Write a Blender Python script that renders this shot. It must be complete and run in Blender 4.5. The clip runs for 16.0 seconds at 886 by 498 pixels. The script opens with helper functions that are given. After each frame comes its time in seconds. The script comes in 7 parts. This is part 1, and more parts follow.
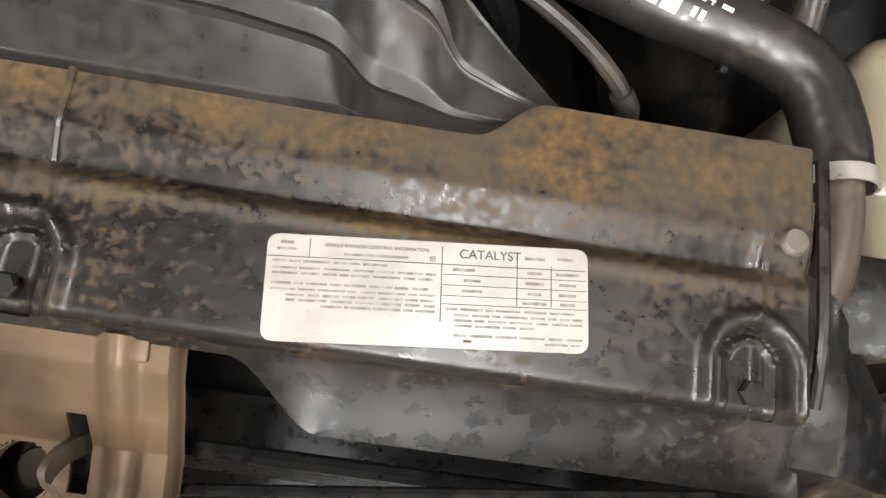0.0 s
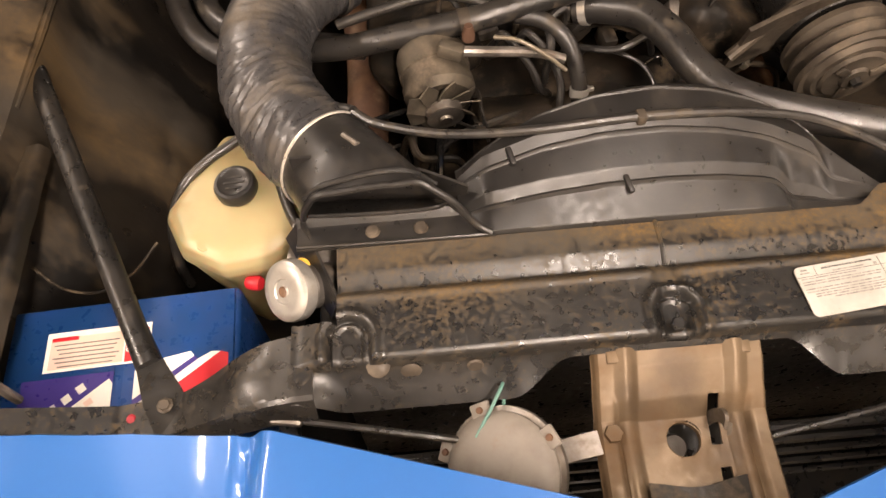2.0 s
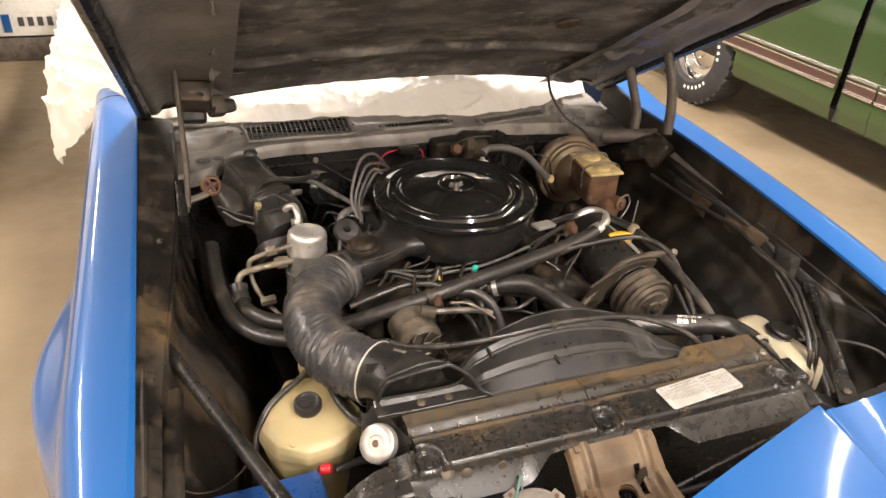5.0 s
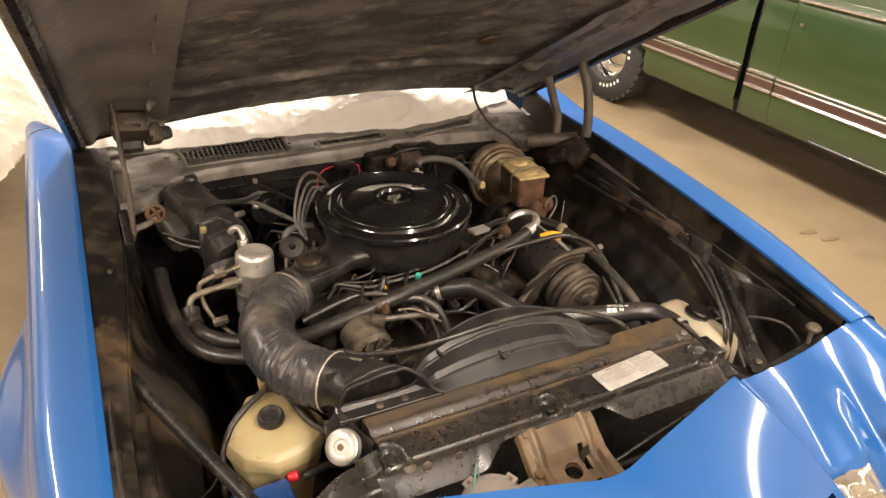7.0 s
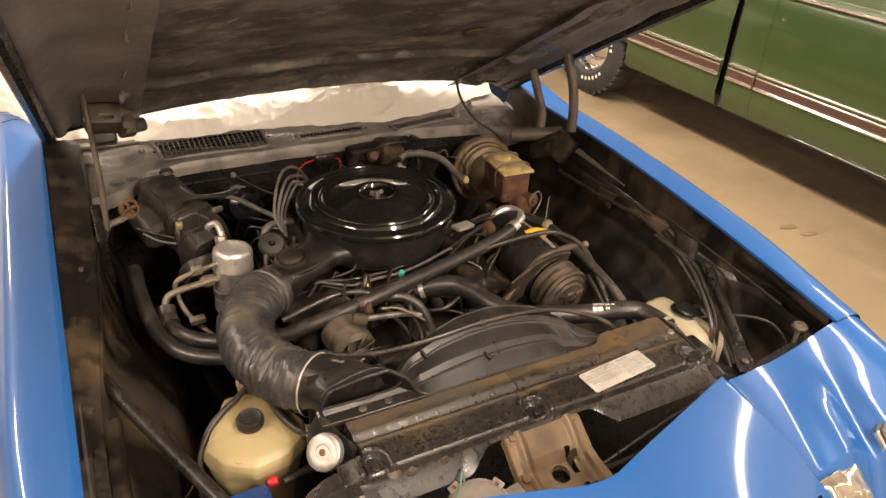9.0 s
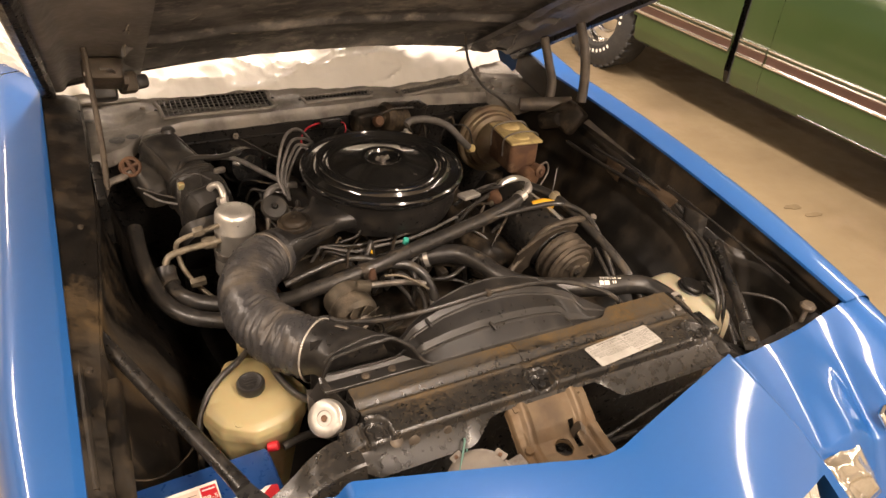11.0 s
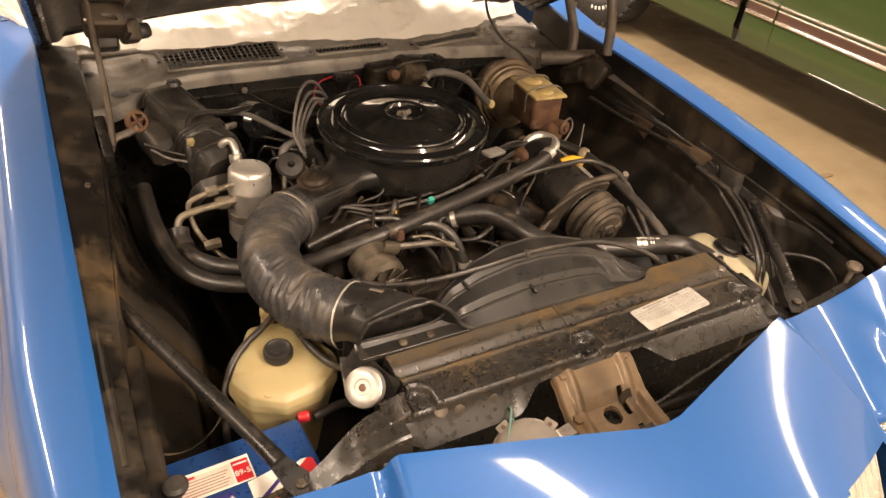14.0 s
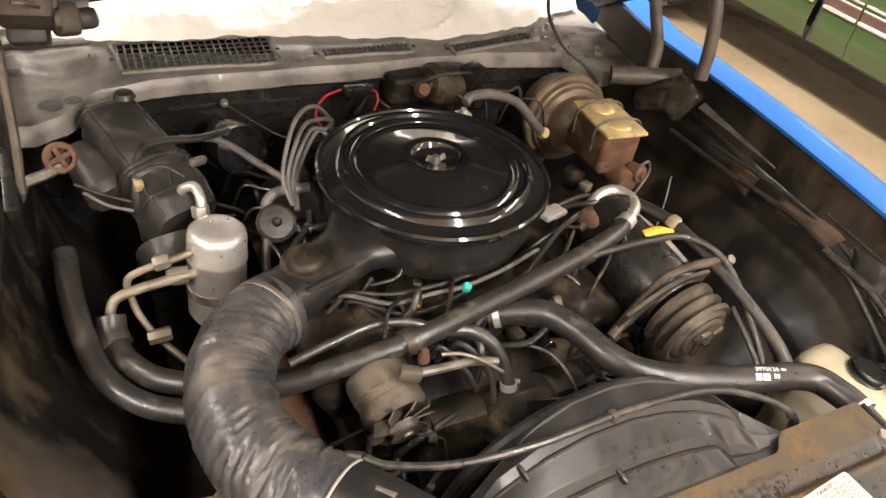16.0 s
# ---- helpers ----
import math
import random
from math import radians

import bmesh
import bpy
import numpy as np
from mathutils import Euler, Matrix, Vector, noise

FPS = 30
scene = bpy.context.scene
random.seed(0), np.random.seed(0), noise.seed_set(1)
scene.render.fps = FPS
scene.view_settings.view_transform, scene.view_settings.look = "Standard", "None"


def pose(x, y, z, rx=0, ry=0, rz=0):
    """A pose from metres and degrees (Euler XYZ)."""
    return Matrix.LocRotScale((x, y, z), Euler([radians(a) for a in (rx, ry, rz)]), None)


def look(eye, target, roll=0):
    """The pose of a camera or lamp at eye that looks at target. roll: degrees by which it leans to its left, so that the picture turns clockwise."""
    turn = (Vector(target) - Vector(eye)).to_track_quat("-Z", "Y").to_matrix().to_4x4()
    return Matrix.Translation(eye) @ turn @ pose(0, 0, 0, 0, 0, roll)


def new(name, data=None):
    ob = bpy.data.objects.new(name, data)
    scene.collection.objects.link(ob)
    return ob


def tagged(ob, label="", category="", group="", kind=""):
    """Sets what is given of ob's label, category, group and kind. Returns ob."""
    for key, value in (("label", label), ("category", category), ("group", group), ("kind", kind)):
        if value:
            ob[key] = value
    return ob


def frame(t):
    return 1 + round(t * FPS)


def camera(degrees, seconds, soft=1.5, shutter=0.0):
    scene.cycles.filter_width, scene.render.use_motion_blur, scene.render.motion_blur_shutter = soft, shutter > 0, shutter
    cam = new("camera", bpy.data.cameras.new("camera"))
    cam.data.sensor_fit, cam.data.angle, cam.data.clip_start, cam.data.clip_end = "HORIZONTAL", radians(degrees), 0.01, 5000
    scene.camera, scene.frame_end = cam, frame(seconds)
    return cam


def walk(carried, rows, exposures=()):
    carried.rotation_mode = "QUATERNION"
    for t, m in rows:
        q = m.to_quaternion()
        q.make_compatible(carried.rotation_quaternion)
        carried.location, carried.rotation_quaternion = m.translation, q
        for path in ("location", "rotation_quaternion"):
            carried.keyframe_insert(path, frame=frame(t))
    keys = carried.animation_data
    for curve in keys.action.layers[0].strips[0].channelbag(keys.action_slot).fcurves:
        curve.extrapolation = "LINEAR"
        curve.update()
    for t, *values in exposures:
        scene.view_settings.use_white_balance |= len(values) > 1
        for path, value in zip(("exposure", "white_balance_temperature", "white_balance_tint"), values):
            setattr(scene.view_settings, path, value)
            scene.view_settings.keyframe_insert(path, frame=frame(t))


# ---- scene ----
cam = camera(63.93, 16.0)
PATH = [
    (0, (0.1766, -0.0710, 1.1185), (0.2890, 0.4251, -0.8157), 21.04),
    (0.5, (0.1338, -0.1313, 1.2055), (0.1989, 0.5232, -0.6833), 15.07),
    (1, (0.0295, -0.2311, 1.2766), (0.0641, 0.5239, -0.5751), 5.95),
    (1.5, (-0.0951, -0.3063, 1.3315), (-0.0765, 0.5425, -0.4793), 0.88),
    (2, (-0.2185, -0.2879, 1.3707), (-0.1776, 0.7446, -0.3417), -2.88),
    (2.5, (-0.3337, -0.2884, 1.4280), (-0.1944, 0.8915, -0.1808), -2.28),
    (3, (-0.4344, -0.3323, 1.4701), (-0.1191, 0.9690, -0.0155), 0.80),
    (3.5, (-0.5421, -0.4212, 1.5263), (-0.1166, 0.9699, 0.1538), 2.13),
    (4, (-0.5878, -0.5251, 1.5867), (-0.0882, 0.9673, 0.3525), 2.95),
    (4.5, (-0.5696, -0.6203, 1.6122), (0.0032, 0.9472, 0.5100), 3.87),
    (4.7, (-0.5504, -0.6718, 1.5844), (0.0383, 0.9308, 0.5428), 3.48),
    (6.8, (-0.6062, -0.7767, 1.6417), (0.1709, 0.7690, 0.6382), 2.39),
    (7, (-0.6002, -0.7680, 1.6444), (0.1851, 0.7670, 0.6309), 2.50),
    (7.5, (-0.5929, -0.7639, 1.6450), (0.2153, 0.7571, 0.6284), 2.80),
    (8, (-0.5875, -0.7561, 1.6463), (0.2324, 0.7565, 0.6264), 2.89),
    (8.5, (-0.5896, -0.7446, 1.6406), (0.2374, 0.7617, 0.6172), 3.17),
    (9, (-0.5929, -0.7327, 1.6385), (0.2389, 0.7651, 0.6067), 3.62),
    (11.5, (-0.6053, -0.7093, 1.6160), (0.2165, 0.7386, 0.5077), 5.74),
    (12, (-0.6163, -0.7134, 1.6167), (0.2076, 0.7305, 0.5048), 5.79),
    (12.5, (-0.6319, -0.7241, 1.6158), (0.1947, 0.7154, 0.5003), 6.01),
    (13, (-0.6530, -0.7335, 1.6192), (0.1786, 0.7023, 0.5026), 6.16),
    (13.5, (-0.6746, -0.7134, 1.5985), (0.1634, 0.7090, 0.4696), 6.01),
    (14, (-0.6457, -0.6207, 1.5579), (0.1907, 0.7646, 0.3826), 6.24),
    (14.5, (-0.5842, -0.4848, 1.5123), (0.2448, 0.9026, 0.3342), 7.33),
    (15, (-0.5566, -0.3646, 1.4688), (0.2401, 1.0192, 0.2644), 7.57),
    (15.5, (-0.5373, -0.2429, 1.4723), (0.2580, 1.1210, 0.2446), 7.71),
    (16, (-0.4768, -0.1797, 1.4798), (0.3271, 1.1479, 0.2184), 9.94),
]
walk(cam, [(t, look(eye, target, roll)) for t, eye, target, roll in PATH],
     [(0.0, -0.1, 5950, 10), (0.6, 0.12, 5950, 12), (1.5, -0.1, 5850, 13), (2.0, 0.15, 7300, 20), (2.5, 0.22, 7200, 20), (3.2, 0.28, 6700, 17), (4.5, 0.18, 6550, 15), (8.5, -0.22, 7550, 18), (13.0, -0.2, 7700, 20),
      (14.5, 0.0, 8400, 20), (15.5, 0.33, 7200, 14), (16.0, 0.48, 6450, 14)])

# ---- world and lamps ----
world = bpy.data.worlds.new("world")
scene.world = world
world.use_nodes = True
world.node_tree.nodes["Background"].inputs[0].default_value = (1.0, 0.9, 0.78, 1)
world.node_tree.nodes["Background"].inputs[1].default_value = 0.02


def tube_lamp(x, y, length, power, wide=0.18):
    data = bpy.data.lights.new("tube_lamp", "AREA")
    data.shape, data.size, data.size_y, data.energy = "RECTANGLE", wide, length, power
    data.color = (1.0, 0.925, 0.83)
    ob = new("tube_lamp", data)
    ob.location = (x, y, 3.05)
    return ob


LAMPS = ((-2.8, -3.2, 130, 1.25, 0.18), (-2.8, -0.4, 120, 1.25, 0.18), (-2.8, 2.4, 90, 1.25, 0.18), (-2.8, 5.0, 50, 1.25, 0.18), (0.4, -3.2, 270, 2.4, 0.2), (0.4, -0.8, 105, 2.4, 0.18),
         (0.7, 2.4, 320, 2.4, 0.18), (1.5, 5.0, 70, 2.4, 0.18), (4.1, -3.2, 100, 2.4, 0.18), (4.1, 0.0, 115, 2.4, 0.18))
for lx, ly, power, length, wide in LAMPS:
    tube_lamp(lx, ly, length, power, wide)


# ---- materials ----
def rgb(c):
    return (*c, 1) if len(c) == 3 else c


def material(name, base, rough=0.5, metal=0.0, second=None, scale=8.0, mix=(0.45, 0.65), bump=0.0, bump_scale=60.0,
             coat=0.0, rough_var=0.1, dust=None, dust_scale=5.0, dust_at=(0.5, 0.7), trans=0.0, alpha=1.0, random_tint=0.0, up_dust=0.0,
             subsurface=0.0, stretch=(1, 1, 1), spec=0.5, bands=(), dust_detail=9.0, patch=None, dust2=None, grain=0.0, dust_gain=1.0):
    """A surface with a second tone in patches, fine relief, uneven gloss and dust that lies in patches."""
    m = bpy.data.materials.new(name)
    m.use_nodes = True
    nt = m.node_tree
    n, l = nt.nodes, nt.links
    bsdf = n["Principled BSDF"]
    coord = n.new("ShaderNodeNewGeometry")
    mapping = n.new("ShaderNodeMapping")
    mapping.inputs["Scale"].default_value = stretch
    l.new(coord.outputs["Position"], mapping.inputs[0])

    def noise_at(s, detail=6.0):
        k = n.new("ShaderNodeTexNoise")
        k.inputs["Scale"].default_value, k.inputs["Detail"].default_value = s, detail
        l.new(mapping.outputs[0], k.inputs["Vector"])
        return k

    def ramp_of(socket, a, b):
        r = n.new("ShaderNodeMapRange")
        r.inputs[1].default_value, r.inputs[2].default_value = a, b
        l.new(socket, r.inputs[0])
        return r.outputs[0]

    def mixed(fac, a, b):
        k = n.new("ShaderNodeMix")
        k.data_type = "RGBA"
        l.new(fac, k.inputs[0])
        for value, socket in ((a, k.inputs[6]), (b, k.inputs[7])):
            if isinstance(value, tuple):
                socket.default_value = rgb(value)
            else:
                l.new(value, socket)
        return k.outputs[2]

    coarse = noise_at(scale)
    colour = mixed(ramp_of(coarse.outputs[0], *mix), base, second or tuple(0.8 * v for v in base))
    fine = noise_at(grain or scale * 9)
    dusty = None
    if dust:
        d = noise_at(dust_scale, dust_detail)
        mul = n.new("ShaderNodeMath")
        mul.operation = "MULTIPLY"
        add = n.new("ShaderNodeMath")
        add.operation = "MULTIPLY_ADD"
        add.inputs[1].default_value, add.inputs[2].default_value = 0.35, 0.0
        l.new(fine.outputs[0], add.inputs[0])
        add2 = n.new("ShaderNodeMath")
        add2.operation = "ADD"
        spread = n.new("ShaderNodeMath")
        spread.operation = "MULTIPLY_ADD"
        spread.inputs[1].default_value, spread.inputs[2].default_value = dust_gain, 0.5 - 0.5 * dust_gain
        l.new(d.outputs[0], spread.inputs[0])
        l.new(spread.outputs[0], add2.inputs[0])
        l.new(add.outputs[0], add2.inputs[1])
        level = add2.outputs[0]
        if patch:
            more = n.new("ShaderNodeMath")
            more.operation = "MULTIPLY_ADD"
            more.inputs[1].default_value = patch[1]
            off = n.new("ShaderNodeMath")
            off.inputs[1].default_value = -0.5
            l.new(noise_at(patch[0], 3.0).outputs[0], off.inputs[0])
            l.new(off.outputs[0], more.inputs[0])
            l.new(level, more.inputs[2])
            level = more.outputs[0]
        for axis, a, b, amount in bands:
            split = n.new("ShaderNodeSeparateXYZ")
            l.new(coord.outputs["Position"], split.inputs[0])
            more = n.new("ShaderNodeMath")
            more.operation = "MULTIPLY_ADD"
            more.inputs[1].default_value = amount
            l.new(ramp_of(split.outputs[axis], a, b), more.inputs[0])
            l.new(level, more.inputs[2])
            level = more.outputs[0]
        dusty = ramp_of(level, dust_at[0] + 0.17, dust_at[1] + 0.17)
        if up_dust:
            sep = n.new("ShaderNodeSeparateXYZ")
            l.new(coord.outputs["Normal"], sep.inputs[0])
            l.new(dusty, mul.inputs[0])
            l.new(ramp_of(sep.outputs[2], 0.1, up_dust), mul.inputs[1])
            dusty = mul.outputs[0]
        if dust2:
            dust = mixed(ramp_of(noise_at(dust2[0], 4.0).outputs[0], 0.38, 0.62), dust, dust2[1])
        colour = mixed(dusty, colour, dust)
    if random_tint:
        info = n.new("ShaderNodeObjectInfo")
        hsv = n.new("ShaderNodeHueSaturation")
        l.new(colour, hsv.inputs["Color"])
        r = n.new("ShaderNodeMapRange")
        r.inputs[3].default_value, r.inputs[4].default_value = 1 - random_tint, 1 + random_tint
        l.new(info.outputs["Random"], r.inputs[0])
        l.new(r.outputs[0], hsv.inputs["Value"])
        colour = hsv.outputs[0]
    l.new(colour, bsdf.inputs["Base Color"])
    rr = n.new("ShaderNodeMapRange")
    rr.inputs[3].default_value, rr.inputs[4].default_value = max(rough - rough_var, 0.02), min(rough + rough_var, 1)
    rr.inputs[1].default_value, rr.inputs[2].default_value = 0.3, 0.7
    l.new((noise_at(scale * 9) if grain else fine).outputs[0], rr.inputs[0])
    rough_socket = rr.outputs[0]
    if dusty is not None:
        k = n.new("ShaderNodeMix")
        l.new(dusty, k.inputs[0])
        l.new(rough_socket, k.inputs[2])
        k.inputs[3].default_value = 0.85
        rough_socket = k.outputs[0]
        k = n.new("ShaderNodeMix")
        l.new(dusty, k.inputs[0])
        k.inputs[2].default_value, k.inputs[3].default_value = spec, min(spec, 0.12)
        l.new(k.outputs[0], bsdf.inputs["Specular IOR Level"])
        if metal:
            k = n.new("ShaderNodeMix")
            l.new(dusty, k.inputs[0])
            k.inputs[2].default_value, k.inputs[3].default_value = metal, 0.0
            l.new(k.outputs[0], bsdf.inputs["Metallic"])
    l.new(rough_socket, bsdf.inputs["Roughness"])
    if not (metal and dusty is not None):
        bsdf.inputs["Metallic"].default_value = metal
    bsdf.inputs["Coat Weight"].default_value = coat
    bsdf.inputs["Coat Roughness"].default_value = 0.07
    if dusty is None:
        bsdf.inputs["Specular IOR Level"].default_value = spec
    bsdf.inputs["Transmission Weight"].default_value = trans
    bsdf.inputs["Alpha"].default_value = alpha
    bsdf.inputs["Subsurface Weight"].default_value = subsurface
    bsdf.inputs["Subsurface Scale"].default_value = 0.02
    if bump:
        b = n.new("ShaderNodeBump")
        b.inputs["Strength"].default_value, b.inputs["Distance"].default_value = bump, 0.004
        l.new(noise_at(bump_scale).outputs[0], b.inputs["Height"])
        l.new(b.outputs[0], bsdf.inputs["Normal"])
    return m


BLUE = material("blue_paint", (0.008, 0.079, 0.265), 0.36, 0.1, second=(0.009, 0.085, 0.285), scale=2, coat=0.85, rough_var=0.03, spec=0.22, bump=0.02, bump_scale=26)
CASEM = material("scuffed_case_plastic", (0.02, 0.0185, 0.017), 0.42, second=(0.034, 0.031, 0.027), scale=11, bump=0.3, bump_scale=70,
                 dust=(0.11, 0.09, 0.066), dust_scale=34, dust_at=(0.56, 1.1), dust_detail=12, patch=(9, 0.5), spec=0.35)
BLACK = material("black_steel", (0.009, 0.0085, 0.008), 0.33, second=(0.016, 0.0145, 0.013), scale=9, bump=0.1, rough_var=0.12,
                 dust=(0.055, 0.043, 0.032), dust_scale=50, dust_at=(0.6, 1.05), patch=(9, 0.5), spec=0.4)
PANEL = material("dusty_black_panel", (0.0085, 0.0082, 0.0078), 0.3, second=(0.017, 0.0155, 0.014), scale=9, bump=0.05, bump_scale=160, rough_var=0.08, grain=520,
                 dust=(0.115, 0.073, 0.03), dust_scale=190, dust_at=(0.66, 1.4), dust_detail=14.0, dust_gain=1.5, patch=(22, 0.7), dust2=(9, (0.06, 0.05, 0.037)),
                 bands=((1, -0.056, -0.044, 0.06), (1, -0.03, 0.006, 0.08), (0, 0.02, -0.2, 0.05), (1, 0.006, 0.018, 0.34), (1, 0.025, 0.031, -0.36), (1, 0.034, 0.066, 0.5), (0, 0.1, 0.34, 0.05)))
INNER = material("dirty_inner_fender", (0.006, 0.0055, 0.005), 0.38, second=(0.014, 0.012, 0.0102), scale=5, bump=0.2, spec=0.3, grain=150,
                 dust=(0.085, 0.06, 0.036), dust_scale=16, dust_at=(0.46, 0.98), dust_detail=13, stretch=(1, 1, 0.6), patch=(5, 0.9), dust2=(6, (0.036, 0.031, 0.025)))
INNERL = material("rust_stained_apron", (0.007, 0.0062, 0.0055), 0.36, second=(0.017, 0.0135, 0.0105), scale=5, bump=0.2, spec=0.35, grain=150,
                  dust=(0.1, 0.066, 0.032), dust_scale=20, dust_at=(0.55, 1.02), dust_detail=13, stretch=(1, 1, 0.34), patch=(8, 1.1), dust2=(8, (0.042, 0.035, 0.027)),
                  bands=((2, 0.66, 0.72, 0.12), (2, 0.8, 0.82, -0.08), (1, 0.27, 0.31, 0.34), (1, 0.4, 0.46, -0.34)))
FLAPM = material("dusty_brown_flap", (0.075, 0.052, 0.034), 0.6, second=(0.045, 0.033, 0.024), scale=20, bump=0.3, spec=0.2,
                 dust=(0.12, 0.09, 0.06), dust_scale=24, dust_at=(0.5, 0.95))
HINGEM = material("dull_grey_hinge_steel", (0.075, 0.065, 0.056), 0.5, 0.3, second=(0.045, 0.039, 0.034), scale=26, bump=0.15, spec=0.3,
                  dust=(0.13, 0.105, 0.078), dust_scale=30, dust_at=(0.5, 0.95), patch=(10, 0.6))
FRAMEM = material("dusty_hood_frame_paint", (0.12, 0.112, 0.105), 0.5, second=(0.17, 0.157, 0.145), scale=7, bump=0.08, spec=0.3,
                  dust=(0.26, 0.235, 0.205), dust_scale=16, dust_at=(0.56, 1.2), dust_detail=11, patch=(5, 0.6))
FIBRE = material("frayed_pale_fibre", (0.22, 0.2, 0.175), 0.85, second=(0.16, 0.145, 0.125), scale=40, bump=0.4, spec=0.15)
RUBBER = material("black_rubber", (0.0165, 0.0152, 0.0142), 0.36, second=(0.027, 0.0243, 0.0215), scale=18, bump=0.1, bump_scale=110,
                  dust=(0.1, 0.08, 0.057), dust_scale=44, dust_at=(0.56, 1.0), patch=(11, 0.7), spec=0.55)
PLASTIC = material("black_plastic", (0.0115, 0.0108, 0.0103), 0.36, second=(0.019, 0.0175, 0.0163), scale=11, bump=0.07, bump_scale=80,
                   dust=(0.07, 0.057, 0.042), dust_scale=34, dust_at=(0.55, 1.35), patch=(9, 0.6), grain=240, spec=0.38)
GLOSS = material("gloss_black_enamel", (0.006, 0.006, 0.006), 0.14, second=(0.01, 0.01, 0.01), scale=10, coat=1.0, rough_var=0.05,
                 dust=(0.09, 0.072, 0.052), dust_scale=60, dust_at=(0.72, 1.2), patch=(14, 0.8))
CREAM = material("cream_plastic", (0.33, 0.272, 0.145), 0.42, second=(0.26, 0.205, 0.1), scale=5, subsurface=0.2, bump=0.05,
                 dust=(0.26, 0.18, 0.09), dust_scale=14, dust_at=(0.64, 0.95))
MILKY = material("milky_plastic", (0.4, 0.36, 0.26), 0.45, second=(0.33, 0.29, 0.2), scale=6, subsurface=0.2, dust=(0.24, 0.19, 0.12), dust_scale=20, dust_at=(0.62, 1.0))
ALU = material("aluminium", (0.66, 0.63, 0.58), 0.36, 0.75, second=(0.54, 0.51, 0.46), scale=14, bump=0.05,
               dust=(0.3, 0.25, 0.19), dust_scale=16, dust_at=(0.62, 0.85))
CAPM = material("worn_cap_plating", (0.4, 0.385, 0.36), 0.38, 0.7, second=(0.3, 0.285, 0.26), scale=40, bump=0.05,
                dust=(0.2, 0.17, 0.13), dust_scale=40, dust_at=(0.62, 0.95))
STEEL = material("dull_steel", (0.24, 0.22, 0.2), 0.42, 0.8, second=(0.13, 0.11, 0.09), scale=20, bump=0.1,
                 dust=(0.12, 0.085, 0.055), dust_scale=28, dust_at=(0.52, 0.8))
TAN = material("dusty_tan_steel", (0.1, 0.07, 0.042), 0.42, 0.35, second=(0.055, 0.037, 0.022), scale=14, bump=0.15,
               dust=(0.085, 0.048, 0.022), dust_scale=22, dust_at=(0.45, 0.95), patch=(12, 0.7), spec=0.3)
RUST = material("rusty_iron", (0.075, 0.04, 0.026), 0.7, second=(0.13, 0.07, 0.04), scale=22, bump=0.3,
                dust=(0.2, 0.14, 0.095), dust_scale=24, dust_at=(0.56, 0.85), spec=0.2)
IRON = material("grimy_iron", (0.011, 0.0095, 0.008), 0.45, 0.2, second=(0.032, 0.024, 0.017), scale=18, bump=0.3,
                dust=(0.11, 0.082, 0.054), dust_scale=20, dust_at=(0.53, 0.82), spec=0.2)
WHITE = material("white_label", (0.8, 0.78, 0.72), 0.45, second=(0.72, 0.69, 0.62), scale=30)
STICKER = material("silvery_label", (0.33, 0.315, 0.29), 0.36, 0.0, second=(0.25, 0.24, 0.215), scale=30)
CONCRETE = material("concrete", (0.245, 0.19, 0.117), 0.5, second=(0.185, 0.14, 0.086), scale=1.3, bump=0.1,
                    dust=(0.24, 0.18, 0.12), dust_scale=2.2, dust_at=(0.55, 0.8))
CEIL = material("ceiling_paint", (0.8, 0.77, 0.71), 0.8, second=(0.76, 0.73, 0.66), scale=0.8)
ALTM = material("grimy_alternator_metal", (0.09, 0.076, 0.058), 0.5, 0.4, second=(0.05, 0.041, 0.031), scale=24, bump=0.2, dust=(0.15, 0.12, 0.088), dust_scale=22, dust_at=(0.5, 0.8), spec=0.25)
YZINC = material("yellow_zinc_lid", (0.5, 0.39, 0.18), 0.42, 0.2, second=(0.34, 0.25, 0.12), scale=26, dust=(0.25, 0.19, 0.1), dust_scale=30, dust_at=(0.58, 0.85))
DUCTM = material("dusty_crinkled_rubber", (0.031, 0.0305, 0.032), 0.33, second=(0.048, 0.046, 0.046), scale=16, bump=0.35, bump_scale=70,
                 dust=(0.2, 0.16, 0.112), dust_scale=20, dust_at=(0.5, 1.1), up_dust=0.95, patch=(9, 0.7), grain=260)
WALLP = material("wall_paint", (0.62, 0.55, 0.45), 0.8, second=(0.56, 0.5, 0.4), scale=0.8)
GREEN = material("green_paint", (0.0215, 0.043, 0.011), 0.34, second=(0.025, 0.048, 0.014), scale=2, coat=0.8, rough_var=0.0)
CHROME = material("chrome", (0.75, 0.74, 0.72), 0.12, 1.0, second=(0.7, 0.69, 0.66), scale=20)
RED = material("red_plastic", (0.55, 0.02, 0.03), 0.4, second=(0.48, 0.018, 0.025), scale=30)
YELLOW = material("yellow_tape", (0.75, 0.42, 0.03), 0.45, second=(0.7, 0.38, 0.03), scale=30)
TEALW = material("faded_teal_wire", (0.07, 0.17, 0.14), 0.5, second=(0.05, 0.12, 0.1), scale=40)
TEAL = material("teal_plastic", (0.02, 0.32, 0.25), 0.4, second=(0.02, 0.28, 0.22), scale=30)
NAVY = material("navy_plastic", (0.006, 0.04, 0.145), 0.33, second=(0.01, 0.05, 0.19), scale=12, bump=0.03, dust=(0.1, 0.1, 0.11), dust_scale=40, dust_at=(0.72, 1.2))
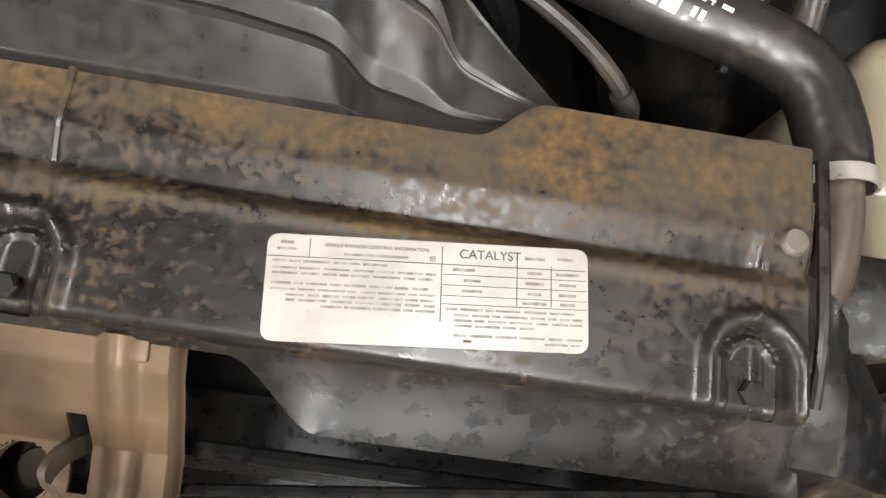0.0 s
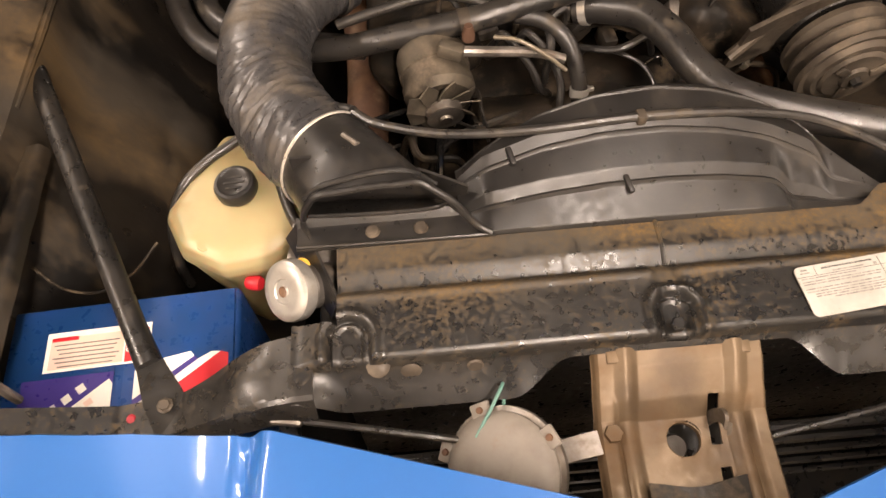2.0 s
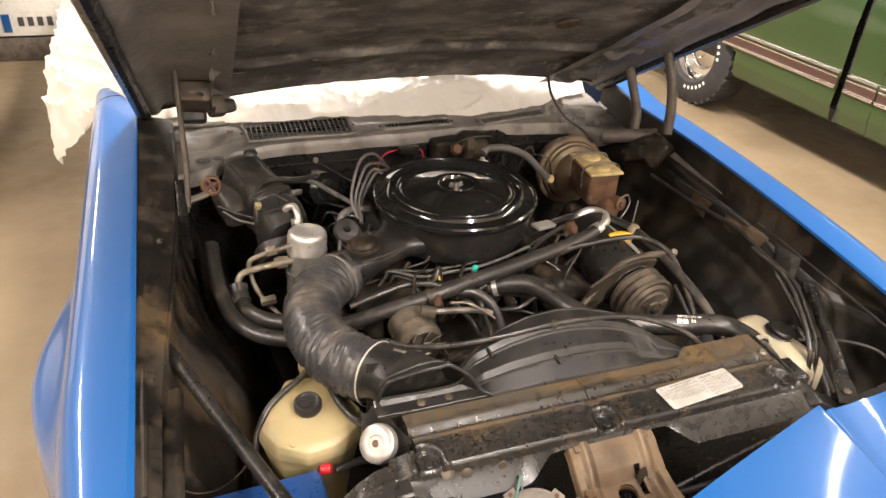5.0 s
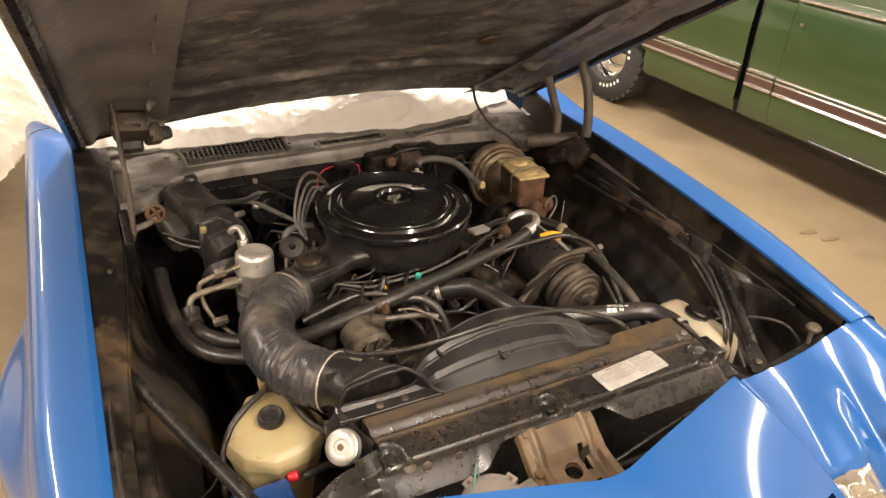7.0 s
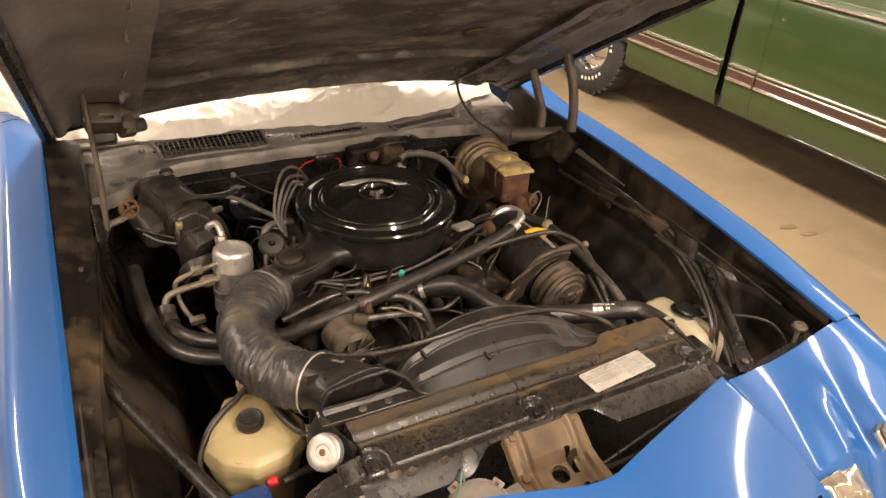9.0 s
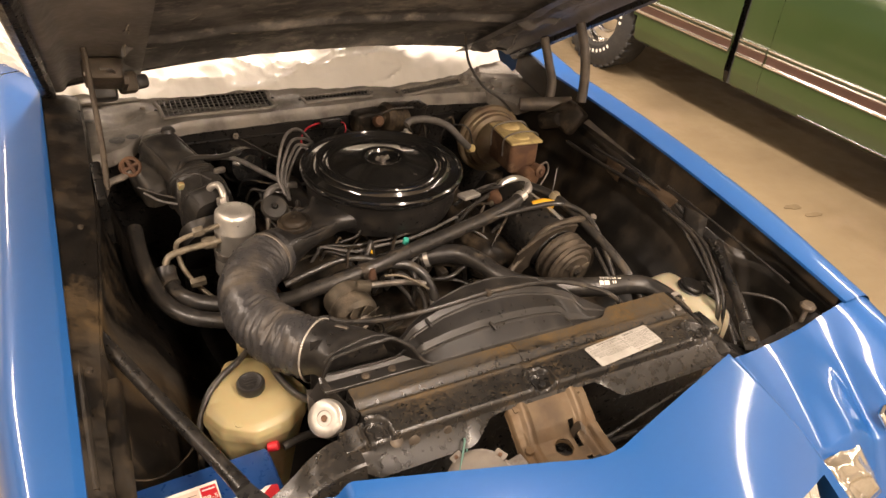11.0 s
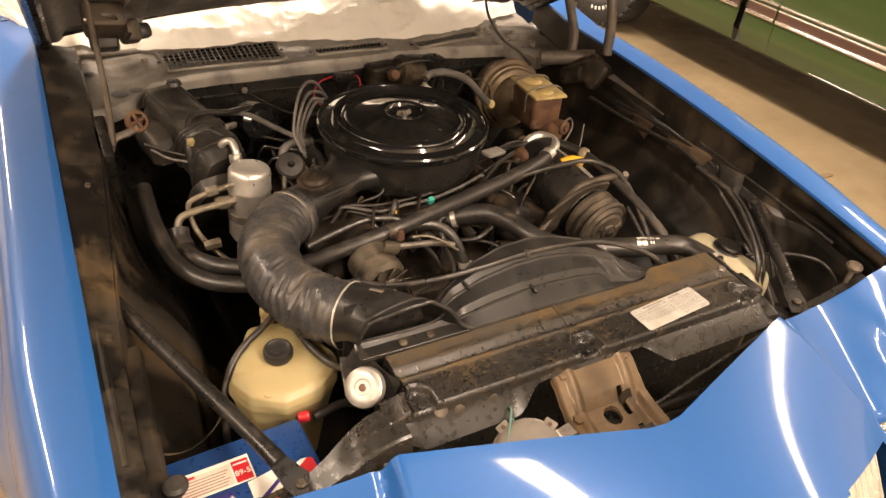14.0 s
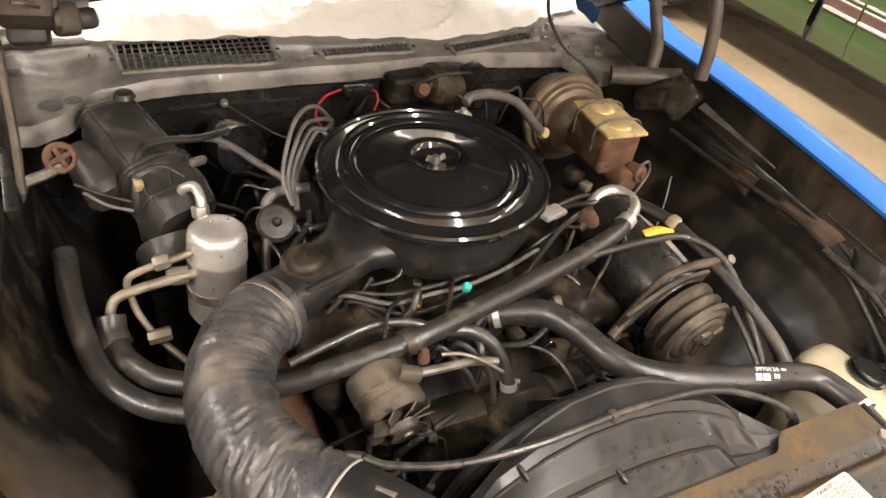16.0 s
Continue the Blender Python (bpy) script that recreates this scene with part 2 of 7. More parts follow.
PURPLE = material("violet_sticker", (0.05, 0.035, 0.2), 0.35, second=(0.045, 0.03, 0.18), scale=20)
PEACH = material("peach_sticker", (0.75, 0.55, 0.46), 0.4, second=(0.7, 0.5, 0.42), scale=20)
# Print ink, and the painted shade of small holes and the pickup's gap.
INK_AND_SHADE = material("dark_ink_and_shade", (0.04, 0.04, 0.04), 0.6, second=(0.09, 0.09, 0.085), scale=200)
PALEINK = material("faded_ink", (0.13, 0.125, 0.115), 0.6, second=(0.22, 0.21, 0.19), scale=260, mix=(0.4, 0.6))
BRASS = material("tarnished_fitting", (0.2, 0.172, 0.13), 0.48, 0.5, second=(0.11, 0.09, 0.064), scale=30, dust=(0.2, 0.16, 0.11), dust_scale=40, dust_at=(0.5, 0.8))
GREYWIRE = material("grey_wire", (0.1, 0.093, 0.088), 0.5, second=(0.06, 0.055, 0.05), scale=30)
ZINC = material("zinc_plate", (0.26, 0.22, 0.145), 0.5, 0.4, second=(0.15, 0.115, 0.075), scale=20, dust=(0.16, 0.115, 0.075), dust_scale=30, dust_at=(0.5, 0.8))
PADDING = material("matt_insulation", (0.062, 0.0595, 0.0585), 0.75, second=(0.155, 0.147, 0.139), scale=9, bump=0.6, bump_scale=34, mix=(0.42, 0.62), spec=0.25,
                   dust=(0.36, 0.325, 0.28), dust_scale=24, dust_at=(0.56, 1.0), dust_detail=14, stretch=(0.85, 1.15, 1.15), patch=(5, 0.8), grain=120)
COWLM = material("grey_cowl", (0.165, 0.152, 0.135), 0.45, 0.2, second=(0.075, 0.067, 0.058), scale=13, bump=0.35,
                 dust=(0.235, 0.212, 0.18), dust_scale=24, dust_at=(0.5, 0.9), dust_detail=11, patch=(9, 0.9))
VENTM = material("dark_vent_steel", (0.06, 0.056, 0.05), 0.5, 0.2, second=(0.035, 0.032, 0.029), scale=30, spec=0.3)
REDW = material("crimson_wire", (0.36, 0.015, 0.03), 0.45, second=(0.25, 0.012, 0.02), scale=30)
HORN = material("greyed_horn_paint", (0.15, 0.132, 0.112), 0.6, second=(0.1, 0.086, 0.07), scale=25, bump=0.1, dust=(0.18, 0.14, 0.1), dust_scale=30, dust_at=(0.6, 0.85))
BROWN = material("brown_trim", (0.05, 0.025, 0.018), 0.45, second=(0.06, 0.03, 0.022), scale=10)
TYRE = material("tyre_rubber", (0.02, 0.02, 0.02), 0.75, second=(0.03, 0.029, 0.028), scale=30, bump=0.2)
COMPM = material("dusty_pulley_steel", (0.07, 0.057, 0.044), 0.5, 0.3, second=(0.04, 0.032, 0.025), scale=22, bump=0.15, dust=(0.15, 0.12, 0.088), dust_scale=26, dust_at=(0.5, 0.85), spec=0.25)
GLASSY = material("pale_lamp_glass", (0.6, 0.57, 0.5), 0.2, 0.2, second=(0.48, 0.45, 0.38), scale=18, coat=1.0)
LENS = material("clear_lamp_lens", (0.42, 0.39, 0.33), 0.1, 0.75, second=(0.28, 0.25, 0.2), scale=25, coat=1.0, bump=0.3, bump_scale=40)
FILM = bpy.data.materials.new("plastic_sheet")
FILM.use_nodes = True
nodes, links = FILM.node_tree.nodes, FILM.node_tree.links
film_skin = nodes["Principled BSDF"]
film_skin.inputs["Base Color"].default_value = (0.88, 0.85, 0.78, 1)
film_skin.inputs["Roughness"].default_value = 0.3
film_back = nodes.new("ShaderNodeBsdfTranslucent")
film_back.inputs[0].default_value = (0.88, 0.83, 0.73, 1)
film_mix = nodes.new("ShaderNodeMixShader")
film_mix.inputs[0].default_value = 0.3
film_noise = nodes.new("ShaderNodeTexNoise")
film_noise.inputs["Scale"].default_value = 24
film_noise.inputs["Detail"].default_value = 6
film_bump = nodes.new("ShaderNodeBump")
film_bump.inputs["Strength"].default_value, film_bump.inputs["Distance"].default_value = 0.4, 0.008
film_geo = nodes.new("ShaderNodeNewGeometry")
links.new(film_geo.outputs["Position"], film_noise.inputs["Vector"])
links.new(film_noise.outputs[0], film_bump.inputs["Height"])
links.new(film_bump.outputs[0], film_skin.inputs["Normal"])
links.new(film_skin.outputs[0], film_mix.inputs[1])
links.new(film_back.outputs[0], film_mix.inputs[2])
links.new(film_mix.outputs[0], nodes["Material Output"].inputs[0])


# ---- mesh helpers ----
def smooth_curve(points, steps=8):
    """Catmull-Rom through the points."""
    p = [Vector(q) for q in points]
    if len(p) < 3:
        return p
    p = [2 * p[0] - p[1], *p, 2 * p[-1] - p[-2]]
    out = []
    for i in range(1, len(p) - 2):
        a, b, c, d = p[i - 1:i + 3]
        for k in range(steps):
            t = k / steps
            out.append(0.5 * (2 * b + (c - a) * t + (2 * a - 5 * b + 4 * c - d) * t * t + (3 * b - a - 3 * c + d) * t ** 3))
    out.append(p[-2])
    return out


def tube(bm, points, radius, segs=12, steps=8, cap=True, ripple=None):
    """A round hose along the points. radius: a number, or one for each point; ripple: (count, depth)."""
    path = smooth_curve(points, steps)
    n = len(path)
    radii = [radius] * n
    if isinstance(radius, (list, tuple)):
        radii = [float(np.interp(i / (n - 1), np.linspace(0, 1, len(radius)), radius)) for i in range(n)]
    if ripple:
        radii = [r + ripple[1] * math.sin(2 * math.pi * ripple[0] * i / (n - 1)) for i, r in enumerate(radii)]
    side = None
    rings = []
    for i, p in enumerate(path):
        d = (path[min(i + 1, n - 1)] - path[max(i - 1, 0)]).normalized()
        if side is None:
            side = d.orthogonal().normalized()
        side = (side - d * side.dot(d)).normalized()
        up = d.cross(side)
        rings.append([bm.verts.new(p + radii[i] * (math.cos(a) * side + math.sin(a) * up))
                      for a in (2 * math.pi * k / segs for k in range(segs))])
    for a, b in zip(rings, rings[1:]):
        for k in range(segs):
            bm.faces.new((a[k], a[(k + 1) % segs], b[(k + 1) % segs], b[k])).smooth = True
    if cap:
        bm.faces.new(rings[0][::-1])
        bm.faces.new(rings[-1])
    return bm


def lathe(bm, profile, segs=32, m=None, smooth=True):
    """Turns (radius, height) pairs about z, and lays the result at the pose m."""
    m = m or Matrix()
    rings = []
    for r, h in profile:
        if r < 1e-6:
            rings.append([bm.verts.new(m @ Vector((0, 0, h)))])
        else:
            rings.append([bm.verts.new(m @ Vector((r * math.cos(a), r * math.sin(a), h)))
                          for a in (2 * math.pi * k / segs for k in range(segs))])
    for a, b in zip(rings, rings[1:]):
        for k in range(segs):
            j = (k + 1) % segs
            if len(a) == 1 and len(b) > 1:
                f = (a[0], b[k], b[j])
            elif len(b) == 1 and len(a) > 1:
                f = (a[k], a[j], b[0])
            elif len(a) > 1:
                f = (a[k], a[j], b[j], b[k])
            else:
                continue
            bm.faces.new(f).smooth = smooth
    return bm


def block(bm, size, m=None, bevel=0.0, segs=2):
    """A box of that size about the pose m, with rounded edges."""
    made = bmesh.ops.create_cube(bm, size=1.0)["verts"]
    for v in made:
        v.co = Vector((v.co.x * size[0], v.co.y * size[1], v.co.z * size[2]))
    if bevel:
        edges = list({e for v in made for e in v.link_edges})
        made = bmesh.ops.bevel(bm, geom=edges, offset=bevel, segments=segs, affect="EDGES", profile=0.5)["verts"]
        made = list({v for v in made})
    if m is not None:
        seen = set(made)
        stack = list(made)
        while stack:
            v = stack.pop()
            for e in v.link_edges:
                w = e.other_vert(v)
                if w not in seen:
                    seen.add(w)
                    stack.append(w)
        bmesh.ops.transform(bm, matrix=m, verts=list(seen))
    return bm


def sheet(bm, f, nu, nv, u=(0, 1), v=(0, 1), thick=0.0, smooth=True, keep=None):
    """The surface f(u, v) as a grid; with thickness below it along its normals."""
    grid = [[Vector(f(u[0] + (u[1] - u[0]) * i / nu, v[0] + (v[1] - v[0]) * j / nv)) for j in range(nv + 1)] for i in range(nu + 1)]
    top = [[bm.verts.new(p) for p in row] for row in grid]
    faces = []
    for i in range(nu):
        for j in range(nv):
            if keep and not keep(u[0] + (u[1] - u[0]) * (i + 0.5) / nu, v[0] + (v[1] - v[0]) * (j + 0.5) / nv):
                continue
            face = bm.faces.new((top[i][j], top[i + 1][j], top[i + 1][j + 1], top[i][j + 1]))
            face.smooth = smooth
            faces.append(face)
    if thick:
        bm.normal_update()
        bmesh.ops.solidify(bm, geom=faces, thickness=thick)
    loose = [w for w in bm.verts if not w.link_faces]
    bmesh.ops.delete(bm, geom=loose, context="VERTS")
    return bm


def plate(bm, outline, m, thick=0.003, bevel=0.0):
    """A flat plate with that outline in x and y, at the pose m, thickness downwards."""
    verts = [bm.verts.new(m @ Vector((x, y, 0))) for x, y in outline]
    face = bm.faces.new(verts)
    out = bmesh.ops.extrude_face_region(bm, geom=[face])
    low = [g for g in out["geom"] if isinstance(g, bmesh.types.BMVert)]
    bmesh.ops.translate(bm, verts=low, vec=(m.to_3x3() @ Vector((0, 0, -1))) * thick)
    bmesh.ops.recalc_face_normals(bm, faces=bm.faces[:])
    return bm


def mesh_object(name, bm, mat, parent=None, label="", smooth_angle=35):
    data = bpy.data.meshes.new(name)
    bmesh.ops.recalc_face_normals(bm, faces=bm.faces[:])
    bm.to_mesh(data)
    bm.free()
    for poly in data.polygons:
        poly.use_smooth = True
    data.set_sharp_from_angle(angle=radians(smooth_angle))
    for one in mat if isinstance(mat, (list, tuple)) else [mat]:
        data.materials.append(one)
    ob = new(name, data)
    if parent is not None:
        ob.parent = parent
        ob.matrix_parent_inverse = parent.matrix_basis.inverted()
    if label:
        ob["label"] = label
    return ob


def part(name, bm, mat, parent, label=""):
    return mesh_object(name, bm, mat, parent, label)


def thing(name, at, label, category, group="", kind=""):
    ob = new(name)
    ob.empty_display_size = 0.05
    ob.matrix_basis = Matrix.Translation(at)
    return tagged(ob, label, category, group, kind)


def B():
    return bmesh.new()


def lettering(text, size, m, mat, parent, name="lettering", wrap=0.0, deep=0.0002):
    """Flat letters at the pose m, x along the line; wrap: the radius of a round surface whose axis is the letters' x."""
    curve = bpy.data.curves.new(name, "FONT")
    curve.body, curve.size, curve.align_x, curve.align_y = text, size, "CENTER", "CENTER"
    curve.extrude = deep
    holder = new(name, curve)
    data = bpy.data.meshes.new_from_object(holder.evaluated_get(bpy.context.evaluated_depsgraph_get()))
    bpy.data.objects.remove(holder)
    for v in data.vertices:
        p = v.co.copy()
        if wrap:
            a = p.y / wrap
            p = Vector((p.x, wrap * math.sin(a), wrap * math.cos(a) - wrap + p.z))
        v.co = m @ p
    data.materials.append(mat)
    ob = new(name, data)
    ob.parent = parent
    ob.matrix_parent_inverse = parent.matrix_basis.inverted()
    return ob


def bump1(x, c, w):
    """A rounded rise of 1 about c, of half-width w."""
    d = abs(x - c) / w
    return 0.5 + 0.5 * math.cos(math.pi * d) if d < 1 else 0.0


def step(x, a, b):
    t = min(max((x - a) / (b - a), 0), 1)
    return t * t * (3 - 2 * t)


# ---- setting ----
def setting(name, bm, mat, label="", category=""):
    return tagged(mesh_object(name, bm, mat), label, category, kind="structure")


setting("floor", block(B(), (14, 16, 0.2), pose(0, 1, -0.1)), CONCRETE, "smooth tan concrete garage floor", "floor")
setting("wall_north", block(B(), (14.4, 0.2, 3.4), pose(0, 7.1, 1.7)), WALLP, "pale painted garage wall", "wall")
setting("wall_south", block(B(), (14.4, 0.2, 3.4), pose(0, -5.1, 1.7)), WALLP, "pale painted garage wall", "wall")
setting("wall_west", block(B(), (0.2, 12, 3.4), pose(-5.1, 1, 1.7)), WALLP, "pale painted garage wall", "wall")
setting("wall_east", block(B(), (0.2, 12, 3.4), pose(6.1, 1, 1.7)), WALLP, "pale painted garage wall", "wall")
setting("ceiling", block(B(), (14.4, 16, 0.2), pose(0, 1, 3.3)), CEIL, "white garage ceiling", "ceiling")


STAINM = material("old_oil_stain", (0.17, 0.13, 0.08), 0.85, second=(0.21, 0.162, 0.1), scale=30, spec=0.15)


def floor_stain(x, y, long, wide, turn, seed):
    """A thin blot with a ragged outline lying on the concrete."""
    bm = B()
    rim = []
    for k in range(28):
        a = 2 * math.pi * k / 28
        r = 1 + 0.45 * noise.noise(Vector((math.cos(a) * 1.5, math.sin(a) * 1.5, seed)))
        rim.append((r * long * math.cos(a), r * wide * math.sin(a)))
    plate(bm, rim, Matrix.Translation((x, y, 0.004)) @ Matrix.Rotation(radians(turn), 4, "Z"), 0.0035)
    tagged(mesh_object("floor_stain", bm, STAINM), "dark ragged oil stain on the tan concrete", "stain", "floor stains")


for stain in ((2.423, 1.185, 0.05, 0.02, -8, 1.3), (2.461, 1.092, 0.055, 0.016, -4, 4.7)):
    floor_stain(*stain)


# ---- the blue car: body panels ----
def edge_z(y, side=-1):
    """Height of the fenders' inner edge."""
    return 0.808 + 0.078 * y if side < 0 else 0.824 + 0.145 * y - 0.07 * min(y, 1.0) ** 2


FEND = ((0.0, -0.006), (0.001, 0.0), (0.01, 0.0015), (0.045, 0.003), (0.08, 0.0), (0.102, -0.012), (0.117, -0.038), (0.126, -0.075),
        (0.132, -0.12), (0.142, -0.2), (0.15, -0.29), (0.15, -0.4), (0.135, -0.5))


def fender_profile(v):
    """Place across and height along the section, rounded between its knots."""
    at = np.arange(len(FEND)) / (len(FEND) - 1)
    out = []
    for k in (0, 1):
        vals = [f[k] for f in FEND]
        near = [float(np.interp(v + d, at, vals)) for d in (-0.05, -0.025, 0, 0.025, 0.05)]
        out.append((near[0] + 2 * near[1] + 3 * near[2] + 2 * near[3] + near[4]) / 9 if 0.12 < v < 0.95 else float(np.interp(v, at, vals)))
    return out


def fender_point(side, y, v):
    dx, dz = fender_profile(v)
    flare = 0.07 * step(-dz, 0.1, 0.19) * bump1(y, 0.475, 0.29) ** 0.5
    taper = 0.02 * step(y, 0.25, -0.1) * min(max(dx / 0.1, 0), 1)
    return (side * (0.692 + dx + flare - taper), y, edge_z(y, side) + dz)


car = thing("blue_car", (0, 0, 0.3), "glossy bright blue seventies coupe with its bonnet propped open", "car")
for side in (-1, 1):
    part("fender", sheet(B(), lambda u, v: fender_point(side, u, v), 90, 60, u=(-0.0865, 1.32)), BLUE, car)
    part("door", sheet(B(), lambda u, v: fender_point(side, u, v), 30, 30, u=(1.326, 2.5)), BLUE, car)


def rear_edge(x):
    s = abs(x)
    y = np.interp(s, (0, 0.03, 0.363, 0.42, 0.5, 0.58, 0.65, 0.71, 0.9), (-0.209, -0.206, -0.099, -0.09, -0.078, -0.072, -0.074, -0.084, -0.085))
    return float(y)


POD_S = (0.36, 0.43, 0.5, 0.56, 0.6, 0.65, 0.692, 0.724, 0.752, 0.772, 0.789, 0.798, 0.804, 0.814)
POD_Z = (0.784, 0.76, 0.749, 0.744, 0.75, 0.778, 0.809, 0.8135, 0.811, 0.799, 0.773, 0.737, 0.69, 0.61)


def nose_height(x, y):
    """The nose's slope in the middle and, beyond a crease, the lamp pods that rise into the fenders."""
    s, d = abs(x), max(0.0, -y - 0.08)
    nose = 0.806 - 0.02 * (s / 0.4) ** 2 - 0.5 * d ** 1.5 * (0.25 + (s / 0.4) ** 2) - 0.35 * max(0, -y - 0.38) ** 1.3
    w = 0.016 * step(0.79 - s, 0.0, 0.04)
    base = sum(k * float(np.interp(s + q * w, POD_S, POD_Z)) for k, q in ((1, -1.5), (2, -0.75), (3, 0), (2, 0.75), (1, 1.5))) / 9
    if x < 0:
        base -= 0.01 * step(s, 0.6, 0.69)
    dy = max(0.0, -y - 0.075)
    grow = step(dy, 0.01, 0.2)
    lean = float(np.interp(s, (0.36, 0.6, 0.7, 0.85), (1.0, 1.0, 0.7, 0.9)))
    pod = base - (0.3 * dy + 0.25 * dy * dy) * lean - 1.1 * max(0.0, dy - 0.205 - 0.25 * max(0, s - 0.55))
    pod += (0.004 + 0.02 * grow) * bump1(s, 0.588 - 0.3 * dy, 0.075) - 0.012 * grow * bump1(s, 0.63 - 0.12 * dy, 0.035)
    pod -= 0.016 * grow * bump1(s, 0.71 - 0.1 * dy, 0.06)
    crease = 0.368 + 0.17 * max(0, -y - 0.1)
    k = step(s, crease - 0.006, crease + 0.024)
    groove = 0.008 * bump1(s, crease + 0.018, 0.016)
    return nose * (1 - k) + pod * k - groove


def header_point(x, v):
    y0 = rear_edge(x)
    front = -0.62 + 0.35 * (abs(x) / 0.89) ** 2
    if v < 0.08:
        return (x, y0 + 0.0015, nose_height(x, y0) - (0.02 - 0.017 * step(abs(x), 0.67, 0.7)) * (1 - v / 0.08))
    t = (v - 0.08) / 0.92
    y = y0 + (front - y0) * t
    return (x, y, nose_height(x, y) - 0.25 * step(t, 0.92, 1.25))


def header_keep(x, v):
    """Leaves the headlamp openings free."""
    y = header_point(x, v)[1]
    s = abs(x)
    return not (0.13 < s < 0.375 and y < -0.4 + 0.3 * (s - 0.146))


part("header_panel", sheet(B(), header_point, 340, 100, u=(-0.813, 0.813), keep=header_keep), BLUE, car)


# bonnet, propped open about its rear corners
HOOD_AT, HOOD_TILT = (0.0, 1.195, 0.885), 30.3


def hood_pose(x, d, h):
    """x across, d forward from the rear edge along the bonnet, h above its skin plane."""
    a = radians(HOOD_TILT)
    return (HOOD_AT[0] + x, HOOD_AT[1] - d * math.cos(a) - h * math.sin(a), HOOD_AT[2] + d * math.sin(a) + h * math.cos(a) * -1)


def hood_skin(x, d):
    return hood_pose(x, d, -0.03 - 0.05 * (1 - (x / 0.69) ** 2) - 0.03 * bump1(x, 0, 0.3) + 0.025 * step(d, 0.9, 1.3))


def hood_pad(x, d):
    s = abs(x)
    rim = 0.02 * step(s, 0.6, 0.64)
    return hood_pose(x, d, -0.028 - 0.045 * (1 - (x / 0.69) ** 2) + 0.02 * bump1(s, 0.52, 0.05) + 0.018 * bump1(d, 0.1, 0.09) + 0.014 * bump1(d, 0.34, 0.03)
                     + 0.003 * noise.noise(Vector((x * 9, d * 9, 0))) + 0.003 * abs(noise.noise(Vector((x * 15 + d * 6, d * 15 - x * 6, 4)))) + 0.002 * abs(noise.noise(Vector((x * 33 - d * 9, d * 30 + x * 11, 2)))) + rim)


def pad_edge(side, d):
    """Half width of the torn pad at d."""
    return (0.5 if side < 0 else 0.6) + 0.022 * noise.noise(Vector((d * 7, side, 0))) + 0.012 * noise.noise(Vector((d * 24, side, 5))) + 0.05 * step(d, 0.35, 0.1) * (side < 0)


def hood_frame(side, v, d):
    """The pressed channel between the pad and the rim."""
    x = 0.46 + 0.223 * v
    h = -0.034 - 0.006 * bump1(x, 0.56, 0.07) + 0.022 * step(x, 0.615, 0.65) + 0.004 * bump1(d, 0.42, 0.05) - 0.006 * bump1(d, 0.75, 0.08)
    return hood_pose(side * x, d, h)


hood = thing("hood", HOOD_AT, "open blue bonnet with a matt black padded underside", "bonnet")
part("outer_skin", sheet(B(), hood_skin, 40, 36, u=(-0.685, 0.685), v=(0, 1.28)), BLUE, hood)
part("under_pad", sheet(B(), hood_pad, 190, 170, u=(-0.64, 0.64), v=(0.02, 1.26), keep=lambda x, d: abs(x) < pad_edge(-1 if x < 0 else 1, d)), PADDING, hood, "dusty black insulation pad")
for side in (-1, 1):
    part("frame_channel", sheet(B(), lambda v, d: hood_frame(side, v, d), 40, 50, v=(0.0, 1.27)), FRAMEM, hood, "smooth dusty pressed channel")
    line = [Vector(hood_pad(side * (pad_edge(side, d) - 0.004), d)) for d in np.linspace(0.08, 1.25, 60)]
    part("torn_edge", tube(B(), line, [0.0024 + 0.002 * noise.noise(Vector((k * 0.45, side, 3))) for k in range(60)], 7, 2), FIBRE, hood, "frayed pale pad edge")
rng = random.Random(31)
for k in range(9):
    x, d = rng.uniform(-0.46, 0.5), rng.uniform(0.16, 0.95)
    turn, size = rng.uniform(-1.3, 1.3), rng.uniform(0.008, 0.03)
    pts = []
    for q in (-1, -0.4, 0.2, 1):
        px, pd = x + size * q * math.cos(turn), d + size * q * math.sin(turn) + rng.uniform(-0.006, 0.006)
        pts.append(Vector(hood_pad(px, pd)) + Vector((0, 0, -0.0005)))
    part("lint", tube(B(), pts, (0.0006, 0.0016, 0.0013, 0.0004), 6, 4), FIBRE, hood)
for side in (-1, 1):
    part("side_rim", tube(B(), [hood_pose(side * 0.677, d, -0.012) for d in (0, 0.3, 0.6, 0.9, 1.27)], 0.018, 10, 6), BLACK, hood)
part("rear_rim", tube(B(), [hood_pose(x, 0.008 + 0.09 * (1 - (x / 0.69) ** 2), -0.03 - 0.04 * (1 - (x / 0.69) ** 2)) for x in np.linspace(-0.68, 0.68, 9)], 0.016, 10, 6), BLACK, hood)
part("rear_edge", tube(B(), [hood_pose(x, -0.004 + 0.09 * (1 - (x / 0.69) ** 2), -0.036 - 0.045 * (1 - (x / 0.69) ** 2)) for x in np.linspace(-0.3, 0.45, 13)], 0.011, 10, 6), BLUE, hood)


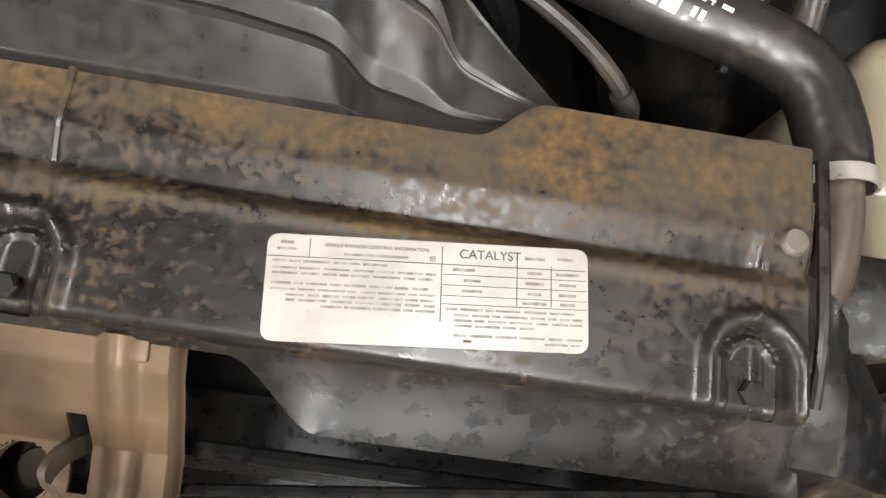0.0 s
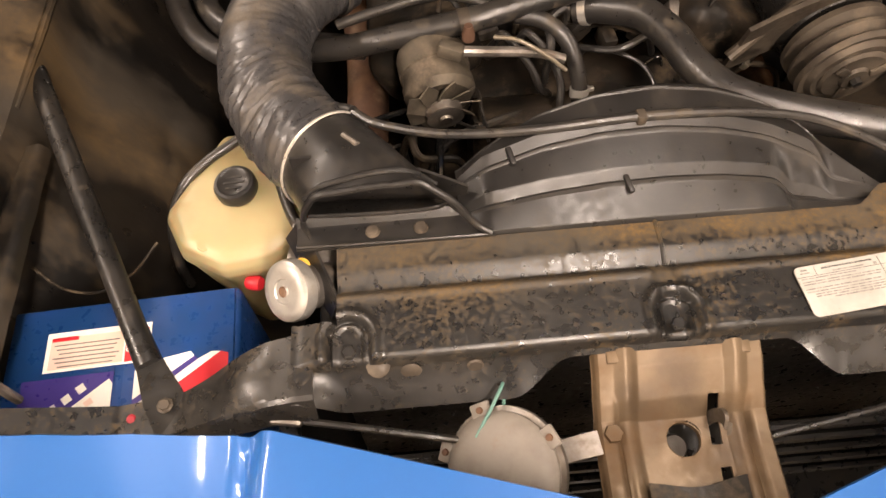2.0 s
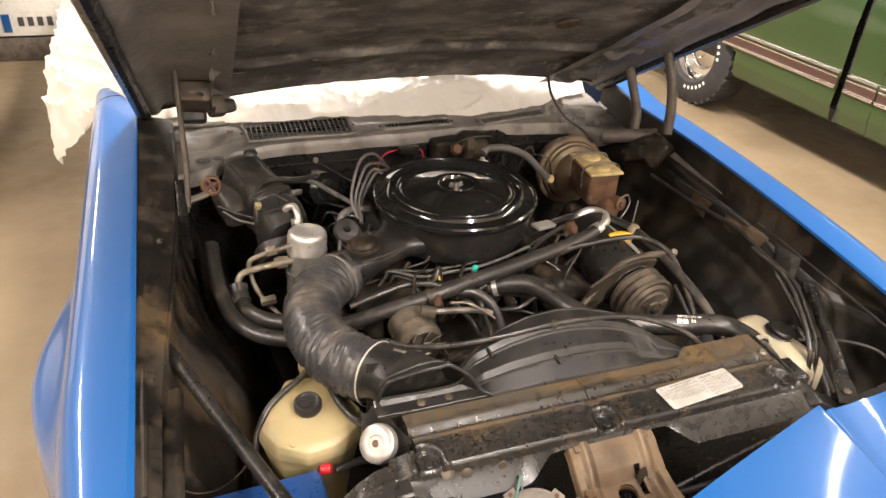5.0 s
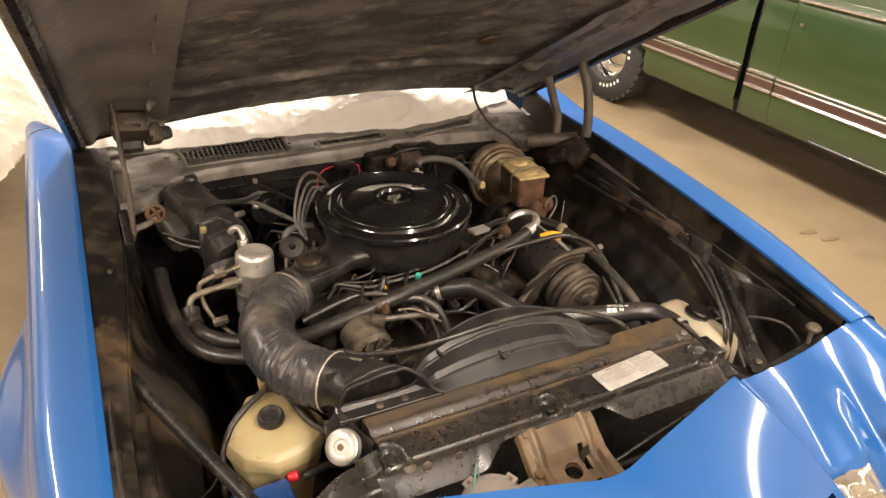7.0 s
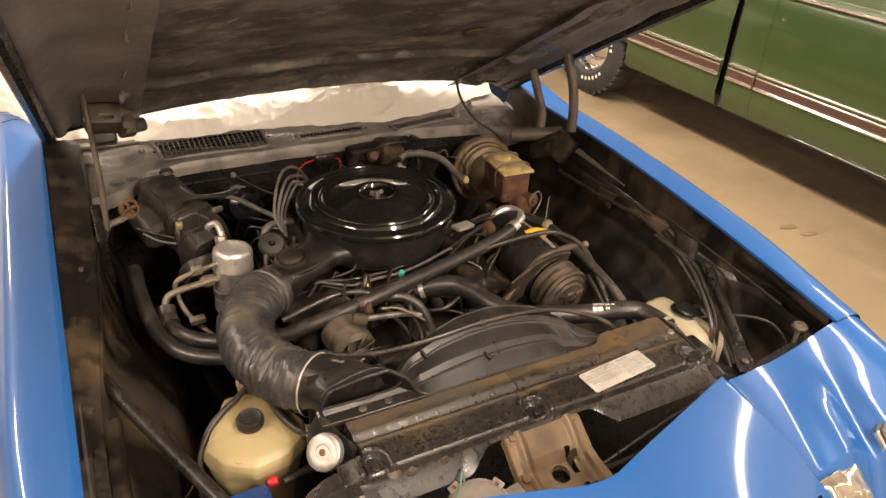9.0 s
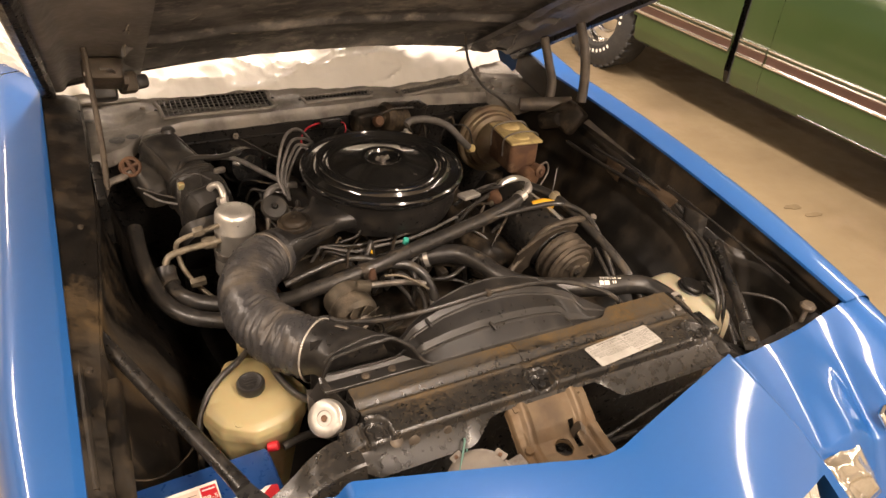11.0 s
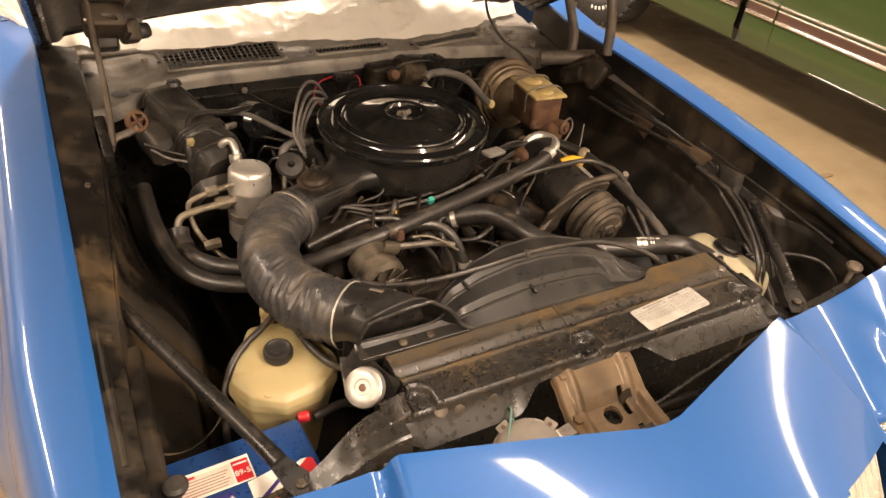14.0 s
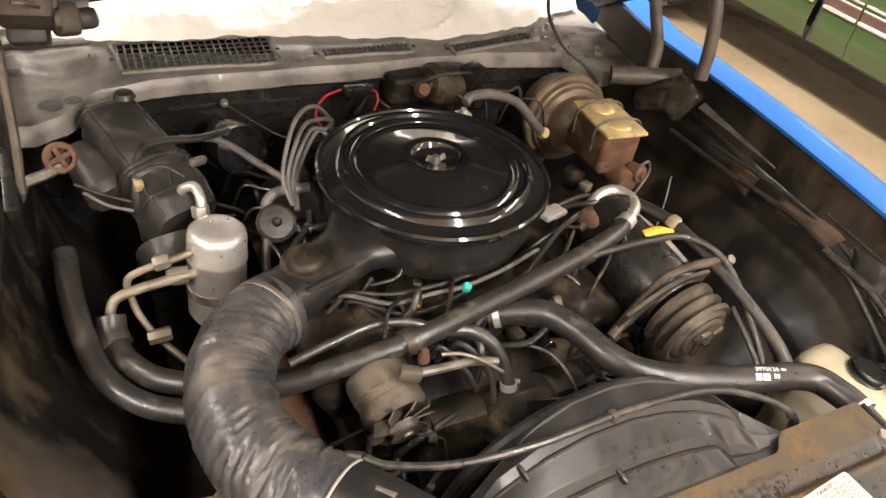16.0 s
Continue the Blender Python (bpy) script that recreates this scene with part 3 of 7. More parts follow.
# ---- engine bay walls ----
def inner_fender(side, y, v):
    ledge = float(np.interp(y, (-0.05, 0.2, 0.29, 0.48, 0.7, 1.0), (0.032, 0.036, 0.042, 0.058, 0.076, 0.082)))
    prof = ((0.6945, -0.005), (0.6945 - 0.3 * ledge, -0.01), (0.6945 - 0.7 * ledge, -0.018), (0.6945 - 0.95 * ledge, -0.024), (0.6945 - ledge, -0.034), (0.692 - ledge, -0.06), (0.688 - ledge, -0.13),
            (0.6 + 0.3 * (0.06 - ledge), -0.22), (0.57, -0.32), (0.5, -0.42), (0.44, -0.5))
    if side > 0:
        prof = ((0.6935, -0.005), (0.692, -0.03), (0.689, -0.06), (0.684, -0.085), (0.667, -0.095), (0.661, -0.11), (0.656, -0.14), (0.645, -0.19), (0.61, -0.27), (0.54, -0.36), (0.44, -0.5))
    k = v * (len(prof) - 1)
    i = min(int(k), len(prof) - 2)
    t = k - i
    x = prof[i][0] * (1 - t) + prof[i + 1][0] * t
    z = prof[i][1] * (1 - t) + prof[i + 1][1] * t
    wheel = (0.05 if side < 0 else 0.085) * bump1(y, 0.45, 0.35) * step(-z, 0.06, 0.3)
    lump = 0.009 * noise.noise(Vector((y * 5, z * 7, side))) * step(-z, 0.03, 0.09) + 0.0015 * noise.noise(Vector((y * 16, z * 16, side + 4))) * step(-z, 0.04, 0.1)
    front = 0.07 * step(y, 0.22, 0.1) * step(-z, 0.025, 0.08)
    return (side * (x - wheel + lump + front), y, edge_z(y, side) + z)


for side in (-1, 1):
    part("inner_fender", sheet(B(), lambda u, v: inner_fender(side, u, v), 90, 60, u=(-0.07, 1.2), thick=0.002), INNER if side > 0 else INNERL, car, "dirty black inner fender with rust stains")

def apron_strut(u, v):
    """A pressed strut, folded to a flat-topped channel, from the brace's head down to the tie panel."""
    c = Vector((-0.647, 0.25, 0.772)).lerp(Vector((-0.655, -0.03, 0.757)), u)
    q = 2 * v - 1
    return c + Vector((0.0165 * q, 0.004 * q, -0.016 * abs(q) ** 5 + 0.002 * noise.noise(Vector((u * 9, q, 1)))))


part("apron_strut", sheet(B(), apron_strut, 30, 14, thick=0.002), INNERL, car, "dirty pressed strut")
part("apron_rib", tube(B(), ((-0.684, 0.27, 0.818), (-0.683, 0.16, 0.81), (-0.682, 0.01, 0.798)), (0.003, 0.008, 0.005), 10), INNERL, car)
part("corner_bead", tube(B(), [(-0.6945 + float(np.interp(y, (0.2, 0.29, 0.48, 0.7, 1.0), (0.036, 0.042, 0.058, 0.076, 0.082))), y, edge_z(y) - 0.03) for y in (0.28, 0.4, 0.52, 0.64, 0.76)], (0.003, 0.0055, 0.0045, 0.006, 0.003), 8), INNERL, car)


def wall_flap(name, corners, mat, label):
    """A loose crumpled flap hanging on the fender's inner wall."""
    a, b, c, d = (Vector(p) for p in corners)

    def at(u, v):
        p = a.lerp(b, u).lerp(d.lerp(c, u), v)
        edge = min(u, 1 - u, v, 1 - v)
        return p + Vector((-0.006 * step(edge, 0, 0.2) + 0.006 * noise.noise(p * 30), 0, 0.004 * noise.noise(p * 45)))
    part(name, sheet(B(), at, 14, 10, thick=0.003), mat, car, label)


wall_flap("splash_flap", ((0.655, 0.505, 0.806), (0.65, 0.355, 0.812), (0.642, 0.37, 0.782), (0.642, 0.49, 0.772)), FLAPM, "dusty brown rubber flap")
wall_flap("splash_flap", ((0.656, 0.64, 0.796), (0.655, 0.565, 0.798), (0.642, 0.565, 0.758), (0.645, 0.625, 0.762)), FLAPM, "greyish dusty flap")
wall_flap("splash_flap", ((0.652, 0.335, 0.81), (0.65, 0.262, 0.812), (0.64, 0.25, 0.762), (0.64, 0.31, 0.765)), CASEM, "crumpled dark flap")
# Added dark sheet hides the floor, standing in for shade under the bay.
part("splash_pan", sheet(B(), lambda u, v: (u, -0.15 + 1.25 * v, 0.27 + 0.01 * math.sin(u * 9)), 16, 16, u=(-0.6, 0.6), thick=0.004), INNER, car)
part("firewall", sheet(B(), lambda u, v: (u, 1.075 - 0.02 * (1 - (u / 0.7) ** 2) + 0.008 * noise.noise(Vector((u * 6, v * 5, 3))), 0.2 + v * 0.61), 40, 24, u=(-0.68, 0.68), thick=0.003), BLACK, car)


def cowl_front(u):
    return float(np.interp(u, (-0.68, -0.58, -0.526, -0.474, -0.388, 0.0, 0.3, 0.5, 0.56, 0.62, 0.68), (0.95, 0.965, 0.988, 1.045, 1.055, 1.045, 1.062, 1.055, 0.97, 0.99, 1.0)))


def cowl_z(u, y):
    crown = 1 - (u / 0.7) ** 2
    z = 0.818 + 0.03 * crown + 0.11 * (y - 1.045) + 0.003 * noise.noise(Vector((u * 14, y * 40, 0)))
    z -= 0.014 * bump1(u, -0.53, 0.06) * bump1(y, 1.13, 0.07) + 0.012 * bump1(u, 0.58, 0.07) * bump1(y, 1.1, 0.08)
    z += 0.006 * bump1(u, -0.6, 0.03) + 0.005 * bump1(y, 1.215 - 0.1 * u * u, 0.012) * step(abs(u), 0.45, 0.5)
    return z


def cowl_point(u, v):
    y0 = cowl_front(u)
    y = y0 + (1.28 - y0) * v
    return (u, y, cowl_z(u, y) - (0.03 * (1 - v / 0.04) ** 1.5 if v < 0.04 else 0))


def cowl_at(u, y, lift=0.0):
    return (u, y, cowl_z(u, y) + lift)


VENTS = ((-0.29, 0.138, 1.086, 1.184, -0.06, 21, 6), (0.035, 0.095, 1.082, 1.118, 0.02, 18, 2), (0.335, 0.11, 1.092, 1.13, 0.22, 20, 2))


def open_cowl(u, v):
    y = cowl_point(u, v)[1]
    return not any(abs(u - c) < w and y0 < y - k * (u - c) < y1 for c, w, y0, y1, k, _, _ in VENTS)


part("cowl_panel", sheet(B(), cowl_point, 136, 70, u=(-0.68, 0.68), thick=0.002, keep=open_cowl), COWLM, car, "grey dusty cowl panel")
part("cowl_well", sheet(B(), lambda u, v: (u, 1.05 + 0.24 * v, 0.785 + 0.02 * v), 4, 2, u=(-0.66, 0.66), thick=0.002), BLACK, car)
for c, w, y0, y1, k, across, deep in VENTS:
    ym = (y0 + y1) / 2
    rim = [cowl_at(c + dx, y + k * dx, 0.002) for dx, y in ((-w, y0), (0, y0), (w, y0), (w + 0.002, ym), (w, y1), (0, y1), (-w, y1), (-w - 0.002, ym), (-w, y0))]
    vent = part("cowl_vent", tube(B(), rim, 0.0045, 8, 6), COWLM, car, "slotted fresh-air vent")
    for i in range(across + 1):
        dx = -w + 2 * w * i / across
        part("slat", tube(B(), [cowl_at(c + dx, y + k * dx, 0.0) for y in (y0, ym, y1)], 0.002, 6, 2), VENTM, vent)
    for i in range(1, deep):
        y = y0 + (y1 - y0) * i / deep
        part("cross_bar", tube(B(), [cowl_at(c + w * q, y + k * w * q, -0.001) for q in (-1, 0, 1)], 0.0018, 6, 3), VENTM, vent)
    for q in (-1, 1):
        part("screw", lathe(B(), ((0, 0.003), (0.004, 0.0025), (0.0045, 0)), 10, Matrix.Translation(cowl_at(c + q * (w + 0.012), ym + k * q * w, 0.002))), BLACK, vent)
# No openings here: flat near-black discs paint the shade inside the cowl's holes.
for u, y, r in ((-0.548, 1.025, 0.019), (-0.512, 1.03, 0.015), (-0.6, 1.13, 0.012), (0.52, 1.12, 0.008), (0.56, 1.05, 0.006)):
    part("cowl_hole", lathe(B(), ((0, 0.0006), (r * 0.9, 0.0006), (r, 0.0)), 14, Matrix.Translation(cowl_at(u, y, 0.003))), INK_AND_SHADE, car)
part("cowl_rib", tube(B(), [cowl_at(u, 1.2 - 0.02 * u, 0.004) for u in (-0.67, -0.6, -0.54, -0.47)], 0.007, 8), COWLM, car)
for u, y, w, h, turn in ((0.5, 1.08, 0.05, 0.012, 20), (0.57, 1.12, 0.035, 0.02, -30), (0.6, 1.06, 0.028, 0.014, 50), (0.47, 1.17, 0.06, 0.008, -10)):
    part("cowl_tab", block(B(), (w, 0.018, h), Matrix.Translation(cowl_at(u, y, h / 2)) @ pose(0, 0, 0, 8, -6, turn), 0.003), COWLM, car)
for u, y in ((0.54, 1.09), (0.585, 1.15), (0.62, 1.1), (0.49, 1.13), (-0.63, 1.06), (-0.47, 1.16)):
    part("cowl_screw", lathe(B(), ((0, 0.006), (0.006, 0.005), (0.0075, 0.0)), 8, Matrix.Translation(cowl_at(u, y, 0.002))), STEEL, car)
for u, y in ((0.455, 1.12), (0.525, 1.17)):
    part("wiper_post", lathe(B(), ((0, 0.03), (0.006, 0.03), (0.007, 0.016), (0.012, 0.014), (0.013, 0.0)), 14, Matrix.Translation(cowl_at(u, y))), COWLM, car, "bare wiper spindle")

# windscreen under crumpled clear plastic
part("windscreen", sheet(B(), lambda u, v: (u * (1 - 0.15 * v), 1.27 - 0.06 * (1 - (u / 0.7) ** 2) + 0.7 * v, 0.77 + 0.02 * (1 - (u / 0.7) ** 2) + 0.44 * v), 20, 12, u=(-0.7, 0.7), thick=0.005), GLOSS, car)
part("roof", sheet(B(), lambda u, v: (u * 0.84, 1.9 + 1.0 * v, 1.33 + 0.03 * (1 - (u / 0.7) ** 2) + 0.03 * v), 16, 12, u=(-0.7, 0.7), thick=0.004), BLUE, car)


def crumple(a, b, seed):
    n1 = noise.noise(Vector((a * 6, b * 6, seed)))
    n2 = noise.noise(Vector((a * 17 + n1, b * 15, seed + 4)))
    n3 = abs(noise.noise(Vector((a * 9 + n1, b * 9 - n1, seed + 8))))
    n4 = abs(noise.noise(Vector((a * 34 + 3 * n1, b * 30, seed + 2))))
    n5 = (1 - abs(noise.noise(Vector((a * 4 + 2 * b + n2 * 0.4, b * 11 - a * 3, seed + 11))))) ** 7
    n6 = (1 - abs(noise.noise(Vector((a * 13 - 5 * b, b * 24 + a * 4, seed + 15))))) ** 6
    return 0.009 * n1 + 0.005 * n2 + 0.014 * n3 + 0.005 * n4 + 0.014 * n5 + 0.007 * n6


def film_point(u, v):
    y0 = float(np.interp(u, (-0.68, -0.58, -0.43, -0.16, 0.0, 0.21, 0.45, 0.6, 0.66), (1.285, 1.245, 1.185, 1.16, 1.135, 1.112, 1.16, 1.235, 1.255)))
    z0 = cowl_z(u, y0) - 0.004
    n = crumple(u, v, 1.7) * min(1, 0.3 + v * 6)
    return (u * (1 - 0.1 * v), y0 + (0.73 + 1.22 - y0) * v + 0.012 * noise.noise(Vector((u * 20, v * 9, 2))), z0 + 0.012 + 0.48 * v + n)


def drape_point(u, v):
    """From the scuttle corner back along the door, over the mirror; v from the roof down to the hem."""
    top = Vector((np.interp(u, (0, 0.4, 1), (-0.655, -0.6, -0.6)), 1.22 + 1.2 * u, np.interp(u, (0, 0.5, 1), (0.9, 1.3, 1.37))))
    hem = Vector((np.interp(u, (0, 0.12, 0.4, 1), (-0.69, -0.76, -0.99, -1.02)), 1.2 + 1.2 * u, np.interp(u, (0, 0.12, 0.3, 0.5, 1), (0.888, 0.86, 0.66, 0.52, 0.5))))
    p = top.lerp(hem, v)
    swell = math.sin(math.pi * v) * 0.1 * step(u, 0.02, 0.35)
    n = crumple(u * 1.4 + 3, v * 0.9, 6.2) * (0.3 + step(u, 0.0, 0.2))
    return p + Vector((-swell - n * 0.7, -0.02 * v * noise.noise(Vector((u * 8, v * 7, 3))), swell * 0.9 + n))


film_sheet = thing("plastic_sheet", (0, 1.3, 0.86), "crumpled clear plastic sheet draped over the windscreen", "plastic sheet")
part("windscreen_sheet", sheet(B(), film_point, 300, 130, u=(-0.68, 0.66)), FILM, film_sheet)
part("side_drape", sheet(B(), drape_point, 90, 60), FILM, film_sheet)
for side in (-1, 1):
    for y in (0.47, 3.06):
        w = pose(side * 0.725, y, 0.325, 0, 90, 0)
        wheel = part("wheel", lathe(B(), ((0.0, -0.02), (0.12, -0.03), (0.17, -0.06), (0.19, -0.075), (0.2, -0.08), (0.2, 0.08), (0.19, 0.075), (0.17, 0.06), (0.12, 0.03), (0, 0.02)), 40, w), CHROME, car)
        part("tyre", lathe(B(), ((0.2, -0.085), (0.24, -0.1), (0.3, -0.1), (0.322, -0.08), (0.325, 0), (0.322, 0.08), (0.3, 0.1), (0.24, 0.1), (0.2, 0.085)), 48, w), TYRE, wheel)
for side in (-1, 1):
    part("quarter_panel", sheet(B(), lambda u, v: fender_point(side, u, v), 20, 30, u=(2.506, 4.2)), BLUE, car)
part("boot_lid", sheet(B(), lambda u, v: (u, 2.9 + 1.3 * v, 1.36 - 0.4 * step(v, 0, 0.6)), 12, 12, u=(-0.69, 0.69), thick=0.004), BLUE, car)


# ---- radiator support ----
def support_height(x, y):
    """The pressed top: a low dusty shelf behind, a raised field with a rounded lip in front, and arched bolt seats."""
    field = 1 - step(y, 0.012, 0.024)
    ends = step(abs(x), 0.006, 0.016) * (1 - step(x, 0.352, 0.364))
    z = 0.784 - 0.004 * step(y, 0.02, 0.03) + 0.005 * field * ends
    z += 0.0045 * bump1(y, 0.021, 0.009) * ends
    z += 0.002 * bump1(x, 0.357, 0.006) * step(y, 0.02, 0.03)
    z += 0.006 * step(y, 0.028, 0.05)
    for cx in (-0.297, 0.0, 0.354):
        dx, dy = abs(x - cx), y
        d = math.hypot(dx, max(0.0, dy + 0.02)) if dy > -0.02 else dx
        z -= 0.0075 * (1 - step(d, 0.0165, 0.021))
        z += 0.003 * bump1(d, 0.025, 0.006) + 0.0025 * bump1(d, 0.0135, 0.003)
    z -= 0.011 * step(-x, 0.316, 0.348)
    if y < -0.038:
        z -= 0.008 * ((-0.038 - y) / 0.007) ** 2
    return z


def support_front(x):
    wing = 0.746 if x > 0 else 0.738
    return wing + (0.768 - wing) * (1 - step(abs(x), 0.09, 0.16)) + 0.032 * step(-x, 0.3, 0.348)


def support_point(x, v):
    rear = 0.0755 + 0.023 * step(x, 0.203, 0.24)
    if v > 0.2:
        y = -0.045 + (rear + 0.045) * (v - 0.2) / 0.8
        return (x, y, support_height(x, y) - 0.03 * step(x, 0.381, 0.4))
    low = support_front(x)
    k = v / 0.2
    out = (0.032 if x > 0 else 0.024) * step(abs(x), 0.1, 0.15) * (1 - k) ** 1.2
    return (x, -0.049 - out + 0.004 * k, low + (0.773 - low) * k - 0.03 * step(x, 0.381, 0.4) * k)


support = thing("radiator_support", (0, 0, 0.7), "black pressed-steel radiator support caked with brown dust", "radiator support")


def panel_keep(x, v):
    p = support_point(x, v)
    return not (p[0] < -0.307 and p[1] > -0.006 - 0.3 * (p[0] + 0.307) * 0.5)


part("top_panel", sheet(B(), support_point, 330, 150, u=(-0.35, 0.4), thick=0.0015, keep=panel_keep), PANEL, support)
part("end_flange", sheet(B(), lambda u, v: (-0.3055 - 0.006 * v, 0.006 + 0.074 * u, 0.782 - 0.05 * v), 8, 4, thick=0.0015), BLACK, support)
for cx in (-0.297, 0.0, 0.354):
    part("bolt", lathe(B(), ((0, 0.005), (0.0055, 0.005), (0.0068, 0.0035), (0.0068, 0)), 6, pose(cx, -0.033, 0.7815), smooth=False), BLACK, support)
part("weld_seam", tube(B(), [(0.004, 0.03 + 0.01 * k, support_height(0.004, 0.03 + 0.01 * k) - 0.0005) for k in range(6)], 0.0025, 8), PANEL, support)
part("radiator", block(B(), (0.79, 0.06, 0.42), pose(0.065, 0.03, 0.535), 0.004), BLACK, support)



# ---- emissions label ----
warning = thing("emissions_label", (0.192, -0.0095, 0.785), "silvery white printed emissions label stuck on the radiator support", "label")
LABEL = Matrix.Translation((0.192, -0.0095, 0.7908)) @ Euler((radians(1.5), radians(0.3), radians(5.8))).to_matrix().to_4x4()
outline = []
for cx, cy, a0 in ((0.071, 0.02, 0), (-0.071, 0.02, 90), (-0.071, -0.02, 180), (0.071, -0.02, 270)):
    outline += [(cx + 0.005 * math.cos(radians(a0 + a)), cy + 0.005 * math.sin(radians(a0 + a))) for a in (0, 30, 60, 90)]
part("sticker", plate(B(), outline, LABEL @ Matrix.Translation((0, 0, 0.0012)), 0.0012), STICKER, warning)


def on_label(x, y, h=0.0014):
    return LABEL @ Matrix.Translation((x, y, h))


def ink(x, y, w, h, mat=PALEINK):
    part("print_bar", block(B(), (w, h, 0.0002), on_label(x, y)), mat, warning)


lettering("CATALYST", 0.0062, on_label(0.0285, 0.0195), INK_AND_SHADE, warning)
lettering("VEHICLE EMISSION CONTROL INFORMATION", 0.0024, on_label(-0.0255, 0.0205), INK_AND_SHADE, warning)
for x, y, w, h in ((-0.0255, 0.0165, 0.03, 0.0012), (-0.067, 0.021, 0.006, 0.0016), (-0.067, 0.018, 0.009, 0.0012), (0.001, 0.0165, 0.0028, 0.0028)):
    ink(x, y, w, h)
for x, y, w, h in ((-0.035, 0.0143, 0.081, 0.0004), (0.04, 0.0143, 0.069, 0.0004), (0.0055, 0.005, 0.0005, 0.036), (-0.0565, 0.019, 0.0004, 0.009),
                   (0.0415, 0.009, 0.0004, 0.026), (0.058, 0.006, 0.0004, 0.02), (0.0405, 0.0095, 0.069, 0.0003), (0.0405, 0.0045, 0.069, 0.0003), (0.0405, -0.0005, 0.069, 0.0003), (0.0405, -0.0045, 0.069, 0.0003)):
    ink(x, y, w, h, INK_AND_SHADE)
rng = random.Random(4)
for row, (y, x0, x1) in enumerate(((0.0122, -0.073, -0.02), (0.009, -0.073, 0.003), (0.0065, -0.073, 0.003), (0.0018, -0.073, 0.003), (-0.001, -0.073, 0.003), (-0.0036, -0.066, 0.003), (-0.006, -0.066, 0.003), (-0.0085, -0.05, 0.003),
                                   (-0.0068, 0.008, 0.073), (-0.0095, 0.012, 0.073), (-0.012, 0.012, 0.073), (-0.0145, 0.012, 0.05), (-0.019, 0.012, 0.073), (-0.0215, 0.055, 0.072))):
    x = x0
    while x < x1 - 0.003:
        w = min(rng.uniform(0.004, 0.013), x1 - x)
        ink(x + w / 2, y, w, rng.uniform(0.0009, 0.0013))
        x += w + rng.uniform(0.0008, 0.0018)
for x, y in ((0.016, 0.012), (0.05, 0.012), (0.066, 0.012), (0.02, 0.007), (0.05, 0.007), (0.066, 0.007), (0.02, 0.002), (0.05, 0.002), (0.066, 0.002), (0.05, -0.0025), (0.066, -0.0025), (0.05, 0.019), (0.065, 0.0195)):
    ink(x, y, rng.uniform(0.006, 0.012), 0.0014)
part("stain", block(B(), (0.004, 0.0012, 0.0002), on_label(0.0185, -0.0215)), RUST, warning)

# ---- radiator support: end plates, tie bars and what shows below ----
for side in (-1, 1):
    def tie_point(u, v, side=side):
        x = 0.352 + 0.31 * u
        y = -0.08 + (0.125 - 0.075 * step(u, 0.05, 0.4) - 0.015 * u) * v
        z = np.interp(u, (0, 0.15, 0.3, 0.55, 1), (0.752, 0.752, 0.722, 0.71, 0.755)) + 0.008 * bump1(v, 0.5, 0.4) * bump1(u, 0.15, 0.14)
        if side < 0:
            x = 0.33 + 0.332 * u
            y = -0.078 + (0.07 - 0.02 * step(u, 0.1, 0.45) - 0.015 * u) * v
            z = np.interp(u, (0, 0.05, 0.13, 0.22, 0.32, 0.42, 0.6, 1), (0.776, 0.775, 0.769, 0.755, 0.735, 0.718, 0.71, 0.755)) + 0.006 * bump1(u, 0.2, 0.1) * bump1(v, 0.6, 0.5)
        return (side * x + (0.02 if side > 0 else 0.0), y, float(z) - 0.03 * step(v, 0.15, 0.0))
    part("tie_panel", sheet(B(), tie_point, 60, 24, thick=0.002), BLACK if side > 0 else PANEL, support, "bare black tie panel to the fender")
for x, y, r in ((-0.272, -0.049, 0.011), (-0.243, -0.053, 0.01), (-0.185, -0.053, 0.008), (0.24, -0.05, 0.011)):
    part("weld_spot", lathe(B(), ((0, 0.0016), (r * 0.8, 0.0014), (r, 0)), 12, Matrix.Translation((x, y + 0.004, 0.7755 if y > -0.05 else 0.7665)) @ pose(0, 0, 0, 35 if y > -0.05 else 70)), COMPM, support)
part("screw", lathe(B(), ((0, 0.004), (0.006, 0.004), (0.0075, 0.002), (0.008, 0)), 12, pose(0.373, 0.046, 0.785)), STEEL, support)
part("tank_seam", tube(B(), ((0.389, 0.093, 0.784), (0.391, 0.05, 0.782), (0.392, 0.0, 0.78), (0.392, -0.035, 0.772)), 0.0035, 10), BLACK, support)
part("hose_neck", tube(B(), ((0.419, 0.118, 0.752), (0.421, 0.075, 0.75), (0.42, 0.04, 0.74), (0.418, 0.02, 0.72)), 0.013, 14), COMPM, support)
for k in range(5):
    part("condenser_tube", tube(B(), ((-0.36, -0.1 - 0.004 * k, 0.66 - 0.03 * k), (0.36, -0.1 - 0.004 * k, 0.66 - 0.03 * k)), 0.006, 8), BLACK, support)
part("grille_bar", block(B(), (1.0, 0.02, 0.012), pose(0.0, -0.24, 0.6), 0.003), ALU, support)
# Added black pan covers the lit floor, in place of shade below the nose.
part("lower_valance", sheet(B(), lambda u, v: (u, -0.06 - 0.56 * v, 0.4 - 0.05 * math.sin(3 * v)), 20, 8, u=(-0.8, 0.8), thick=0.003), BLACK, support)
for a, b in (((-0.36, -0.075, 0.742), (-0.1, -0.12, 0.7)), ((0.075, -0.12, 0.7), (0.36, -0.085, 0.735))):
    part("stay_rod", tube(B(), (a, Vector(a).lerp(Vector(b), 0.5) + Vector((0, 0, 0.004)), b), 0.0035, 8), BLACK, support)
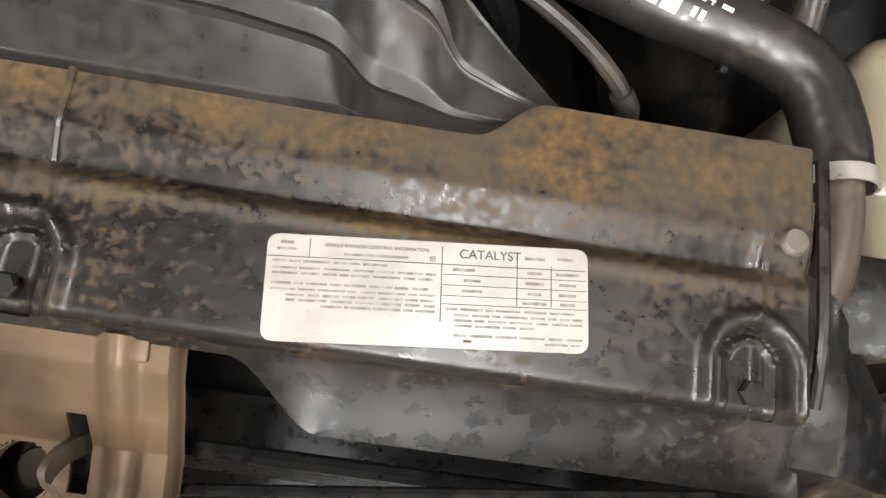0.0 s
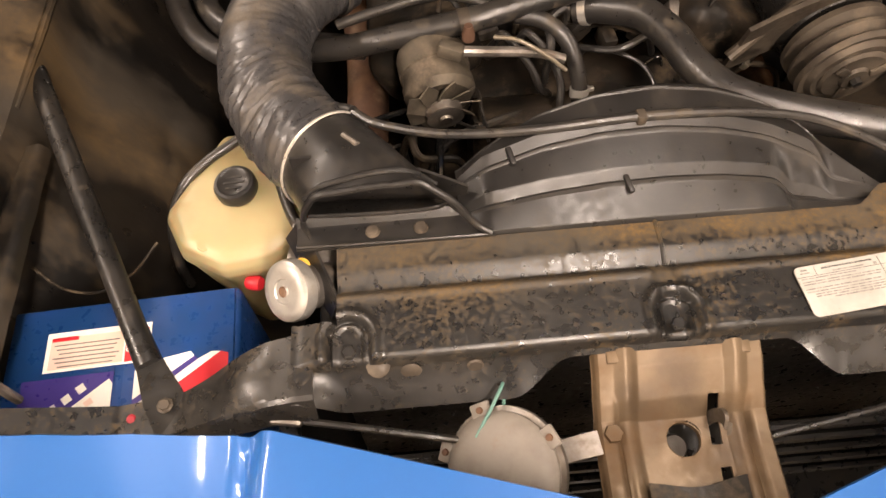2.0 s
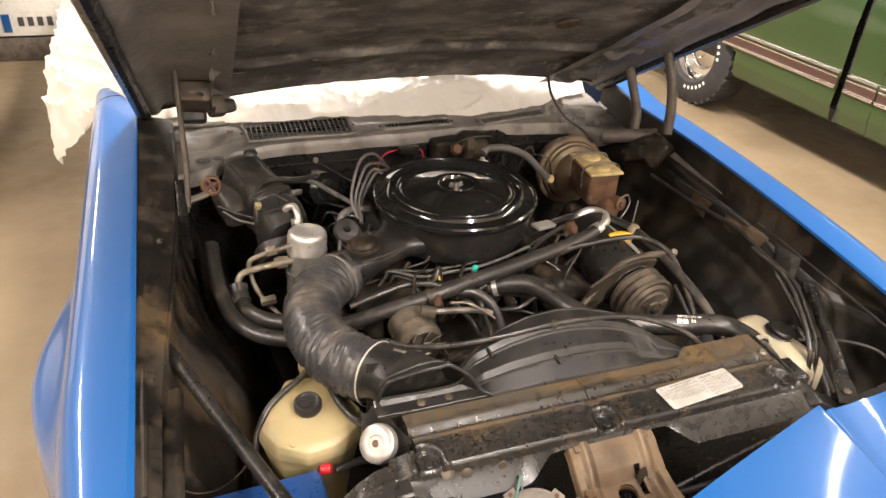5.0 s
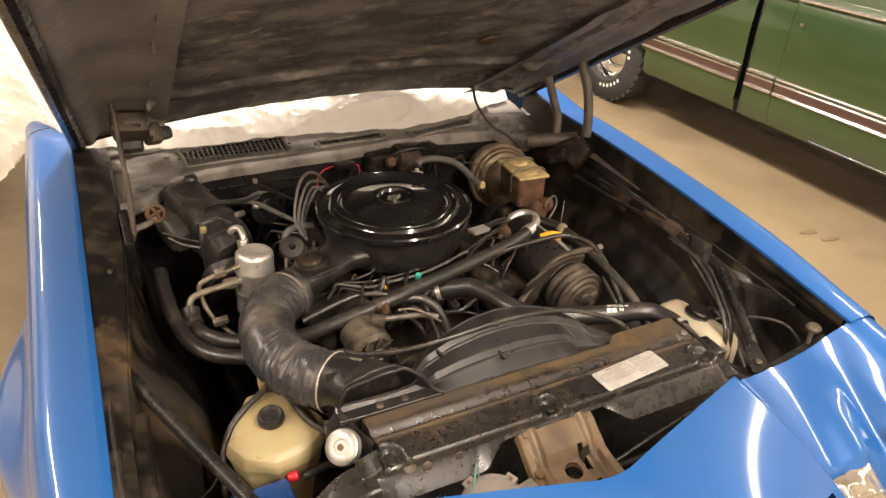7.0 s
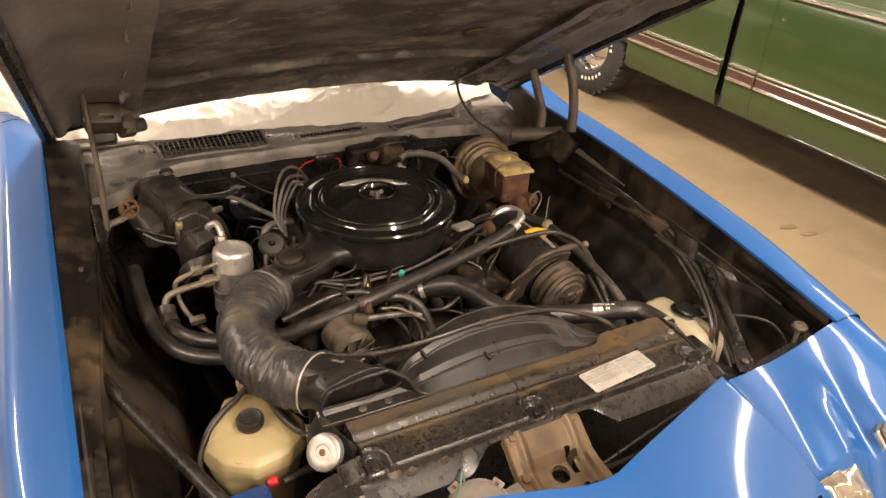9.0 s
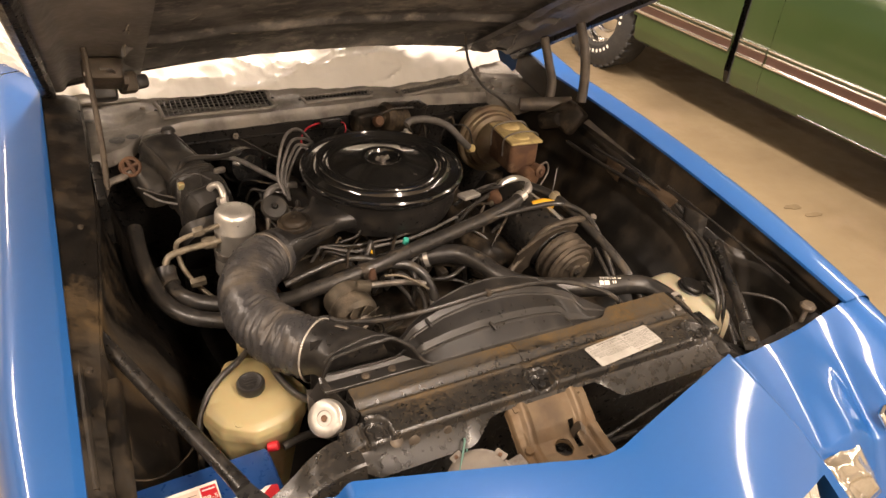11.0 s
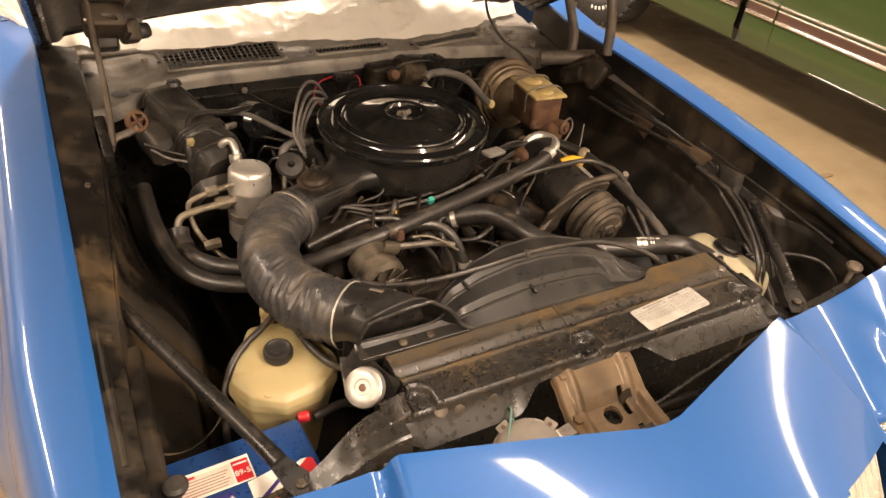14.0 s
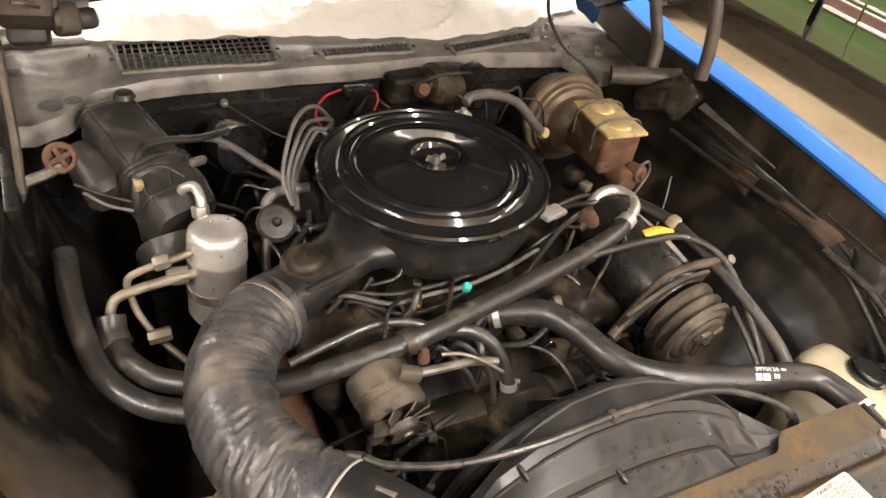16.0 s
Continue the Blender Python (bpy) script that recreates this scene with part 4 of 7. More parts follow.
part("rod_end", block(B(), (0.03, 0.012, 0.01), pose(-0.36, -0.075, 0.742, 0, 0, -10), 0.003), STEEL, support)

# ---- latch plate ----
def latch_drop(y):
    return float(np.interp(y, (-0.25, -0.18, -0.12, -0.1, -0.085, -0.06, -0.046), (0.705, 0.71, 0.716, 0.722, 0.74, 0.76, 0.766)))


def latch_point(u, v):
    y = -0.046 - 0.2 * v
    s = abs(u)
    z = latch_drop(y) + 0.0055 * bump1(s, 0.05, 0.012) + 0.009 * step(s, 0.056, 0.064) * step(v, 0.15, 0.3) - 0.01 * step(s, 0.073, 0.078)
    return (u * (1 + 0.05 * v), y, z)


latch = thing("latch_plate", (0, -0.1, 0.7), "dusty tan steel bonnet latch plate bolted to the support", "latch plate")


def latch_keep(u, v):
    y = -0.046 - 0.2 * v
    if math.hypot(u, y + 0.119) < 0.0165:
        return False
    if 0.0245 < u < 0.0345 and 0.19 < v < 0.40:
        return False
    return not (0.026 < u < 0.036 and 0.50 < v < 0.56)


part("plate", sheet(B(), latch_point, 156, 130, u=(-0.078, 0.078), thick=0.0025, keep=latch_keep), TAN, latch)
part("hole_rim", lathe(B(), ((0.0155, -0.006), (0.0155, 0.0006), (0.0165, 0.0008), (0.0175, 0.0)), 40, pose(0, -0.119, 0.7175, 4)), TAN, latch)
part("latch_hook", sheet(B(), lambda u, v: (0.0295, -0.101 - (0.02 - 0.006 * (u - 0.5)) * (1 - math.cos(2.4 * v)) * 0.62 + 0.011 * (u - 0.5) * math.cos(1.6 * v), 0.704 + 0.052 * math.sin(2.1 * v) + 0.011 * (u - 0.5) * math.sin(1.6 * v)), 5, 14, thick=0.0035), COMPM, latch, "curved dusty steel hook standing in the slot")
part("striker_pin", lathe(B(), ((0, 0.0), (0.011, 0.0), (0.0125, -0.004), (0.0125, -0.03)), 20, pose(-0.002, -0.119, 0.694, 10)), IRON, latch)
part("back_plate", block(B(), (0.12, 0.12, 0.004), pose(0, -0.12, 0.672, 8), 0.001), BLACK, latch)
# Dark lip across the lower end of the plate.
part("lower_guard", sheet(B(), lambda u, v: (u, -0.155 - 0.06 * v - 0.008 * bump1(u, 0, 0.05), 0.722 + 0.003 * math.cos(u * 40) - 0.01 * v), 20, 8, u=(-0.042, 0.045), thick=0.003), IRON, latch, "dark guard lip")
for x, y in ((-0.06, -0.052), (0.058, -0.052)):
    part("clip", block(B(), (0.014, 0.012, 0.006), pose(x, y, 0.7655, 15), 0.002), TAN, latch)
part("bolt", lathe(B(), ((0, 0.004), (0.008, 0.004), (0.009, 0.001), (0.009, 0)), 6, pose(-0.066, -0.112, 0.731, 4), smooth=False), TAN, latch)
# Tiny dark discs on the solid plate paint the shade of two rivet holes.
for x, y in ((-0.025, -0.121), (0.021, -0.121)):
    part("rivet_hole", lathe(B(), ((0, 0.0006), (0.0022, 0.0006), (0.0024, 0)), 10, pose(x, y, 0.7165, 4)), INK_AND_SHADE, latch)

# ---- horn ----
horn = thing("horn", (-0.165, -0.13, 0.7), "greyish white disc horn on a steel strap", "horn")
HN = Matrix.Translation((-0.17, -0.135, 0.724)) @ Euler((radians(18), radians(-30), 0)).to_matrix().to_4x4()
part("shell", lathe(B(), ((0, 0.012), (0.02, 0.012), (0.04, 0.01), (0.05, 0.006), (0.054, 0.0), (0.053, -0.008), (0.048, -0.02), (0.04, -0.028), (0, -0.03)), 40, HN), HORN, horn)
part("rear_rim", lathe(B(), ((0.05, -0.006), (0.058, -0.008), (0.058, -0.014), (0.05, -0.016)), 40, HN), STEEL, horn)
for a in (20, 95, 150, 260):
    q = HN @ Matrix.Rotation(radians(a), 4, "Z") @ Matrix.Translation((0.055, 0, 0.0))
    ear = part("ear", block(B(), (0.018, 0.02, 0.005), q, 0.002), HORN, horn)
    part("screw", lathe(B(), ((0, 0.005), (0.003, 0.005), (0.0035, 0.002)), 10, q @ Matrix.Translation((0.002, 0, 0))), RUST, ear)
part("strap", sheet(B(), lambda u, v: (-0.115 + 0.055 * u, -0.122 + 0.022 * (v - 0.5) + 0.008 * u, 0.722 + 0.004 * math.sin(3 * u)), 8, 4, thick=0.003), STEEL, horn)
part("wire", tube(B(), ((-0.19, -0.105, 0.735), (-0.175, -0.085, 0.748), (-0.165, -0.07, 0.755), (-0.16, -0.062, 0.745), (-0.163, -0.09, 0.725)), 0.0017, 8), TEALW, horn)

# ---- fan shroud ----
SX = (-0.185, -0.156, -0.1, -0.04, 0.022, 0.075, 0.12, 0.132, 0.146, 0.176, 0.19, 0.22, 0.25)
S_FRONT = ((0.074, 0.073, 0.0725, 0.0725, 0.0725, 0.072, 0.0715, 0.0715, 0.0715, 0.072, 0.073, 0.077, 0.094), (0.776, 0.777, 0.778, 0.779, 0.779, 0.779, 0.779, 0.779, 0.779, 0.777, 0.776, 0.774, 0.772))
S_INNER = ((0.104, 0.102, 0.107, 0.11, 0.111, 0.109, 0.105, 0.102, 0.093, 0.089, 0.087, 0.088, 0.097), (0.78, 0.794, 0.801, 0.805, 0.8055, 0.804, 0.799, 0.796, 0.7805, 0.778, 0.777, 0.775, 0.7725))
S_OUTER = ((0.135, 0.139, 0.15, 0.156, 0.157, 0.153, 0.146, 0.143, 0.138, 0.128, 0.113, 0.104, 0.1), (0.788, 0.806, 0.819, 0.826, 0.8275, 0.8235, 0.816, 0.813, 0.809, 0.8, 0.783, 0.779, 0.773))
S_REAR = ((0.155, 0.165, 0.186, 0.199, 0.203, 0.199, 0.19, 0.186, 0.178, 0.16, 0.148, 0.125, 0.104), (0.785, 0.807, 0.828, 0.837, 0.839, 0.834, 0.824, 0.821, 0.817, 0.803, 0.795, 0.783, 0.772))


def shroud_line(line, x):
    """One of the cover's lines at x, rounded along it."""
    out = []
    for vals in line:
        near = [float(np.interp(x + d, SX, vals)) for d in (-0.007, -0.0035, 0, 0.0035, 0.007)]
        out.append((near[0] + 2 * near[1] + 2 * near[2] + 2 * near[3] + near[4]) / 8)
    return np.array(out)


def shroud_point(u, v):
    x = -0.185 + 0.435 * u
    f, a, b, r = (shroud_line(s, x) for s in (S_FRONT, S_INNER, S_OUTER, S_REAR))
    tall = min(1.0, max(0.0, (b[1] - 0.774) / 0.03))
    foot, tread1, tread2 = f + (0.006, 0.012 * tall), a + (0.011 * tall, 0.011 * tall), b + (0.012 * tall, 0.009 * tall)
    foot[1] = min(foot[1], a[1])
    knots = (f, foot, a, tread1, b, tread2, r, r + (0.004, -0.05))
    at = (0, 0.07, 0.3, 0.38, 0.62, 0.7, 0.97, 1.0)
    y, z = (float(np.interp(v, at, [k[i] for k in knots])) for i in (0, 1))
    z += (0.003 * bump1(v, 0.3, 0.018) + 0.003 * bump1(v, 0.62, 0.018) + 0.002 * bump1(v, 0.96, 0.02)) * tall
    return (x, y, z)


shroud = thing("fan_shroud", (0.03, 0.14, 0.6), "black ribbed plastic fan shroud behind the radiator", "fan shroud")
part("upper_cover", sheet(B(), shroud_point, 150, 110), PLASTIC, shroud)
part("ring", tube(B(), [(0.03 + 0.2 * math.cos(a), 0.215, 0.62 + 0.19 * math.sin(a)) for a in np.linspace(0, math.pi, 13)], 0.012, 10, 4), PLASTIC, shroud)
for x, y, z in ((-0.019, 0.108, 0.8075), (0.036, 0.166, 0.8265), (-0.13, 0.145, 0.818)):
    part("moulded_tab", block(B(), (0.006, 0.02, 0.006), pose(x, y, z, 10, 0, 12), 0.002), PLASTIC, shroud)
for y, z in ((0.172, 0.825), (0.186, 0.834)):
    part("clip", block(B(), (0.009, 0.006, 0.004), pose(-0.02, y, z), 0.0015), RUST, shroud)

cable = thing("vacuum_line", (0, 0.17, 0.8), "thin grey rubber line lying over the fan shroud", "hose")
part("line", tube(B(), ((-0.285, 0.225, 0.812), (-0.258, 0.205, 0.812), (-0.19, 0.178, 0.82), (-0.1, 0.165, 0.831), (0.0, 0.166, 0.837), (0.1, 0.166, 0.832), (0.175, 0.16, 0.82), (0.236, 0.14, 0.803), (0.272, 0.122, 0.786), (0.288, 0.112, 0.768)), 0.0048, 10), RUBBER, cable)

part("end_sleeve", tube(B(), ((0.28, 0.117, 0.778), (0.287, 0.1125, 0.769), (0.29, 0.111, 0.755)), 0.0066, 12), RUBBER, cable)
part("end_sleeve", tube(B(), ((-0.285, 0.225, 0.812), (-0.296, 0.235, 0.806), (-0.304, 0.245, 0.795)), 0.0066, 12), RUBBER, cable)
part("retaining_clip", block(B(), (0.01, 0.014, 0.012), pose(0.0, 0.166, 0.8365), 0.003), COMPM, cable)

# ---- intake scoop beside the shroud ----
scoop = thing("intake_scoop", (-0.27, 0.12, 0.79), "black moulded plastic intake scoop bolted to the support", "air intake")
def scoop_roof(u, v):
    """u across the mouth, v from its lip back to the duct collar."""
    lip = Vector((np.interp(u, (0, 0.08, 0.2, 0.75, 0.9, 1), (-0.338, -0.333, -0.318, -0.222, -0.195, -0.172)), np.interp(u, (0, 0.75, 1), (0.106, 0.1, 0.082)),
                  np.interp(u, (0, 0.08, 0.2, 0.5, 0.75, 0.9, 1), (0.795, 0.815, 0.834, 0.845, 0.848, 0.835, 0.8))))
    a = math.pi * (1.1 - 1.2 * u)
    back = Vector((-0.318, 0.193, 0.775)) + 0.0555 * (math.cos(a) * Vector((0.78, 0.62, 0)) + math.sin(a) * Vector((-0.1, 0.12, 0.98)))
    p = lip.lerp(back, v)
    p.z += 0.006 * math.sin(math.pi * v)
    return p


part("roof", sheet(B(), scoop_roof, 36, 16, thick=0.003), PLASTIC, scoop)
part("floor", sheet(B(), lambda u, v: (-0.345 + 0.193 * u + 0.03 * u * -v, 0.074 + 0.033 * v, 0.7885 + 0.008 * step(v, 0.75, 1)), 24, 14, thick=0.002), PLASTIC, scoop)
part("throat", sheet(B(), lambda u, v: (-0.335 + 0.14 * u, 0.105 + 0.06 * math.sin(v * 2.6), 0.79 - 0.09 * v), 10, 10, thick=0.002), RUBBER, scoop)
part("back_wall", sheet(B(), lambda u, v: (-0.345 + 0.17 * u, 0.15 - 0.03 * u + 0.01 * math.sin(3 * u), 0.68 + (0.155 - 0.03 * u * u) * v), 8, 8, thick=0.003), RUBBER, scoop)
part("lip", tube(B(), [scoop_roof(u, 0.0) for u in (0, 0.06, 0.12, 0.2, 0.35, 0.5, 0.65, 0.75, 0.84, 0.92, 1)] + [(-0.156, 0.075, 0.792)], 0.0036, 10, 6), PLASTIC, scoop)
part("roof_ridge", tube(B(), [Vector(scoop_roof(u, 0.14)) + Vector((0, 0, 0.001)) for u in (0.12, 0.25, 0.4, 0.55, 0.7, 0.8, 0.9)], 0.003, 8, 6), PLASTIC, scoop)
part("inner_lip", tube(B(), ((-0.332, 0.108, 0.797), (-0.3, 0.106, 0.7975), (-0.25, 0.104, 0.798), (-0.21, 0.102, 0.803), (-0.195, 0.1, 0.815)), 0.0024, 8), PLASTIC, scoop)
part("front_seam", tube(B(), ((-0.345, 0.077, 0.791), (-0.28, 0.076, 0.79), (-0.2, 0.075, 0.791), (-0.156, 0.075, 0.79)), 0.0016, 6), PLASTIC, scoop)
part("left_cheek", sheet(B(), lambda u, v: (-0.338 + 0.034 * u - 0.022 * v * (1 - 0.5 * u), 0.108 - 0.088 * u, 0.797 - 0.014 * u - 0.035 * v - 0.008 * math.sin(3.1 * u)), 16, 8, thick=0.003), PLASTIC, scoop)
for x in (-0.271, -0.224):
    part("bolt", lathe(B(), ((0, 0.003), (0.006, 0.0028), (0.0075, 0.0)), 14, pose(x, 0.088, 0.791)), COMPM, scoop)
part("vane", block(B(), (0.003, 0.012, 0.022), pose(-0.27, 0.118, 0.828, 20, 0, -15), 0.001), PLASTIC, scoop)
part("clip_tab", tube(B(), ((-0.292, 0.172, 0.838), (-0.278, 0.155, 0.842)), 0.0035, 8), STEEL, scoop)

# ---- intake duct ----
duct = thing("intake_duct", (-0.36, 0.35, 0.7), "black crinkled flexible intake duct with dusty wrinkles", "air duct")
PATHD = ((-0.305, 0.512, 0.772), (-0.345, 0.482, 0.775), (-0.382, 0.43, 0.772), (-0.394, 0.37, 0.768), (-0.385, 0.305, 0.764), (-0.357, 0.245, 0.767), (-0.318, 0.193, 0.775))
bm = tube(B(), PATHD, 0.053, 48, 28)
bm.verts.ensure_lookup_table()
bm.verts.index_update()
rings_d = len(bm.verts) // 48
middles = [sum((bm.verts[48 * i + j].co for j in (0, 12, 24, 36)), Vector()) / 4 for i in range(rings_d)]
for v in bm.verts:
    s, a = (v.index // 48) / (rings_d - 1), 2 * math.pi * (v.index % 48) / 48
    near = bump1(s, 0.8, 0.3)
    ca, sa = math.cos(a), math.sin(a)
    k = noise.noise(Vector((s * 16 + 0.8 * sa, ca * 0.9, sa * 0.9)))
    k2 = 1 - 2 * abs(noise.noise(Vector((s * 30 + 1.6 * ca, ca * 1.3 + 7, sa * 1.3))))
    k3 = noise.noise(Vector((s * 60, ca * 4, sa * 4)))
    centre = middles[v.index // 48]
    ends = step(s, 0.0, 0.06) * step(1 - s, 0.0, 0.04)
    v.co = v.co + (v.co - centre).normalized() * ends * (0.0028 * k + (0.0012 + 0.0032 * near) * k2 + 0.0007 * k3)
part("hose", bm, DUCTM, duct)
for at, r in (((-0.318, 0.193, 0.775), 0.0565),):
    ringm = Matrix.Translation(at) @ (Vector((0.6, -0.75, 0.12))).to_track_quat("Z", "Y").to_matrix().to_4x4()
    part("clamp", lathe(B(), ((r, -0.0018), (r + 0.0016, -0.001), (r + 0.0016, 0.001), (r, 0.0018)), 48, ringm), ALU, duct)
ringm = Matrix.Translation((-0.322, 0.499, 0.774)) @ (Vector((-0.75, -0.6, 0.05))).to_track_quat("Z", "Y").to_matrix().to_4x4()
part("clamp", lathe(B(), ((0.054, -0.004), (0.056, -0.003), (0.056, 0.003), (0.054, 0.004)), 48, ringm), STEEL, duct)

# ---- air cleaner ----
AC = Matrix.Translation((-0.003, 0.673, 0.0))
cleaner = thing("air_cleaner", (-0.005, 0.672, 0.765), "round gloss black air cleaner with a snorkel", "air cleaner")
part("base", lathe(B(), ((0.0, 0.755), (0.165, 0.757), (0.17, 0.768), (0.176, 0.785), (0.179, 0.84), (0.184, 0.846)), 64, AC), PLASTIC, cleaner)
part("lid", lathe(B(), ((0.186, 0.838), (0.1905, 0.842), (0.192, 0.848), (0.191, 0.854), (0.1875, 0.8575), (0.1835, 0.8565), (0.181, 0.853), (0.178, 0.8535), (0.162, 0.858), (0.158, 0.864), (0.153, 0.8675), (0.1485, 0.8665), (0.145, 0.862),
                        (0.141, 0.8615), (0.137, 0.866), (0.133, 0.868), (0.129, 0.866), (0.126, 0.862), (0.118, 0.8605), (0.112, 0.8615), (0.09, 0.8668), (0.06, 0.874), (0.047, 0.8772), (0.042, 0.8755), (0.038, 0.867), (0.033, 0.8635), (0.0, 0.863)), 128, AC), GLOSS, cleaner)
nut = part("wing_nut", lathe(B(), ((0, 0.012), (0.006, 0.012), (0.008, 0.0)), 12, pose(-0.003, 0.673, 0.863)), STEEL, cleaner)
for a in (-1, 1):
    part("wing", block(B(), (0.012, 0.003, 0.012), pose(-0.003 + a * 0.011, 0.673, 0.871, 0, a * -25, 0), 0.0015), STEEL, nut)


def snorkel_point(u, v):
    a = 2 * math.pi * v
    c = Vector((-0.13, 0.61, 0.795)).lerp(Vector((-0.315, 0.508, 0.775)), u)
    side = Vector((0.48, -0.87, 0))
    w = np.interp(u, (0, 0.25, 0.6, 0.85, 1), (0.085, 0.05, 0.042, 0.046, 0.052))
    h = np.interp(u, (0, 0.25, 0.6, 0.85, 1), (0.028, 0.026, 0.03, 0.042, 0.052))
    k = 1 / (abs(math.cos(a)) ** 3 + abs(math.sin(a)) ** 3) ** (1 / 3) * (1 - u) + u
    return c + side * (w * math.cos(a) * k) + Vector((0, 0, h * math.sin(a) * k))


part("snorkel", sheet(B(), snorkel_point, 24, 36), PLASTIC, cleaner)
motor = part("vacuum_motor", lathe(B(), ((0, 0.014), (0.02, 0.013), (0.026, 0.009), (0.028, 0.004), (0.034, 0.003), (0.036, 0.0), (0.036, -0.006), (0.032, -0.009)), 36, pose(-0.255, 0.542, 0.822, 2, -6)), IRON, cleaner, "grimy vacuum motor on the snorkel")
part("nipple", lathe(B(), ((0, 0.006), (0.004, 0.005), (0.005, 0)), 10, pose(-0.255, 0.542, 0.834)), IRON, motor)
part("snorkel_seam", tube(B(), ((-0.135, 0.57, 0.8), (-0.2, 0.53, 0.8), (-0.27, 0.5, 0.805)), 0.006, 8), PLASTIC, cleaner)
part("breather_valve", lathe(B(), ((0, 0.04), (0.006, 0.04), (0.007, 0.03), (0.017, 0.028), (0.018, 0.01), (0.02, 0.008), (0.02, 0.004), (0.014, 0.0)), 24, pose(0.132, 0.838, 0.815)), ALU, cleaner)
vhose = part("breather_hose", tube(B(), ((0.132, 0.838, 0.868), (0.15, 0.845, 0.875), (0.2, 0.855, 0.868), (0.27, 0.87, 0.835), (0.33, 0.88, 0.775), (0.352, 0.88, 0.755)), 0.0095, 12), GREYWIRE, cleaner, "grey vacuum hose")
part("check_valve", lathe(B(), ((0, 0.012), (0.011, 0.011), (0.012, 0.0), (0.011, -0.006)), 20, Matrix.Translation((0.36, 0.885, 0.747)) @ pose(0, 0, 0, 60, 20, 0)), YZINC, vhose)

# ---- engine ----
engine = thing("engine", (0, 0.62, 0.35), "grimy dark cast-iron engine under the air cleaner", "engine")
part("block", block(B(), (0.46, 0.56, 0.36), pose(0.0, 0.66, 0.47), 0.03), IRON, engine)
part("intake_manifold", sheet(B(), lambda u, v: (0.2 * (u - 0.5) * 2, 0.42 + 0.5 * v, 0.675 + 0.04 * (1 - (2 * u - 1) ** 2) + 0.02 * noise.noise(Vector((u * 6, v * 8, 0)))), 24, 24), IRON, engine)
for side in (-1, 1):
    part("valve_cover", block(B(), (0.15, 0.5, 0.09), pose(side * 0.2, 0.66, 0.675, 0, side * 28, 0), 0.025, 3), IRON, engine)
    part("exhaust_manifold", tube(B(), [(side * (0.3 + 0.01 * math.sin(9 * y)), y, 0.56) for y in (0.4, 0.5, 0.6, 0.7, 0.8, 0.9)], 0.032, 14), RUST, engine)
part("front_cover", block(B(), (0.3, 0.06, 0.3), pose(0.0, 0.36, 0.5), 0.02), IRON, engine)
part("water_neck", tube(B(), ((-0.03, 0.5, 0.68), (-0.02, 0.47, 0.715), (0.0, 0.445, 0.732)), 0.02, 14), IRON, engine)
part("throttle_body", lathe(B(), ((0.07, 0.0), (0.07, 0.05), (0.055, 0.07), (0.055, 0.1)), 24, pose(-0.005, 0.672, 0.68)), IRON, engine)
pump = part("water_pump", lathe(B(), ((0, 0.03), (0.03, 0.03), (0.05, 0.02), (0.065, 0.0), (0.065, -0.03)), 28, pose(0.02, 0.33, 0.62, 90)), IRON, engine)
part("fan_hub", lathe(B(), ((0, 0.05), (0.04, 0.048), (0.06, 0.03), (0.06, 0)), 28, pose(0.02, 0.29, 0.6, 90)), STEEL, pump)
for k in range(7):
    part("fan_blade", sheet(B(), lambda u, v: Matrix.Translation((0.02, 0.255, 0.6)) @ Matrix.Rotation(2 * math.pi * k / 7, 4, "Y") @ Vector((0.05 + 0.12 * u, 0.02 * (v - 0.5), 0.05 * (v - 0.5))), 4, 4, thick=0.002), BLACK, pump)
rng = random.Random(11)
for k in range(26):
    x, y = rng.uniform(-0.2, 0.22), rng.uniform(0.4, 0.56)
    s = rng.uniform(0.012, 0.035)
    part("casting_lug", block(B(), (s, s * rng.uniform(0.6, 1.6), s * rng.uniform(0.5, 1.2)), pose(x, y, 0.695 + rng.uniform(-0.02, 0.02), rng.uniform(-30, 30), rng.uniform(-30, 30), rng.uniform(0, 90)), s * 0.2), IRON if k % 3 else STEEL, engine)

# alternator
alternator = thing("alternator", (-0.19, 0.36, 0.6), "grimy aluminium alternator with a finned cooling fan", "alternator")
AX = Vector((0.12, -0.95, -0.2)).to_track_quat("Z", "Y").to_matrix().to_4x4()
AL = Matrix.Translation((-0.19, 0.37, 0.702)) @ AX @ Matrix.Scale(0.66, 4)
part("body", lathe(B(), ((0, -0.075), (0.05, -0.075), (0.066, -0.062), (0.07, -0.05), (0.07, -0.01), (0.067, -0.008), (0.067, 0.012), (0.07, 0.014), (0.07, 0.035), (0.058, 0.05), (0, 0.05)), 40, AL), ALTM, alternator)
fan = part("fan", lathe(B(), ((0, 0.058), (0.03, 0.058), (0.045, 0.056)), 30, AL), ALTM, alternator)
for k in range(9):
    part("fan_fin", sheet(B(), lambda u, v: AL @ Matrix.Rotation(2 * math.pi * k / 9, 4, "Z") @ Vector((0.03 + 0.042 * u, 0.034 * (v - 0.5) * (1 - 0.35 * u * u), 0.056 + 0.016 * v)), 4, 4, thick=0.002), ALTM, fan)
part("pulley", lathe(B(), ((0, 0.095), (0.012, 0.095), (0.014, 0.09), (0.036, 0.088), (0.026, 0.08), (0.036, 0.072), (0.036, 0.068), (0, 0.068)), 32, AL), STEEL, alternator)
